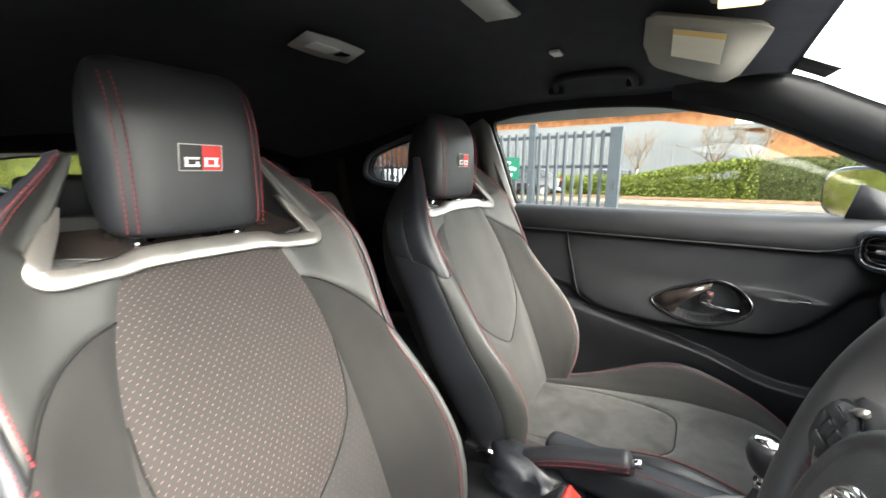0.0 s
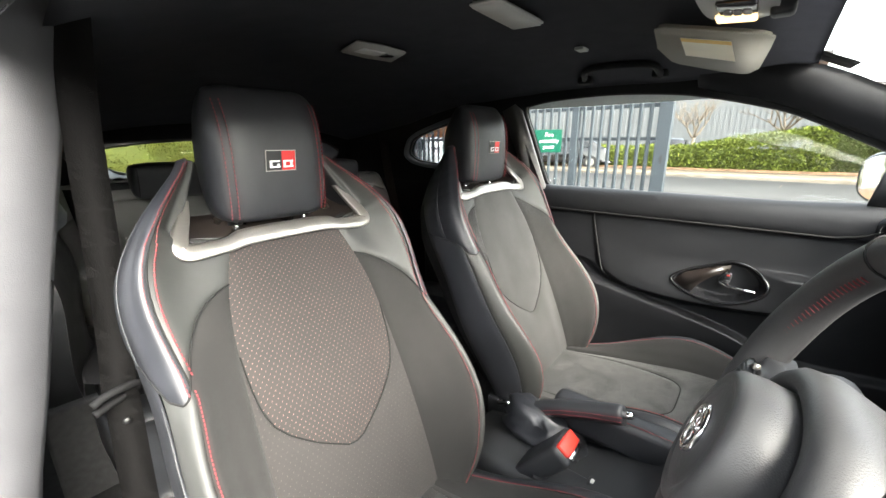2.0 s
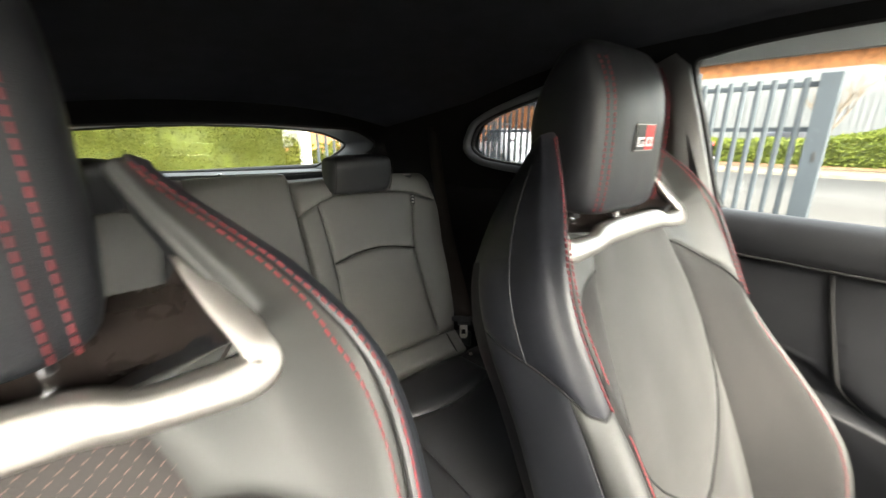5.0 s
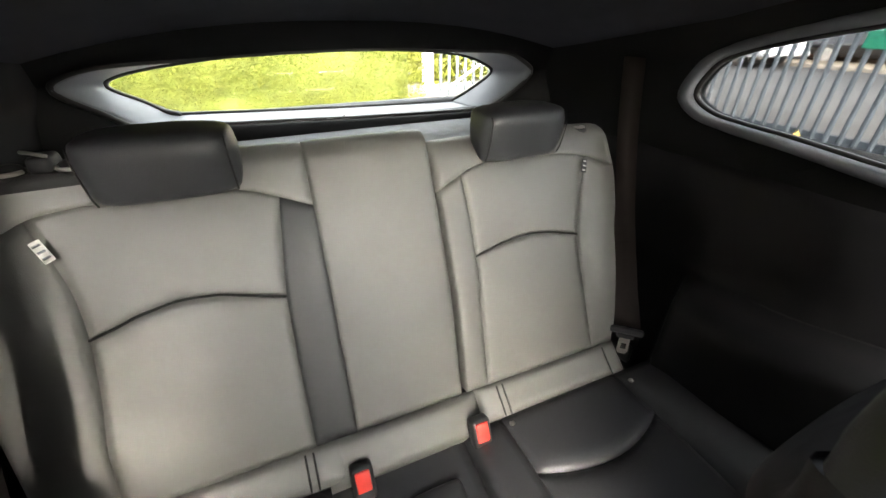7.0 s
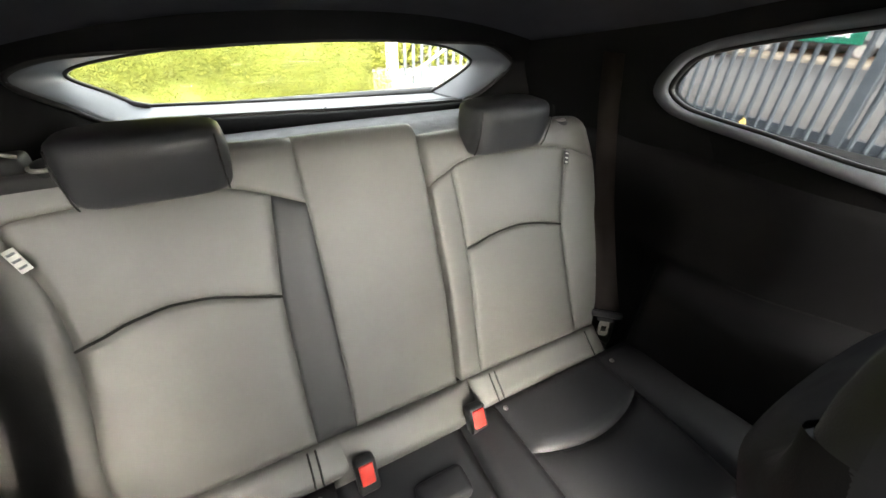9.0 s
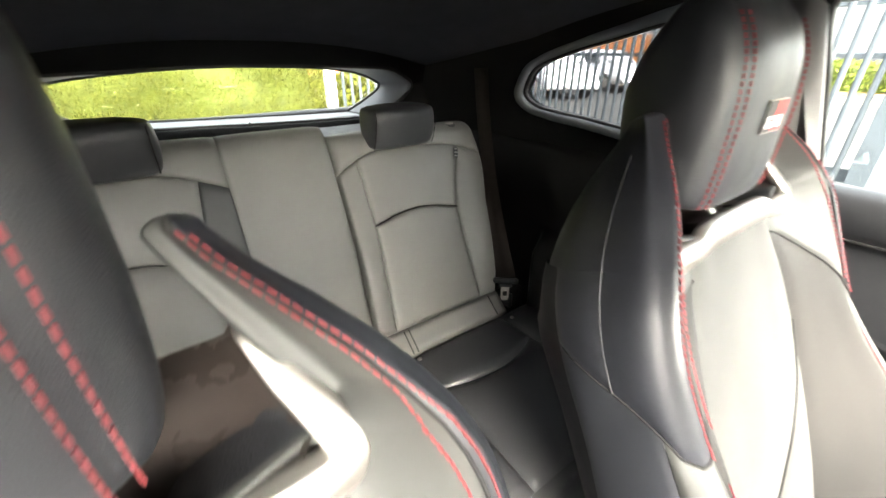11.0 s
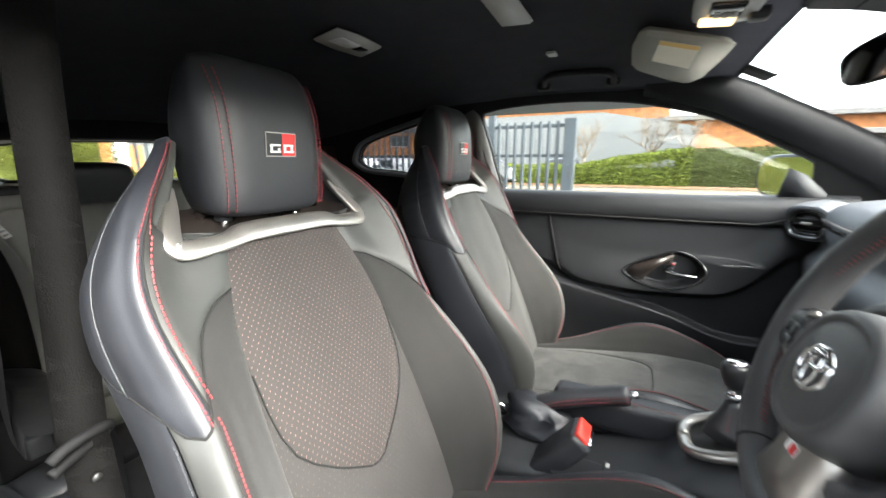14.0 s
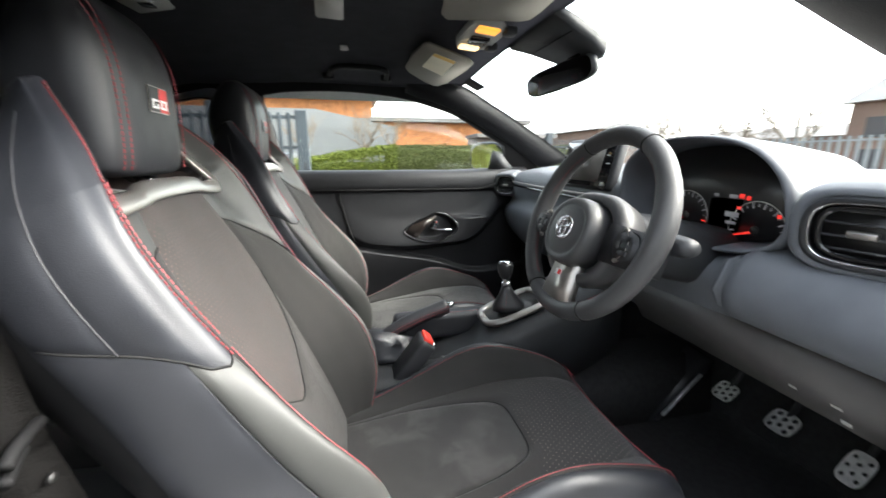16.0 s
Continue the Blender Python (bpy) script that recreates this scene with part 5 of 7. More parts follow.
for y, z, w, h, m in ((-.400, .962, .018, .007, DIALWHITE), (-.418, .964, .010, .009, DIALRED), (-.432, .961, .008, .008, DIALRED), (-.402, .925, .030, .010, DIALWHITE), (-.416, .940, .010, .006, DIALRED), (-.402, .908, .022, .006, DIALWHITE), (-.398, .876, .012, .008, DIALRED), (-.496, .933, .007, .007, DIALRED), (-.345, .874, .010, .007, DIALRED), (-.36, .962, .010, .006, DIALWHITE)):
    part("telltale", box(1.0445, y, z, .001, w, h, 0, 1), m, dash, smooth=False)
# centre screen
scr = thing("centre_screen", "upright dark touch screen with side keys on the dashboard", "screen")
rot = Matrix.Rotation(radians(14), 4, "Y") @ Matrix.Rotation(radians(0), 4, "Z")
part("screen_body", box(.985, .028, 1.020, .030, .275, .150, .010, 3, rot), PLASTIC_HARD, scr)
part("screen_glass", box(.9685, .028, 1.022, .003, .255, .132, .002, 1, rot), GLOSS, scr)
part("display", box(.9665, .030, 1.024, .0015, .175, .105, 0, 1, rot), SCREEN, scr, "display with a grey reflection in its colour")
for k in range(5):
    for s in (-1, 1):
        part("screen_key", box(.966 + .0, .028 + .112 * s, 1.068 - .022 * k, .002, .012, .003, 0, 1, rot), LAMPGREY, scr, smooth=False)
for s in (-1, 1):
    part("screen_knob", disc((.972, .028 + .112 * s, .965), .012, (-1, 0, -.1), .020, 20, .010), SATIN, scr, "silver rotary knob")
strip = thing("dash_strip", "satin strip across the dashboard below the vents", "dashboard")
part("strip_blade", tube([(.968 + .05 * (abs(y) / .765) ** 3, y, .932) for y in np.linspace(-.08, .66, 16)], .006, 8, .5), SATIN, strip)
part("strip_dark", tube([(.968 + .05 * (abs(y) / .765) ** 3, y, .918) for y in np.linspace(-.10, .66, 16)], .010, 8, .6), GLOSS, strip)


def make_vent(c, w, h, rot, label):
    ob = thing("air_vent", label, "air vent", "dashboard vents")
    el = [Vector((0, w * math.copysign(abs(math.cos(t)) ** .6, math.cos(t)), h * math.copysign(abs(math.sin(t)) ** .7, math.sin(t)))) for t in np.linspace(0, 2 * math.pi, 33)]
    part("vent_rim", tube(el, .006, 8, caps=False), PLASTIC_HARD, ob)
    part("vent_trim", tube([p * .92 + Vector((-.003, 0, 0)) for p in el], .0016, 6, caps=False), CHROME, ob, "thin chrome trim")
    part("vent_ring", tube([p * .78 + Vector((.006, 0, 0)) for p in el], .005, 8, caps=False), GLOSS, ob)
    part("vent_back", loft([[p * .97 + Vector((.012, 0, 0)) for p in el[:-1]], [p * .8 + Vector((.05, 0, 0)) for p in el[:-1]]]), BLACKP, ob)
    for k in (-.5, -.17, .17, .5):
        part("vent_slat", box(.018, 0, k * h * 1.2, .03, w * 1.45 * math.sqrt(1 - k * k), .004, .001, 1, Matrix.Rotation(radians(15), 4, "Y")), PLASTIC_HARD, ob)
    part("vent_tab", box(-.002, 0, 0, .012, w * .5, .010, .003, 2), SATIN, ob)
    ob.matrix_basis = rot
    return ob


pv = make_vent((0, 0, 0), .050, .044, pose(.972, .690, .914, 0, -8, 42), "oval air vent by the passenger door")
pp = [(.050 * math.copysign(abs(math.cos(t)) ** .6, math.cos(t)), .044 * math.copysign(abs(math.sin(t)) ** .7, math.sin(t))) for t in np.linspace(0, 2 * math.pi, 33)[:-1]]
part("vent_pod", loft([[Vector((x, a * k, b * k)) for a, b in pp] for x, k in ((.08, 1.35), (.03, 1.30), (.004, 1.22), (-.003, 1.14), (.0, 1.06), (.010, 1.0))], False), DASHM, pv, "padded vent surround")
dv = make_vent((0, 0, 0), .066, .047, pose(.957, -.672, .936, 0, -6, 10), "large oval air vent by the driver door")
vp = [(.066 * math.copysign(abs(math.cos(t)) ** .6, math.cos(t)), .047 * math.copysign(abs(math.sin(t)) ** .7, math.sin(t))) for t in np.linspace(0, 2 * math.pi, 33)[:-1]]
part("vent_pod", loft([[Vector((x, a * k, b * k)) for a, b in vp] for x, k in ((.09, 1.55), (.03, 1.48), (.006, 1.36), (-.003, 1.22), (.0, 1.10), (.012, 1.0))], False), DASHM, dv, "padded vent surround")
knee = thing("knee_panel", "smooth grey lower dashboard ledge on the driver side", "dashboard")
rows = []
for y in np.linspace(-.775, -.480, 16):
    k = smooth01((-.480 - y) / .04)
    rows.append([Vector((1.02 + (p[0] - 1.02) * k, y, .82 + (p[1] - .82) * (.35 + .65 * k))) for p in spline([(1.03, .888), (.985, .884), (.948, .868), (.925, .835), (.918, .795), (.94, .760), (1.0, .735), (1.08, .70)], 4)])
bm = bmesh.new()
grid(bm, rows)
part("ledge", bm, DASHM, knee)
part("ledge_end", prism([(1.02, .87), (.955, .855), (.930, .80), (.95, .765), (1.02, .75)], lambda a, b, c: Vector((a, -.478 - c, b)), .02, .006), DASHM, knee)
part("lower_panel", prism([(1.00, .755), (.965, .72), (1.03, .62), (1.10, .61), (1.08, .72)], lambda a, b, c: Vector((a, -.76 + c, b)), .56, .008), KNEEM, knee, "lower knee panel")
for y, z, w in ((-.60, .655, .012), (-.665, .660, .016), (-.675, .635, .014)):
    part("panel_mark", box(1.005 + (.66 - z) * .5, y, z, .002, w, w * .5, 0, 1, Matrix.Rotation(radians(-28), 4, "Y")), LAMPGREY, knee, smooth=False)

# ---- steering wheel ----
wheel = thing("steering_wheel", "black leather three-spoke steering wheel with red stitching", "steering wheel")
WM = Matrix.Translation((.737, -.366, .912)) @ Matrix.Rotation(radians(3), 4, "Z") @ Matrix.Rotation(radians(20), 4, "Y")
R0 = .180
ring = [Vector((0, R0 * math.sin(t), R0 * math.cos(t))) for t in np.linspace(0, 2 * math.pi, 97)]
rings = []
for i, p in enumerate(ring[:-1]):
    t = 2 * math.pi * i / 96
    o = p.normalized()
    thick = 1 + .12 * math.exp(-((abs(math.degrees(t) - 180) - 95) / 22) ** 2)
    rings.append([p + o * (.0180 * thick * math.cos(a)) + Vector((1, 0, 0)) * (.0195 * thick * math.sin(a)) for a in np.linspace(0, 2 * math.pi, 17)[:-1]])
bm = bmesh.new()
vs = grid(bm, rings + [rings[0]], closed=True)
bmesh.ops.remove_doubles(bm, verts=bm.verts[:], dist=1e-5)
rim = part("rim", bm, WHEELM, wheel, "thick black leather rim")
for a0 in (28, -28, 152, -152):
    t = radians(a0)
    c = Vector((0, R0 * math.sin(t), R0 * math.cos(t)))
    o, d = c.normalized(), Vector((0, math.cos(t), -math.sin(t)))
    part("rim_seam", tube([c + o * (.0186 * math.cos(a)) + Vector((.0201 * math.sin(a), 0, 0)) for a in np.linspace(0, 2 * math.pi, 21)], .0012, 6, caps=False), SEAM, rim)
for s0, s1 in ((35, 85), (95, 145)):
    for g in (1, -1):
        bm = bmesh.new()
        for a0 in np.linspace(s0, s1, 26):
            t = radians(a0 * g)
            c = Vector((0, R0 * math.sin(t), R0 * math.cos(t)))
            o = c.normalized()
            d = Vector((0, math.cos(t), -math.sin(t)))
            q = c - o * .0185 + Vector((-.004, 0, 0))
            tube([q - Vector((.0036, 0, 0)) - d * .0016 + o * .0006, q, q + Vector((.0036, 0, 0)) + d * .0016 + o * .0004], .0006, 4, bm=bm)
        part("red_stitching", bm, RED, rim, "red stitching", smooth=False)
el = lambda a, b, n=40, e=.8: [(a * math.copysign(abs(math.cos(t)) ** e, math.cos(t)), b * math.copysign(abs(math.sin(t)) ** e, math.sin(t))) for t in np.linspace(0, 2 * math.pi, n + 1)[:-1]]
hubr = [[Vector((x, k * y, k * z - .006)) for y, z in el(.098, .086)] for x, k in ((.050, .92), (.012, 1.0), (-.006, .97), (-.013, .90), (-.015, .80), (-.008, .75), (.0, .72))]
part("hub_body", loft(hubr), PADM, wheel, "black hub body")
pad = [[Vector((x, k * y, k * z - .002)) for y, z in el(.061, .059, 44, .92)] for x, k in ((.004, 1.06), (-.030, 1.04), (-.044, 1.0), (-.050, .94), (-.0515, .86), (-.050, .80), (-.0495, .76), (-.051, .70), (-.053, .3))]
part("airbag_pad", loft(pad), PADM, wheel, "round black airbag cover")
em = part("emblem", tube([Vector((-.054, .0190 * math.cos(t) * 1.12, .0190 * math.sin(t))) for t in np.linspace(0, 2 * math.pi, 33)], .0025, 8, caps=False), CHROME, wheel, "round chrome emblem")
part("emblem_loop", tube([Vector((-.055, .0075 * math.cos(t), .016 * math.sin(t) - .002)) for t in np.linspace(0, 2 * math.pi, 25)], .0021, 8, caps=False), CHROME, em)
part("emblem_bar", tube([Vector((-.055, .0152 * math.cos(t), .0065 * math.sin(t) + .0075)) for t in np.linspace(0, 2 * math.pi, 25)], .0021, 8, caps=False), CHROME, em)
for g in (1, -1):
    sp = [[Vector((x, g * y, z)) for x, z in ((-.016 + .02 * k, .030 - .008 * k), (-.020 + .02 * k, .005), (-.016 + .02 * k, -.034 + .010 * k), (.020, -.036 + .008 * k), (.022, .032 - .008 * k))] for y, k in ((.07, 0), (.10, .1), (.135, .35), (.170, .6))]
    part("side_spoke", loft(sp), PLASTIC_HARD, wheel, "side spoke with buttons")
    part("button_pod", prism(el(.026, .024, 24, .7), lambda a, b, c, g=g: Vector((-.016 - c, g * .122 + a, b)), .006, .003), PLASTIC_HARD, wheel, "black button pod")
    for dy, dz, w, h in ((0, .012, .02, .008), (0, -.012, .02, .008), (.014, 0, .008, .012), (-.014, 0, .008, .012), (0, 0, .012, .010)):
        part("button", box(-.0228, g * .122 + dy, dz, .003, w, h, .0012, 2), PLASTIC_HARD, wheel)
    part("pod_trim", tube([Vector((-.019, g * (.098 + .030 * math.cos(t)), .028 * math.sin(t))) for t in np.linspace(-1.2, 1.2, 14)], .0035, 6), SATIN, wheel)
bsp = [[Vector((x, y, z)) for x, y in ((-.012, -w), (-.012, w), (.006, w), (.006, -w))] for z, w in ((-.07, .036), (-.10, .038), (-.135, .042), (-.170, .048))]
part("lower_spoke", loft(bsp), SATIN, wheel, "silver lower spoke")
part("spoke_badge", box(-.0135, .012, -.112, .001, .020, .012, 0, 1), WHITE, wheel, smooth=False)
part("spoke_badge_red", box(-.0142, .008, -.112, .001, .010, .010, 0, 1), BADGE_RED, wheel, smooth=False)
for ob in wheel.children:
    if ob.name.split(".")[0] not in ("rim", "lower_spoke", "spoke_badge", "spoke_badge_red"):
        for q in [ob] + list(ob.children):
            q.data.transform(Matrix.Translation((.006, 0, -.024)) @ Matrix.Diagonal((1, 1.10, 1.12, 1)))
wheel.matrix_basis = WM
col = thing("steering_column", "black steering column shroud with two stalks", "steering column")
part("shroud", loft([[Vector((.76 + d, -.362 + a, .885 - .404 * d * .5 + b)) for a, b in el(.065 * k, .060 * k, 28, .7)] for d, k in ((0, .85), (.04, 1.0), (.18, 1.1), (.30, 1.15))]), PLASTIC, col)
for g, ln in ((-1, .125), (1, .125)):
    q = 1.0 if g < 0 else .78
    s = [(.80, -.362 + g * q * .05, .895), (.795, -.362 + g * q * .10, .898), (.79, -.362 + g * q * .145, .900), (.788, -.362 + g * q * .168, .900), (.786, -.362 + g * q * .212, .902)]
    part("stalk", tube(spline(s, 4), [.013] * 5 + [.011] * 4 + [.017, .020, .021, .021, .021, .020, .019, .014], 14, .85), PLASTIC_HARD, col, "black control stalk")

# ---- centre console ----
con = thing("centre_console", "black centre console with a silver gear surround", "console")
rings = []
for x, w, z in ((.20, .085, .42), (.32, .095, .44), (.50, .10, .455), (.62, .11, .50), (.66, .115, .545), (.74, .12, .575), (.83, .125, .61), (.95, .13, .66), (1.02, .14, .72)):
    rings.append([Vector((x, a * w, z + b)) for a, b in ((-1.0, -.22), (-1.0, -.03), (-.92, -.004), (-.7, 0), (.7, 0), (.92, -.004), (1.0, -.03), (1.0, -.22))])
part("console_body", loft(rings), PLASTIC, con)
part("side_tray", box(.50, -.06, .452, .18, .07, .012, .005, 2), PLASTIC_HARD, con)
for k in range(3):
    part("tray_button", box(.518 + .026 * k, -.032 + .006 * k, .459, .020, .026, .006, .002, 2), PLASTIC_HARD, con)
    part("button_mark", box(.518 + .026 * k, -.032 + .006 * k, .4625, .008, .012, .001, 0, 1), LAMPGREY, con, smooth=False)
gs = spline([(.648, 0), (.655, .042), (.69, .062), (.75, .066), (.815, .06), (.83, .0), (.815, -.06), (.75, -.066), (.69, -.062), (.655, -.042)], 4, True)
gz = lambda x: .560 + (x - .65) * .36
part("gear_surround", tube([Vector((p[0], p[1], gz(p[0]))) for p in gs] + [Vector((gs[0][0], gs[0][1], gz(gs[0][0])))], .0125, 10, .8), SATIN, con, "thick silver gear lever surround")
part("gear_well", sheet([(float(p[0]), float(p[1])) for p in gs], [], lambda a, b: (a, b, gz(a) - .004), .003, (0, 0, 1)), BLACKP, con)
gear = thing("gear_lever", "short gear lever with a black knob and leather gaiter", "gear lever")
part("gaiter", loft([[Vector((.728 + dx + r * math.cos(t) * (1 + .06 * math.sin(6 * t)), r * .8 * math.sin(t) * (1 + .06 * math.cos(5 * t)), z)) for t in np.linspace(0, 2 * math.pi, 29)[:-1]] for dx, r, z in ((.005, .058, .588), (.0, .046, .607), (-.004, .030, .628), (-.008, .019, .648), (-.010, .014, .660))]), LEATHER, gear, "wrinkled black leather gaiter")
part("gaiter_stitch", stitches([(.728 - .02, -.03 + .0 * k, .60 + .012 * k) for k in range(5)], [(-.7, -.7, 0)] * 5), RED, gear, "red stitching", smooth=False)
part("shaft", tube([(.718, 0, .655), (.714, 0, .69)], [.008, .009], 12), CHROME, gear)
part("shaft_collar", tube([(.717, 0, .664), (.716, 0, .674)], [.014, .014], 16), CHROME, gear, "chrome reverse collar")
part("knob", loft([[Vector((.713 + dx + r * math.cos(t), r * math.sin(t), z)) for t in np.linspace(0, 2 * math.pi, 29)[:-1]] for dx, r, z in ((.002, .011, .683), (.001, .016, .690), (0, .021, .702), (-.001, .0235, .715), (-.001, .0225, .727), (-.001, .019, .735))]), PLASTIC_HARD, gear, "round gloss black knob")
part("knob_cap", disc((.712, 0, .7345), .0185, (0, 0, 1), .004, 28, .014), CHROME, gear, "chrome knob cap")
hb = thing("handbrake", "leather handbrake lever with red stitching", "handbrake")
hbp = spline([(.300, .042, .478), (.345, .042, .510), (.40, .042, .541), (.46, .042, .566), (.51, .042, .583), (.545, .042, .594)], 5)
part("grip", tube(hbp, [.024] * 5 + [.0195] * 6 + [.0205] * 9 + [.0215] * 5 + [.019], 16, 1.05), LEATHER, hb, "black leather grip")
part("button", tube([(.545, .042, .594), (.562, .042, .600)], [.009, .0075], 12), CHROME, hb, "silver release button")
for s in (-1, 1):
    part("red_stitching", stitches([Vector(p) + Vector((0, -.0200, .005 * s)) for p in hbp[5:]], [(0, -1, .2)] * len(hbp[5:]), .006, .0042), RED, hb, "red stitching", smooth=False)
rings = []
for k, (dx, rx, ry, z) in enumerate(((.010, .100, .052, .450), (.006, .104, .055, .463), (.0, .090, .046, .474), (-.002, .094, .050, .484), (-.012, .074, .040, .496), (-.016, .078, .042, .506), (-.026, .056, .033, .518), (-.030, .044, .028, .526))):
    rings.append([Vector((.368 + dx + rx * a + .006 * math.sin(7 * b + 2 * k), .038 + ry * b + .004 * math.sin(6 * a + 3 * k), z + .006 * math.sin(5 * a + 4 * b + k) + .10 * max(0, -a) * (z - .45))) for a, b in el(1, 1, 36, .8)])
part("gaiter", loft(rings), LEATHER_SIDE, hb, "creased black leather gaiter")
box_arm = thing("passenger_side_pad", "black padded console box with stitched edge", "console")
part("pad_body", box(.55, .085, .520, .34, .06, .085, .02, 3), LEATHER, box_arm)
part("red_stitching", stitches([(x, .062, .5635) for x in np.linspace(.42, .70, 30)], [(0, -.3, 1)] * 30, .006, .0045), RED, box_arm, "red stitching", smooth=False)
bk = thing("driver_buckle", "black belt buckle with a red button on the driver seat", "belt buckle")
rb = Matrix.Rotation(radians(38), 4, "Y")
part("buckle_body", box(0, 0, 0, .044, .072, .135, .011, 3, rb), PLASTIC_HARD, bk)
part("buckle_stem", box(*(rb @ Vector((0, 0, -.075))), .022, .040, .09, .006, 2, rb), PLASTIC, bk)
part("buckle_slot", box(*(rb @ Vector((.014, .0, .066))), .010, .044, .010, .002, 1, rb), CHROME, bk, "metal tongue slot")
part("red_button", box(*(rb @ Vector((-.004, .0, .067))), .026, .054, .014, .003, 2, rb), REDPLASTIC, bk, "red press button")
bk.location = (.420, -.048, .474)
bk.scale = (1.15, 1.15, 1.15)

# ---- pedals ----
def make_pedal(c, w, h, name, label, tilt=50):
    ob = thing(name, label, "pedal", "pedals")
    r = Matrix.Rotation(radians(tilt), 4, "Y")
    pl = el(w / 2, h / 2, 28, .55)
    holes = [(a * w * .27, b * h * .27) for a, b in ((-1, 1.1), (1, 1.1), (-1, -1.1), (1, -1.1), (0, .55), (0, -.55), (-1.15, 0), (1.15, 0))]
    hl = [[(y + w * .10 * math.cos(t), z + w * .10 * math.sin(t)) for t in np.linspace(0, 2 * math.pi, 13)[:-1]] for y, z in holes]
    bm = sheet(pl, hl, lambda a, b: tuple(r @ Vector((0, a, b))), .004, tuple(r @ Vector((-1, 0, 0))))
    part("pad", bm, STEEL, ob, "drilled bright steel pad", smooth=False)
    part("backing", prism(el(w * .46, h * .46, 24, .6), lambda a, b, c: r @ Vector((.004 + c, a, b)), .006), BLACKP, ob)
    part("arm", tube([r @ Vector((.01, 0, 0)), Vector((.05, 0, .06)), Vector((.09, 0, .22))], .008, 8), PLASTIC_HARD, ob)
    ob.location = c
    return ob


make_pedal((1.32, -.240, .370), .060, .060, "clutch_pedal", "drilled steel clutch pedal")
make_pedal((1.32, -.398, .382), .066, .064, "brake_pedal", "drilled steel brake pedal")
make_pedal((1.32, -.552, .380), .050, .082, "throttle_pedal", "tall drilled steel throttle pedal", 40)
rest = thing("foot_rest", "dark foot rest with a bright edge", "pedal")
part("rest_plate", prism([(1.16, .225), (1.36, .42), (1.38, .40), (1.20, .22)], lambda a, b, c: Vector((a, -.145 + c, b)), .10, .004), PLASTIC_HARD, rest)
part("rest_edge", tube([(1.20, -.150, .245), (1.325, -.150, .372)], .006, 8), STEEL, rest)

# ---- roof fittings ----
lamp = thing("cabin_lamp", "white rear cabin lamp panel in the roof lining", "roof lamp")
zl = lambda x, y: roof_z(x, y) - .004
pl = [(-.205, -.060), (-.115, -.078), (-.105, .0), (-.112, .085), (-.200, .112), (-.212, .02)]
part("lamp_panel", prism([(a, b) for a, b in pl], lambda a, b, c: Vector((a, b, zl(a, b) - .002 - c)), .008, .003), LAMPGREY, lamp)
part("lamp_switch", box(-.158, .055, zl(-.158, .05) - .011, .03, .030, .004, .002, 2), GLOSS, lamp)
part("lamp_lens", box(-.158, -.005, zl(-.158, 0) - .0108, .05, .07, .003, .002, 2), WHITE, lamp)
strip2 = thing("roof_module", "light grey module in the middle of the roof lining", "roof fitting")
part("module_body", prism([(.218, -.082), (.280, -.076), (.276, .104), (.206, .096)], lambda a, b, c: Vector((a, b, zl(a, b) - .002 - c)), .012, .004), LAMPGREY, strip2)
for y in (.06, .085):
    part("module_screw", disc((.243, y, zl(.243, y) - .0142), .003, (0, 0, -1), .001, 10), BLACKP, strip2)
clip = thing("roof_clip", "small grey trim clip in the roof lining", "roof fitting")
part("clip_body", box(.270, .337, zl(.27, .337) - .004, .024, .040, .008, .003, 2), LAMPGREY, clip)
ohc = thing("map_lamp_console", "grey overhead console with amber and warm map lamps lit", "roof lamp")
zo = lambda x: np.interp(x, [.54, .70], [1.365, 1.350])
part("console_plate", prism([(float(.620 + a), float(b + .012)) for a, b in el(.048, .115, 36, .6)], lambda a, b, c: Vector((a, b, zo(a) - c)), .016, .006), LAMPGREY, ohc)
part("switch_block", box(.620, .025, 1.339, .05, .06, .008, .003, 2, Matrix.Rotation(radians(5), 4, "Y")), GLOSS, ohc)
for k in (-1, 0, 1):
    part("switch_key", box(.620 + .012 * k, .04, 1.334 - .001 * k, .010, .018, .004, .001, 1, Matrix.Rotation(radians(5), 4, "Y")), LAMPGREY, ohc)
part("amber_lens", box(.618, -.062, 1.339, .055, .040, .008, .004, 2, Matrix.Rotation(radians(5), 4, "Y")), AMBER, ohc, "lit amber map lamp")
part("warm_lens", box(.614, .094, 1.340, .055, .036, .008, .004, 2, Matrix.Rotation(radians(5), 4, "Y")), WARM, ohc, "lit warm map lamp")
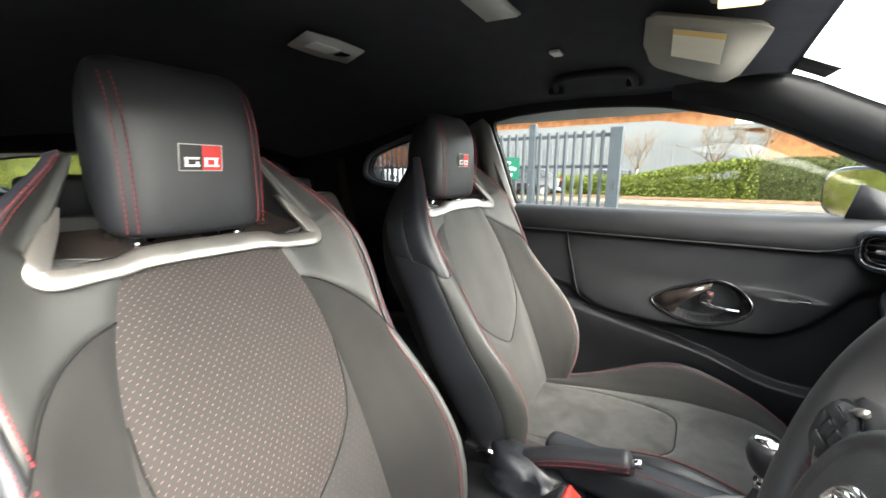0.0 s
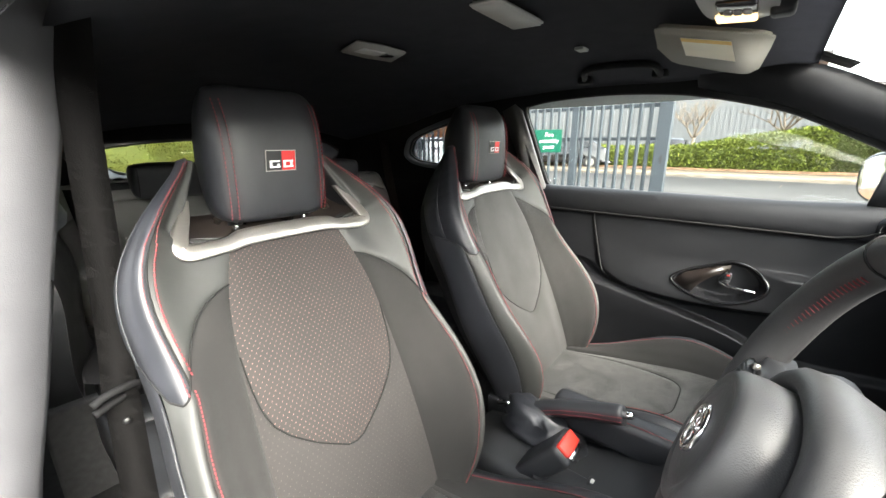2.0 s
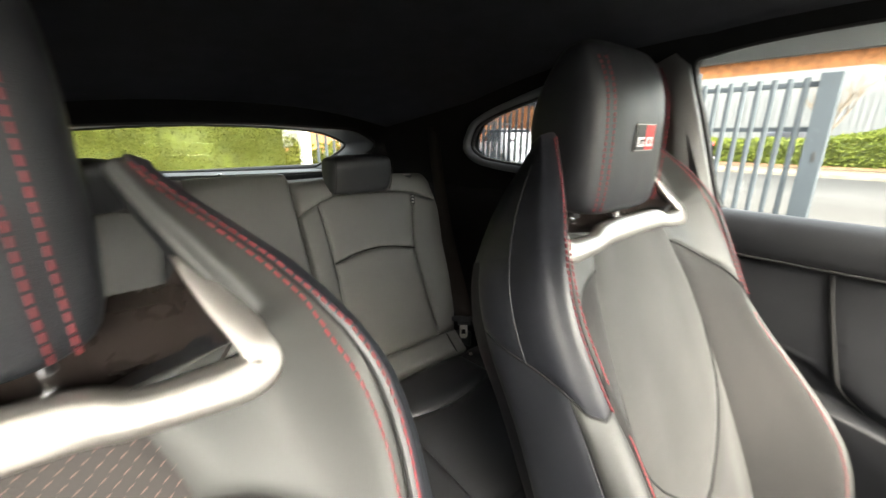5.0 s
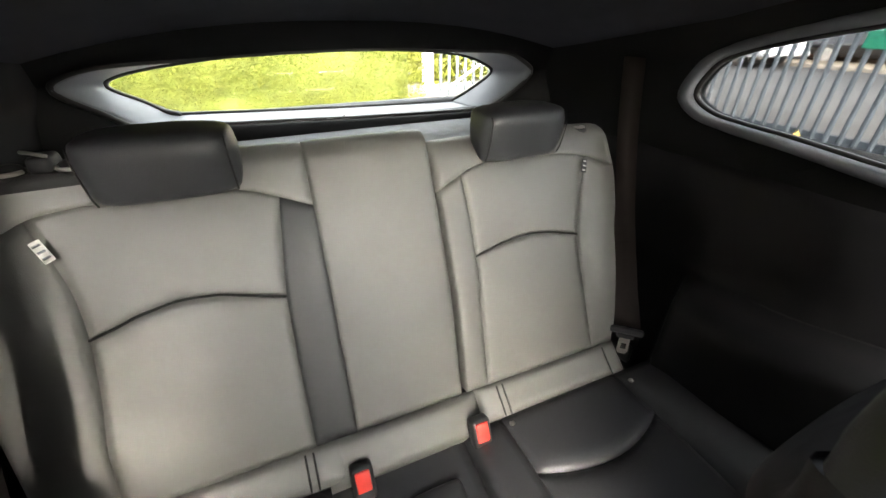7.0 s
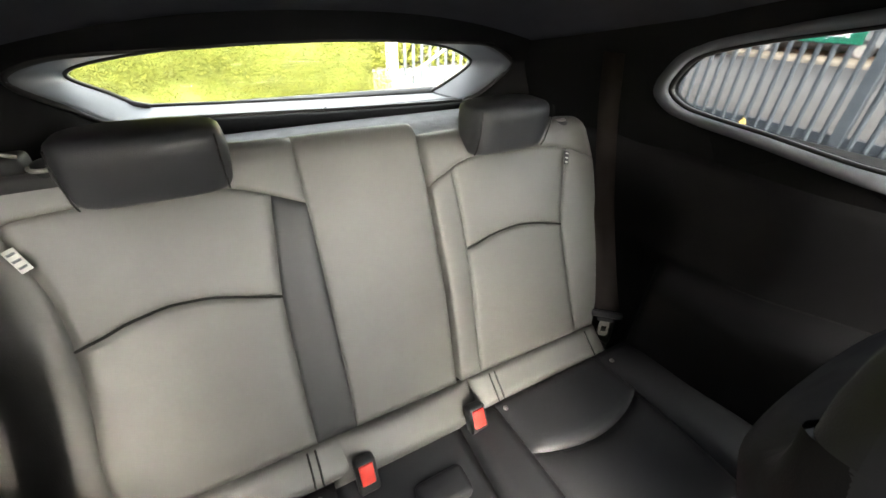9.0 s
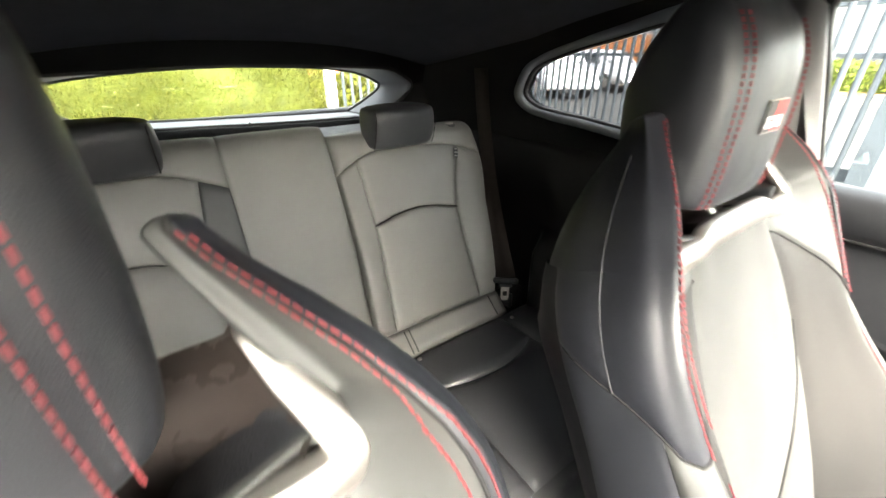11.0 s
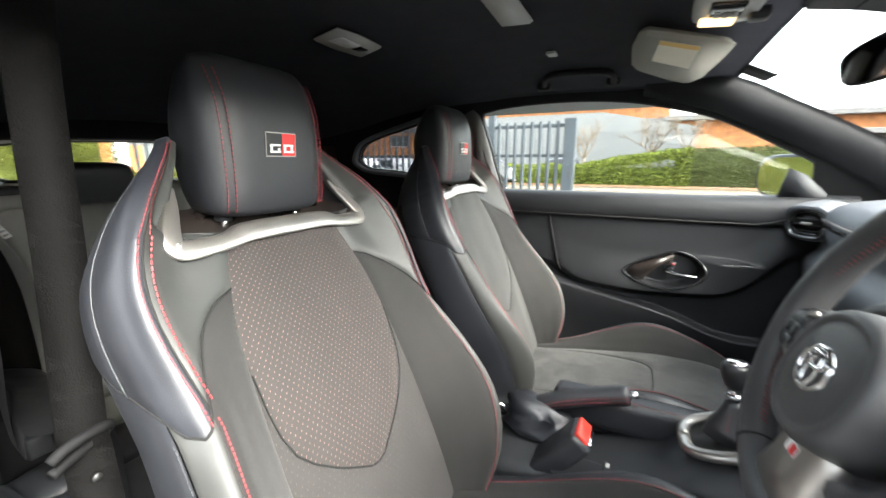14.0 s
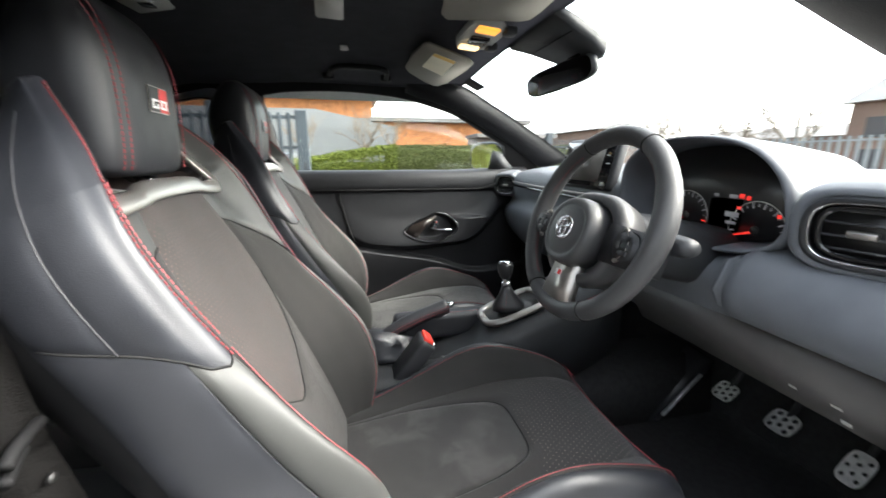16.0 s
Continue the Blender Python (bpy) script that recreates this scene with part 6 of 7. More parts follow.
for g in (1, -1):
    vz = lambda x, y: 1.356 - .045 * (abs(y) - .1) - .10 * (x - .5)
    visor = thing("sun_visor", "grey sun visor folded up with a cream label" if g > 0 else "grey driver sun visor folded up", "sun visor", "sun visors")
    vo = [(.498, .085), (.480, .10), (.462, .22), (.458, .37), (.47, .41), (.55, .52), (.60, .565), (.625, .56), (.645, .48), (.668, .26), (.675, .20), (.660, .175)]
    vo = [(.572 + (a - .572) * .9, .32 + (b - .32) * .9) for a, b in vo]
    part("visor_board", prism(vo, lambda a, b, c: Vector((a, b * g, vz(a, b * g) - c)), .016, .006), VISORM, visor)
    if g > 0:
        part("visor_label", prism([(.528, .150), (.603, .195), (.598, .375), (.515, .300)], lambda a, b, c: Vector((a, b, vz(a, b) - .0165 - c)), .0006), PAPER, visor, "cream warning label", smooth=False)
        part("label_band", prism([(.528, .150), (.603, .195), (.602, .222), (.526, .175)], lambda a, b, c: Vector((a, b, vz(a, b) - .0172 - c)), .0003), AMBERPAPER, visor, "yellow band of the label", smooth=False)
    part("visor_pivot", box(.672, .07 * g, vz(.66, .07) - .004, .03, .035, .02, .006, 2), PLASTIC_HARD, visor)
grab = thing("grab_handle", "dark folding grab handle above the passenger door", "grab handle")
part("grip", tube(spline([(.203, .556, 1.333), (.216, .515, 1.341), (.228, .482, 1.348), (.262, .464, 1.353), (.34, .460, 1.352), (.395, .463, 1.348), (.414, .482, 1.343), (.418, .515, 1.336), (.418, .552, 1.328)], 5), .0095, 8), REARTRIM, grab)
for x in (.205, .415):
    part("mount", box(x, .553, 1.334, .040, .034, .022, .006, 2), REARTRIM, grab)
mir = thing("rear_view_mirror", "black framed rear-view mirror on the windscreen", "mirror")
mm = look((.836, -.014, 1.252), (.836 - .86, -.014 - .30, 1.252 - .12)) @ pose(0, 0, 0, 0, 0, -7)
shape = el(.118, .032, 40, .55)
part("mirror_shell", loft([[mm @ Vector((a * k, b * k, z)) for a, b in shape] for z, k in ((-.002, 1.0), (.006, 1.04), (.02, .98), (.034, .80), (.042, .5))]), PLASTIC_HARD, mir)
part("mirror_glass", prism([(a * .95, b * .93) for a, b in shape], lambda a, b, c: mm @ Vector((a, b, -.0025 - c)), .001), MIRROR, mir, "mirror glass", smooth=False)
part("mirror_arm", tube([(.86, .0, 1.262), (.89, .0, 1.275), (.905, 0, 1.30)], .012, 10), PLASTIC_HARD, mir)
hs = thing("sensor_housing", "dark sensor housing at the top of the windscreen", "roof fitting")
part("housing", loft([[Vector((x, a * w - .045, z - b)) for a, b in ((-1, 0), (-.85, .022), (.85, .022), (1, 0))] for x, w, z in ((.735, .150, 1.360), (.79, .135, 1.347), (.85, .115, 1.326), (.890, .10, 1.308), (.90, .09, 1.302))]), PLASTIC, hs)
part("lens_window", box(.872, -.045, 1.293, .030, .050, .004, .002, 2, Matrix.Rotation(radians(24), 4, "Y")), GLOSS, hs, "glossy black lens window")
part("cover_seam", tube([(.79, a, 1.3235) for a in np.linspace(-.155, .065, 6)], .0012, 6), SEAM, hs)


# ---- outside ----
GROUND_Z = -.12
ASPHALT = mat("worn_asphalt", (0.10, 0.10, 0.097), 0.85, var=0.25, scale=1.2, bump=0.5, fine=60, spec=0.06)
ROADM = mat("pale_road", (0.080, 0.078, 0.076), 0.75, var=0.15, scale=.6, bump=0.4, fine=40, spec=0.06)
PAVING = mat("pavement_slabs", (0.15, 0.125, 0.095), 0.9, var=0.2, scale=1.5, bump=0.3, fine=30, spec=0.06)
KERBM = mat("kerb_stone", (0.19, 0.165, 0.135), 0.9, var=0.2, scale=3, bump=0.3, fine=40, spec=0.06)
GALV = mat("blue_grey_steel", (0.036, 0.044, 0.052), 0.6, 0.0, var=0.12, scale=4, bump=0.1, fine=90, spec=0.25)
WHITEPOST = mat("white_post", (0.7, 0.7, 0.7), 0.5, var=0.1, scale=4, bump=0.05)
BRICK = mat("orange_brick", (0.27, 0.11, 0.042), 0.9, var=0.3, scale=2.5, bump=0.4, fine=20)
BLOCK_WALLM = mat("dull_block_wall", (0.13, 0.125, 0.12), 0.9, var=0.2, scale=2, bump=0.3, fine=20)
CLAD = mat("pale_grey_cladding", (0.115, 0.122, 0.128), 0.5, var=0.06, scale=.7, bump=0.05, fine=10)
ROOFM = mat("dark_roof", (0.10, 0.10, 0.10), 0.8, var=0.2, scale=1, bump=0.2, fine=10)
# brick and roofs far off, with the haze of distance mixed into their colours
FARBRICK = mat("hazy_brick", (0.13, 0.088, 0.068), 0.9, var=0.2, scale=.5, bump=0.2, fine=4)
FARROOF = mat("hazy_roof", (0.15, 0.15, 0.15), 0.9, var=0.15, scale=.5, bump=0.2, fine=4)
PANEDARK = mat("dark_pane", (0.05, 0.055, 0.06), 0.1, var=0.1, bump=0)
SIGNGREEN = mat("sign_green", (0.0, 0.085, 0.05), 0.4, var=0.05, bump=0)
BARK = mat("grey_bark", (0.13, 0.105, 0.08), 0.95, var=0.3, scale=12, bump=0.6, fine=60)
SOIL = mat("leaf_litter", (0.14, 0.08, 0.045), 1.0, var=0.5, scale=8, bump=0.8, fine=40)


def leaf_mat(name, c1, c2):
    m = mat(name, c1, 0.85, bump=0, spec=0.15)
    nt = m.node_tree
    b = nt.nodes["Principled BSDF"]
    geo = nt.nodes.new("ShaderNodeNewGeometry")
    ramp = nt.nodes.new("ShaderNodeValToRGB")
    ramp.color_ramp.elements[0].color, ramp.color_ramp.elements[1].color = (*c1, 1), (*c2, 1)
    nt.links.new(geo.outputs["Random Per Island"], ramp.inputs[0])
    nt.links.new(ramp.outputs[0], b.inputs["Base Color"])
    b.inputs["Subsurface Weight"].default_value = 0.0
    return m


CONIFER = leaf_mat("conifer_foliage", (0.045, 0.050, 0.007), (0.058, 0.063, 0.0085))
LAUREL = leaf_mat("laurel_leaves", (0.050, 0.070, 0.010), (0.110, 0.130, 0.022))
DARKHEDGE = leaf_mat("clipped_hedge", (0.030, 0.038, 0.012), (0.062, 0.070, 0.024))

struct(part("ground", box(0, 0, GROUND_Z - .05, 600, 600, .1, 0), ASPHALT), "worn grey asphalt yard", "ground")
# out of view, added to block low light through the driver's doorway
struct(part("yard_wall", box(0, -3.4, GROUND_Z + 1.15, 40, .25, 2.3, .02), BLOCK_WALLM), "plain unseen wall added to cut low light on the driver side", "wall")
struct(part("road", box(10, 11.2, GROUND_Z + .004, 120, 9.0, .01, 0), ROADM), "pale worn road beyond the car", "road")
struct(part("kerb", box(10, 16.0, GROUND_Z + .05, 120, .16, .15, .02, 2), KERBM), "stone kerb along the road", "kerb")
struct(part("pavement", box(10, 17.2, GROUND_Z + .05, 120, 2.3, .12, .0), PAVING), "buff pavement behind the kerb", "pavement")
struct(part("planting_bed", box(-5.2, -2.0, GROUND_Z + .21, 1.7, 8.2, .44, .05, 2), SOIL), "brown leaf litter bed under the tall hedge", "ground")
struct(part("bank", box(10, 24, GROUND_Z + .08, 120, 11.4, .2, .0), SOIL), "brown leaf litter bank", "ground")


def foliage(name, label, inside, n, size, material, box_, seed, flat=.5):
    """Leaves strewn through a volume's outer skin."""
    rnd = random.Random(seed)
    V, F = [], []
    x0, x1, y0, y1, z0, z1 = box_
    while len(F) < n:
        p = Vector((rnd.uniform(x0, x1), rnd.uniform(y0, y1), rnd.uniform(z0, z1)))
        if not inside(p):
            continue
        a = Vector((rnd.gauss(0, 1), rnd.gauss(0, 1), rnd.gauss(0, 1))).normalized()
        b = a.cross(Vector((rnd.gauss(0, 1), rnd.gauss(0, 1), rnd.gauss(0, 1)))).normalized()
        s = size * rnd.uniform(.6, 1.4)
        k = len(V)
        V += [p - a * s, p + b * s * flat, p + a * s, p - b * s * flat]
        F.append((k, k + 1, k + 2, k + 3))
    me = bpy.data.meshes.new(name)
    me.from_pydata(V, [], F)
    me.materials.append(material)
    ob = new(name, me)
    return tagged(ob, label, "hedge", kind="stuff")


def wob(p, s, a):
    return a * noise.noise(Vector(p) * s)


# tall bright conifer hedge behind the car
def hedge_back(p):
    d = -4.55 + wob((p.x * 0, p.y, p.z), 1.6, .18) + wob((3, p.y, p.z), 5, .07)
    e = 1.56 + wob((p.x, 7, p.z), 2.5, .15)
    return d - .16 < p.x < d and p.y < e


foliage("rear_hedge", "tall dense yellow-green conifer hedge", hedge_back, 190000, .0105, CONIFER, (-5.1, -4.2, -5.0, 1.9, .25, 2.3), 3, .45)
# plain block behind the leaves, coloured as the shade between them
core = thing("hedge_core", "plain block coloured as the shaded inside of the tall hedge", "hedge", kind="stuff")
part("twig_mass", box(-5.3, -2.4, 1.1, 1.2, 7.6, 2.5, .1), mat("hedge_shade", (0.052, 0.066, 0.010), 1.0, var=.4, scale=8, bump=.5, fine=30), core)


foliage("shrub_row", "yellow-green shrubs behind the rear fence", lambda p: p.z < .75 + wob(p, 1.5, .35), 9000, .07, CONIFER, (-10.5, -9.2, 1.0, 9.0, -.1, 1.2), 9, .5)


# sloping hedges across the road
laurel_top = lambda x: GROUND_Z + 1.08 + .155 * max(0.0, x + 2.6)
foliage("laurel_hedge", "bright green loose laurel hedge on the bank", lambda p: p.z < laurel_top(p.x) + wob(p, 1.3, .16) and (p.y < 18.8 or p.z > laurel_top(p.x) - .40), 20000, .055, LAUREL, (-9, 2.3, 18.4, 20.6, .0, 2.2), 5, .5)
foliage("clipped_hedge", "dark green clipped hedge on the bank", lambda p: p.z < GROUND_Z + 1.76 + .01 * (p.x - 2) + wob(p, 1.0, .10) and (p.y < 18.95 or p.z > GROUND_Z + 1.45), 26000, .046, DARKHEDGE, (1.6, 13, 18.6, 21.5, .0, 2.2), 6, .5)
# blocks filling the roadside hedges, with the inner shade as their colour
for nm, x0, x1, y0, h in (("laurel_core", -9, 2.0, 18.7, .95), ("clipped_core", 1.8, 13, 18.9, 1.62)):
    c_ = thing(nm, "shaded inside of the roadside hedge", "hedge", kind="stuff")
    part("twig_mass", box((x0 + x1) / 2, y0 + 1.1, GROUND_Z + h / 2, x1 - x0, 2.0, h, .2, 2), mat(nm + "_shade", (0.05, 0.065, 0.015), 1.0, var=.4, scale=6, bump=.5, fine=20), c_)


# bark for far trees, haze put into its colour
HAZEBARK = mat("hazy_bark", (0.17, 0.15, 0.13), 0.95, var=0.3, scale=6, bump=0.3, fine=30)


def make_tree(at, h, seed, label, bark=BARK):
    ob = thing("bare_tree", label, "tree", "bare trees")
    rnd = random.Random(seed)
    bm = bmesh.new()
    twig = bmesh.new()

    def limb(p, d, ln, r, depth):
        q = [p]
        dd = d.copy()
        for k in range(4):
            dd = (dd + Vector((rnd.gauss(0, .12), rnd.gauss(0, .12), rnd.gauss(.04, .08)))).normalized()
            q.append(q[-1] + dd * ln / 4)
        tube(q, [r * (1 - .13 * k) for k in range(5)], 6 if depth > 1 else 4, bm=bm if depth > 2 else twig)
        if depth == 0:
            return
        for k in range(rnd.choice((2, 3, 3))):
            nd = (dd + Vector((rnd.gauss(0, .55), rnd.gauss(0, .55), rnd.gauss(.12, .3)))).normalized()
            limb(q[rnd.choice((2, 3, 4))], nd, ln * rnd.uniform(.6, .8), r * .55, depth - 1)

    base = Vector((0, 0, 0))
    top = Vector((rnd.gauss(0, .1), rnd.gauss(0, .1), h * .28))
    tube([base, base.lerp(top, .5) + Vector((.03, 0, 0)), top], [h * .028, h * .021, h * .018], 10, bm=bm)
    for k in range(5):
        a = k * 1.257 + rnd.uniform(-.3, .3)
        limb(top - Vector((0, 0, h * .04 * rnd.random())), Vector((math.cos(a) * .8, math.sin(a) * .8, .9)).normalized(), h * .26, h * .015, 4)
    part("trunk", bm, bark, ob)
    part("twigs", twig, bark, ob)
    ob.location = at
    return ob


make_tree((-2.3, 20.0, GROUND_Z + .5), 3.3, 1, "small bare spreading tree behind the laurel hedge")
make_tree((.6, 20.1, GROUND_Z + .7), 3.3, 2, "bare spreading tree behind the clipped hedge")
make_tree((2.3, 21.6, GROUND_Z + .8), 3.4, 4, "bare slender tree behind the clipped hedge")


# palisade gate beside the car
gate = thing("palisade_gate", "open blue-grey steel palisade gate", "gate")
GY = 5.1


def bar_at(parent, x, y, z0, z1, w=.052, along="x"):
    n = .016
    if along == "x":
        pts = [(x - w / 2, y), (x - w / 5, y - n), (x + w / 5, y - n), (x + w / 2, y), (x + w / 5, y - n + .005), (x - w / 5, y - n + .005)]
    else:
        pts = [(x, y - w / 2), (x + n, y - w / 5), (x + n, y + w / 5), (x, y + w / 2), (x + n - .005, y + w / 5), (x + n - .005, y - w / 5)]
    part("bar", prism(pts, lambda a, b, c: Vector((a, b, z0 + c)), z1 - z0), GALV, parent, smooth=False)


part("gate_post", box(-.445, GY, .80, .16, .12, 1.78, .006, 1), GALV, gate, "wide end post with lock plate", smooth=False)
part("lock_hole", box(-.43, GY - .062, .92, .03, .006, .10, .002, 1), BLACKP, gate, smooth=False)
part("gate_stile", box(-1.62, GY + .02, .82, .10, .10, 1.95, .006, 1), GALV, gate, smooth=False)
for z, h in ((1.60, .05), (1.18, .045), (.13, .13)):
    part("rail", box(-3.3, GY + .03, z, 5.7, .045, h, .004, 1), GALV, gate, smooth=False)
x = -.62
while x > -6.1:
    if abs(x + 1.62) > .07:
        bar_at(gate, x, GY - .01, .0, 1.66)
    x -= .125
part("warning_mark", prism([(-2.55, .10), (-2.43, .10), (-2.49, .19)], lambda a, b, c: Vector((a, GY - .034 - c, b)), .002), AMBERPAPER, gate, "small yellow warning triangle", smooth=False)
sign = thing("assembly_sign", "green fire assembly point sign fixed to the gate", "sign")
part("sign_board", box(-2.05, GY - .035, 1.155, .50, .006, .335, .004, 1), SIGNGREEN, sign, smooth=False)
SX = -2.05
for txt, dz in (("Fire", .09), ("assembly", .0), ("point", -.09)):
    cu = bpy.data.curves.new("lettering", "FONT")
    cu.body, cu.size, cu.align_x, cu.extrude = txt, .088, "CENTER", .001
    t_ = new("lettering", cu)
    t_.matrix_basis = Matrix.Translation((SX + .05, GY - .0405, 1.155 + dz - .025)) @ Matrix.Rotation(radians(90), 4, "X")
    t_.parent = sign
    cu.materials.append(WHITE)
for a in range(4):
    t = radians(45 + 90 * a)
    part("arrow", box(SX - .185 + .03 * math.cos(t), GY - .0405, 1.165 + .03 * math.sin(t), .03, .002, .012, 0, 1, Matrix.Rotation(-t, 4, "Y")), WHITE, sign, smooth=False)

# fence and post seen behind, beyond the tall hedge
REARSTEEL = mat("pale_galvanised_steel", (0.10, 0.105, 0.11), 0.6, var=0.12, scale=4, bump=0.1, fine=90)
rf = thing("rear_fence", "grey steel palisade fence beyond the hedge", "fence")
part("fence_post", box(-5.9, 2.08, .70, .12, .14, 1.75, .004, 1), WHITEPOST, rf, "white gate post", smooth=False)
for z in (.05, 1.35):
    part("rail", box(-6.1, 4.6, z, .05, 4.9, .05, .004, 1), REARSTEEL, rf, smooth=False)
for k in range(34):
    bar_at(rf, -6.05, 2.35 + .14 * k, -.05, 1.55, along="y")
part("brace", tube([(-6.0, 2.3, .2), (-6.0, 4.2, 1.3)], .025, 6), REARSTEEL, rf, smooth=False)


# buildings across the road
def window_on(parent, x, y, z, w, h):
    wd = part("window", box(x, y, z, w, .10, h, .01, 1), PANEDARK, parent, smooth=False)
    part("frame", box(x, y - .05, z - h / 2 - .04, w + .1, .06, .07, .01, 1), WHITEPOST, wd, smooth=False)


shed = thing("clad_building", "pale grey metal-clad industrial shed", "building")
part("wall", prism([(-16, GROUND_Z), (3.5, GROUND_Z), (3.5, 3.4), (-2.5, 4.6), (-16, 4.6)], lambda a, b, c: Vector((a, 31 + c, b)), 8), CLAD, shed, smooth=False)
for k in range(65):
    part("rib", box(-15.9 + .3 * k, 30.98, 1.6, .05, .05, 3.4, 0), CLAD, shed, smooth=False)
works = thing("brick_building", "long orange brick building with a flat dark roof", "building")
part("wall", box(-16, 40, 3.0, 36, 6, 6.4, 0), BRICK, works, smooth=False)
part("roof", box(-16, 39.6, 6.45, 37, 7.4, .5, 0), ROOFM, works, smooth=False)
part("band", box(-16, 36.96, 4.4, 36, .1, .35, 0), CLAD, works, smooth=False)
part("low_wing", box(9.5, 40, 2.1, 15, 6, 4.4, 0), BRICK, works, "lower brick wing", smooth=False)
part("low_roof", box(9.5, 39.6, 4.45, 15.6, 7.0, .35, 0), ROOFM, works, smooth=False)
for k in range(7):
    window_on(works, -24 + 3.4 * k, 36.98, 3.3, 2.2, 1.1)
shelter = thing("dark_shelter", "low dark timber shelter behind the hedge", "building")
part("roof", box(11.5, 27, 2.55, 6, 3, .25, .02), ROOFM, shelter, smooth=False)
part("wall", box(11.5, 27.4, 1.1, 5.6, 2.4, 2.6, .02), ROOFM, shelter, smooth=False)

# beyond the windscreen
# fence steel lightened in colour for haze and the bright sky behind it
PALESTEEL = mat("hazy_backlit_steel", (0.17, 0.19, 0.195), 0.7, var=0.1, scale=2, bump=0)
def bar_pale(parent, x, y, z0, z1, w=.1, along="y"):
    part("bar", box(x, y, (z0 + z1) / 2, .02, w, z1 - z0, 0), PALESTEEL, parent, smooth=False)


ff = thing("front_fence", "grey-blue palisade fence ahead of the car", "fence")
for z in (.25, 1.62):
    part("rail", box(16, 3, z, .06, 40, .06, 0), PALESTEEL, ff, smooth=False)
for k in range(150):
    bar_pale(ff, 16.0, -17 + .27 * k, -.1, 1.76, .10, along="y")
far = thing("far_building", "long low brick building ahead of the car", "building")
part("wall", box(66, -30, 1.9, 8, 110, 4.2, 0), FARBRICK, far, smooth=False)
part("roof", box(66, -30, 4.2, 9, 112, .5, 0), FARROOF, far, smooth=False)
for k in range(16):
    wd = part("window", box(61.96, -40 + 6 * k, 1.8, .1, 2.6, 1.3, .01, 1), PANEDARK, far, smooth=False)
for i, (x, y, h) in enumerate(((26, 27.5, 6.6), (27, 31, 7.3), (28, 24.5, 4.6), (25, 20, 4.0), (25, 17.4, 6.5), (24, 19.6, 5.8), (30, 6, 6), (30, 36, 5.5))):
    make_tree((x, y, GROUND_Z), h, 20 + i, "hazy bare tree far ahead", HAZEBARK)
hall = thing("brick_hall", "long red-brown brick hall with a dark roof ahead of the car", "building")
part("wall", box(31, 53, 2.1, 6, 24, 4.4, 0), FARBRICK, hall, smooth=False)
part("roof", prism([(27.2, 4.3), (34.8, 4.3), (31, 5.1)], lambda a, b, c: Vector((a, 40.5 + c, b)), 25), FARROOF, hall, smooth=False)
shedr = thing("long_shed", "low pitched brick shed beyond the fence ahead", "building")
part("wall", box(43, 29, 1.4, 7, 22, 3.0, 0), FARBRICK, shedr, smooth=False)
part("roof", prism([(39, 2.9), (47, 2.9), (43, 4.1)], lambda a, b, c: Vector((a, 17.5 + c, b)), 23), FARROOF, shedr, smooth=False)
unit = thing("brick_unit", "orange and grey industrial unit behind the rear fence", "building")
part("wall", box(-30, 15, 1.9, 6, 30, 4.0, 0), BRICK, unit, smooth=False)
part("roof", box(-30, 15, 4.0, 6.6, 31, .3, 0), ROOFM, unit, smooth=False)
for k in range(5):
    part("cladding", box(-26.96, 3 + 5.6 * k, 2.0, .1, 2.8, 3.4, 0), CLAD, unit, "grey clad bay", smooth=False)
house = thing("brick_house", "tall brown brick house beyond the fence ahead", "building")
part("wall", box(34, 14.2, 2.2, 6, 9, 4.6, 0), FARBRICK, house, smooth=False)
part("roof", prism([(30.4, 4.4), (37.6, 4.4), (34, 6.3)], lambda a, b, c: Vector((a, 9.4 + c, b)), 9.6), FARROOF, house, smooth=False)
for y in (11.2, 14.2, 17.2):
    for z in (1.0, 2.9):
        part("window", box(30.97, y, z, .1, 1.1, 1.2, .01, 1), PANEDARK, house, smooth=False)
gp = thing("gate_post", "tall blue-grey gate post across the road", "gate")
part("post", box(8.3, 14.6, .95, .24, .24, 2.2, .01, 1), GALV, gp, smooth=False)
for k in range(12):
    bar_at(gp, 8.6 + .16 * k, 14.6, .0, 1.8)
part("rail", box(9.5, 14.63, 1.5, 2.2, .05, .06, 0), GALV, gp, smooth=False)


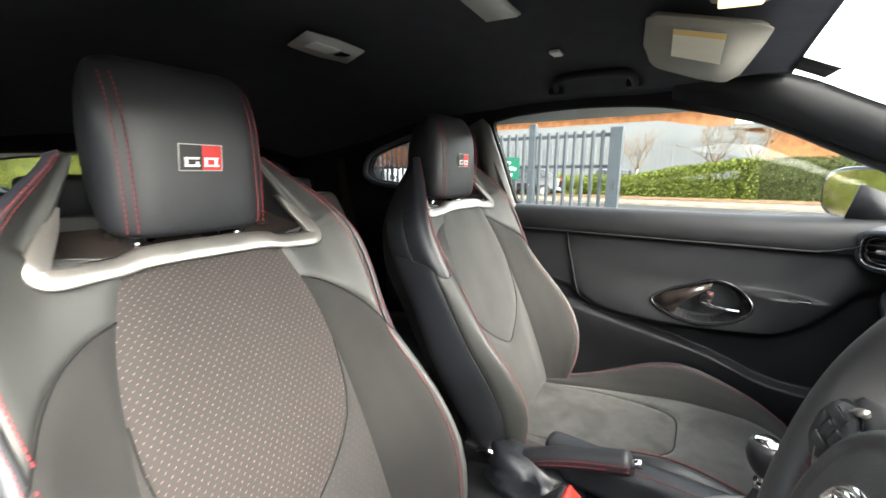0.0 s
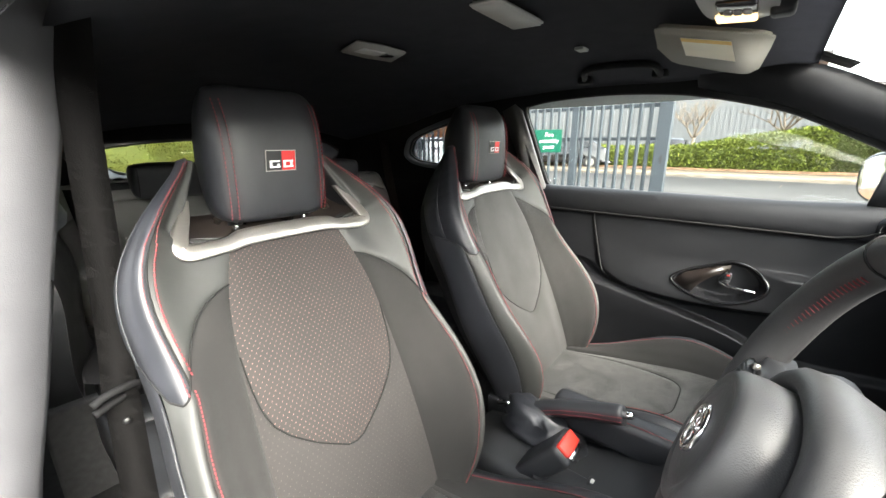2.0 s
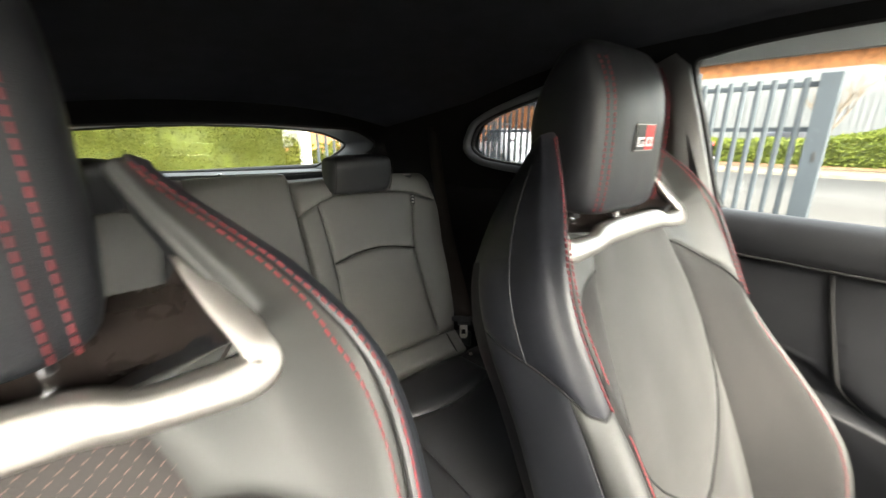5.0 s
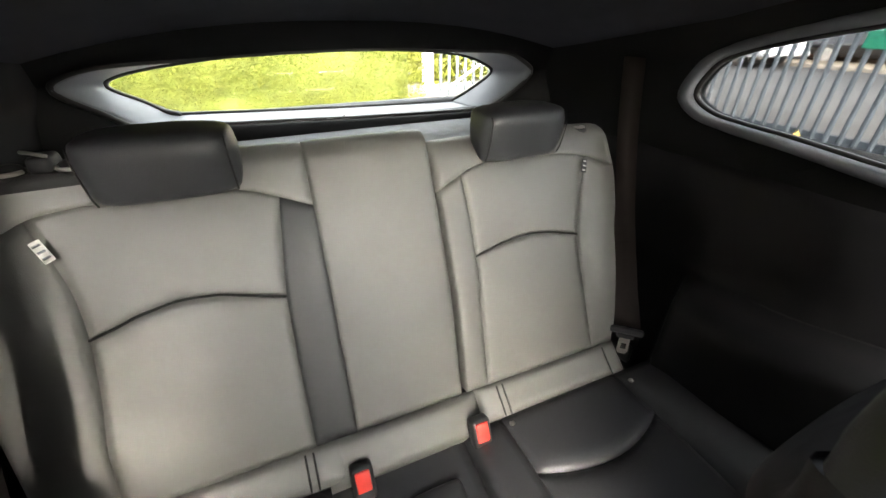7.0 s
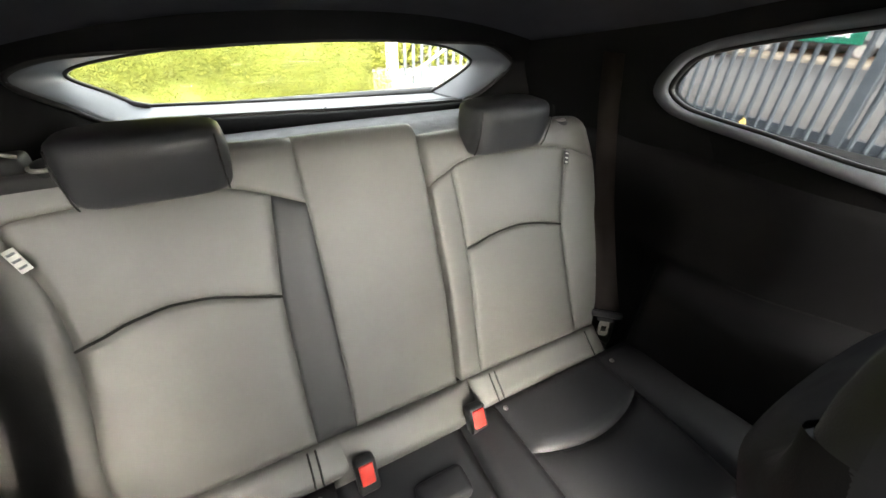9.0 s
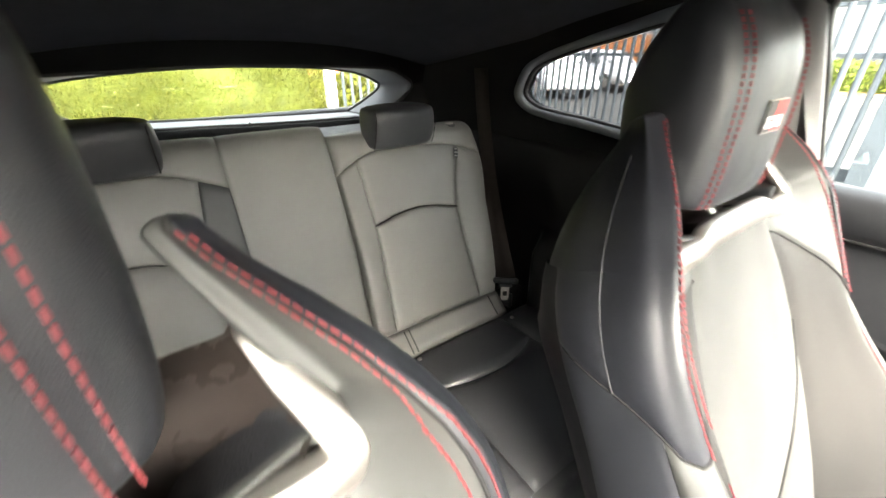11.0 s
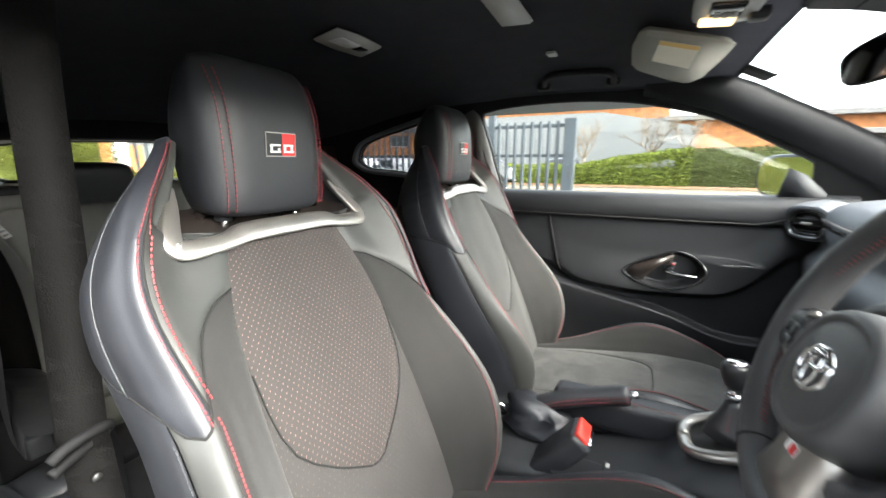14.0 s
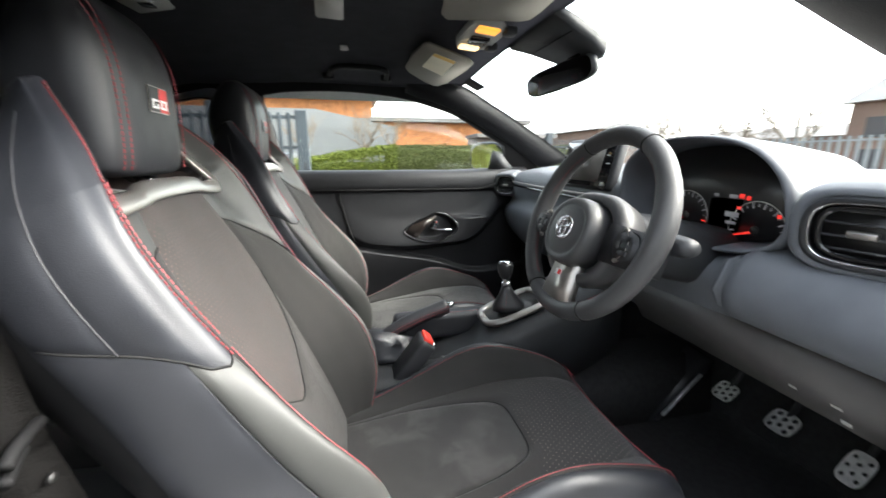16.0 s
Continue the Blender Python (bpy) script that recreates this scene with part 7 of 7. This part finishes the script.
def make_car(at, heading, paint, label):
    ob = thing("parked_car", label, "car", "parked cars")
    side = [(-2.05, .30), (-2.1, .62), (-1.95, .88), (-1.25, .95), (-.75, 1.36), (.55, 1.42), (1.25, 1.30), (1.75, .98), (2.0, .90), (2.05, .45), (1.95, .28)]
    sp = [(float(a), float(b)) for a, b in spline(side, 4, True)]
    rings = []
    for y, k in ((-.86, .93), (-.80, 1.0), (0, 1.02), (.80, 1.0), (.86, .93)):
        rings.append([Vector((a * k, y * (1 - .16 * max(0, b - .9) / .5), .3 + (b - .3) * k)) for a, b in sp])
    part("body", loft(rings), paint, ob)
    for y in (-1, 1):
        part("side_glass", prism([(-1.05, .97), (-.68, 1.28), (.55, 1.34), (1.05, 1.25), (1.35, .98)], lambda a, b, c, y=y: Vector((a, y * (.872 - .27 * (b - .95)) + y * .0, b)), 0.001), PANEDARK, ob, smooth=False)
        for x in (-1.3, 1.28):
            wl = part("wheel", tube([(x, y * .88, .31), (x, y * .70, .31)], .31, 24), BLACKP, ob, "black tyre", smooth=False)
            part("hub", tube([(x, y * .89, .31), (x, y * .86, .31)], .19, 18), SATIN, wl, smooth=False)
    part("front_glass", prism([(-.7, -.62), (.7, -.62), (.6, .0), (-.6, .0)], lambda a, b, c: Vector((-.80 + b * .72 + .02, a, 1.36 + b * .62)), .002), PANEDARK, ob, smooth=False)
    for y in (-.65, .65):
        part("tail_lamp", box(2.0, y, .86, .08, .28, .14, .02, 2), BADGE_RED, ob)
    ob.matrix_basis = pose(*at, 0, 0, heading)
    return ob


SILVER = mat("silver_paint", (0.55, 0.56, 0.58), 0.25, .5, var=.03, bump=0)
make_car((-10.4, 15.2, GROUND_Z), 170, SILVER, "silver hatchback parked beyond the gate")
make_car((-9.8, 11.6, GROUND_Z), 150, PAINT, "white car parked beyond the gate")
make_car((-7.4, 18.6, GROUND_Z), 15, GLOSS, "dark car parked beyond the gate")
make_car((-3.5, 22.0, GROUND_Z), 95, GLOSS, "dark car parked across the road")
dm = thing("door_mirror", "black passenger door mirror outside the window", "mirror")
dmm = look((.985, 1.0, 1.040), (.185, .40, 1.02))
sh = el(.112, .076, 36, .65)
part("mirror_shell", loft([[dmm @ Vector((a * k, b * k, z)) for a, b in sh] for z, k in ((-.004, 1.0), (.004, 1.06), (.03, 1.03), (.06, .85), (.08, .5))]), GLOSS, dm)
part("mirror_glass", prism([(a * .93, b * .92) for a, b in sh], lambda a, b, c: dmm @ Vector((a, b, -.005 - c)), .001), MIRROR, dm, "mirror glass", smooth=False)
part("mirror_foot", tube([(1.02, .96, .985), (1.04, .82, .965)], .025, 10), PLASTIC_HARD, dm)
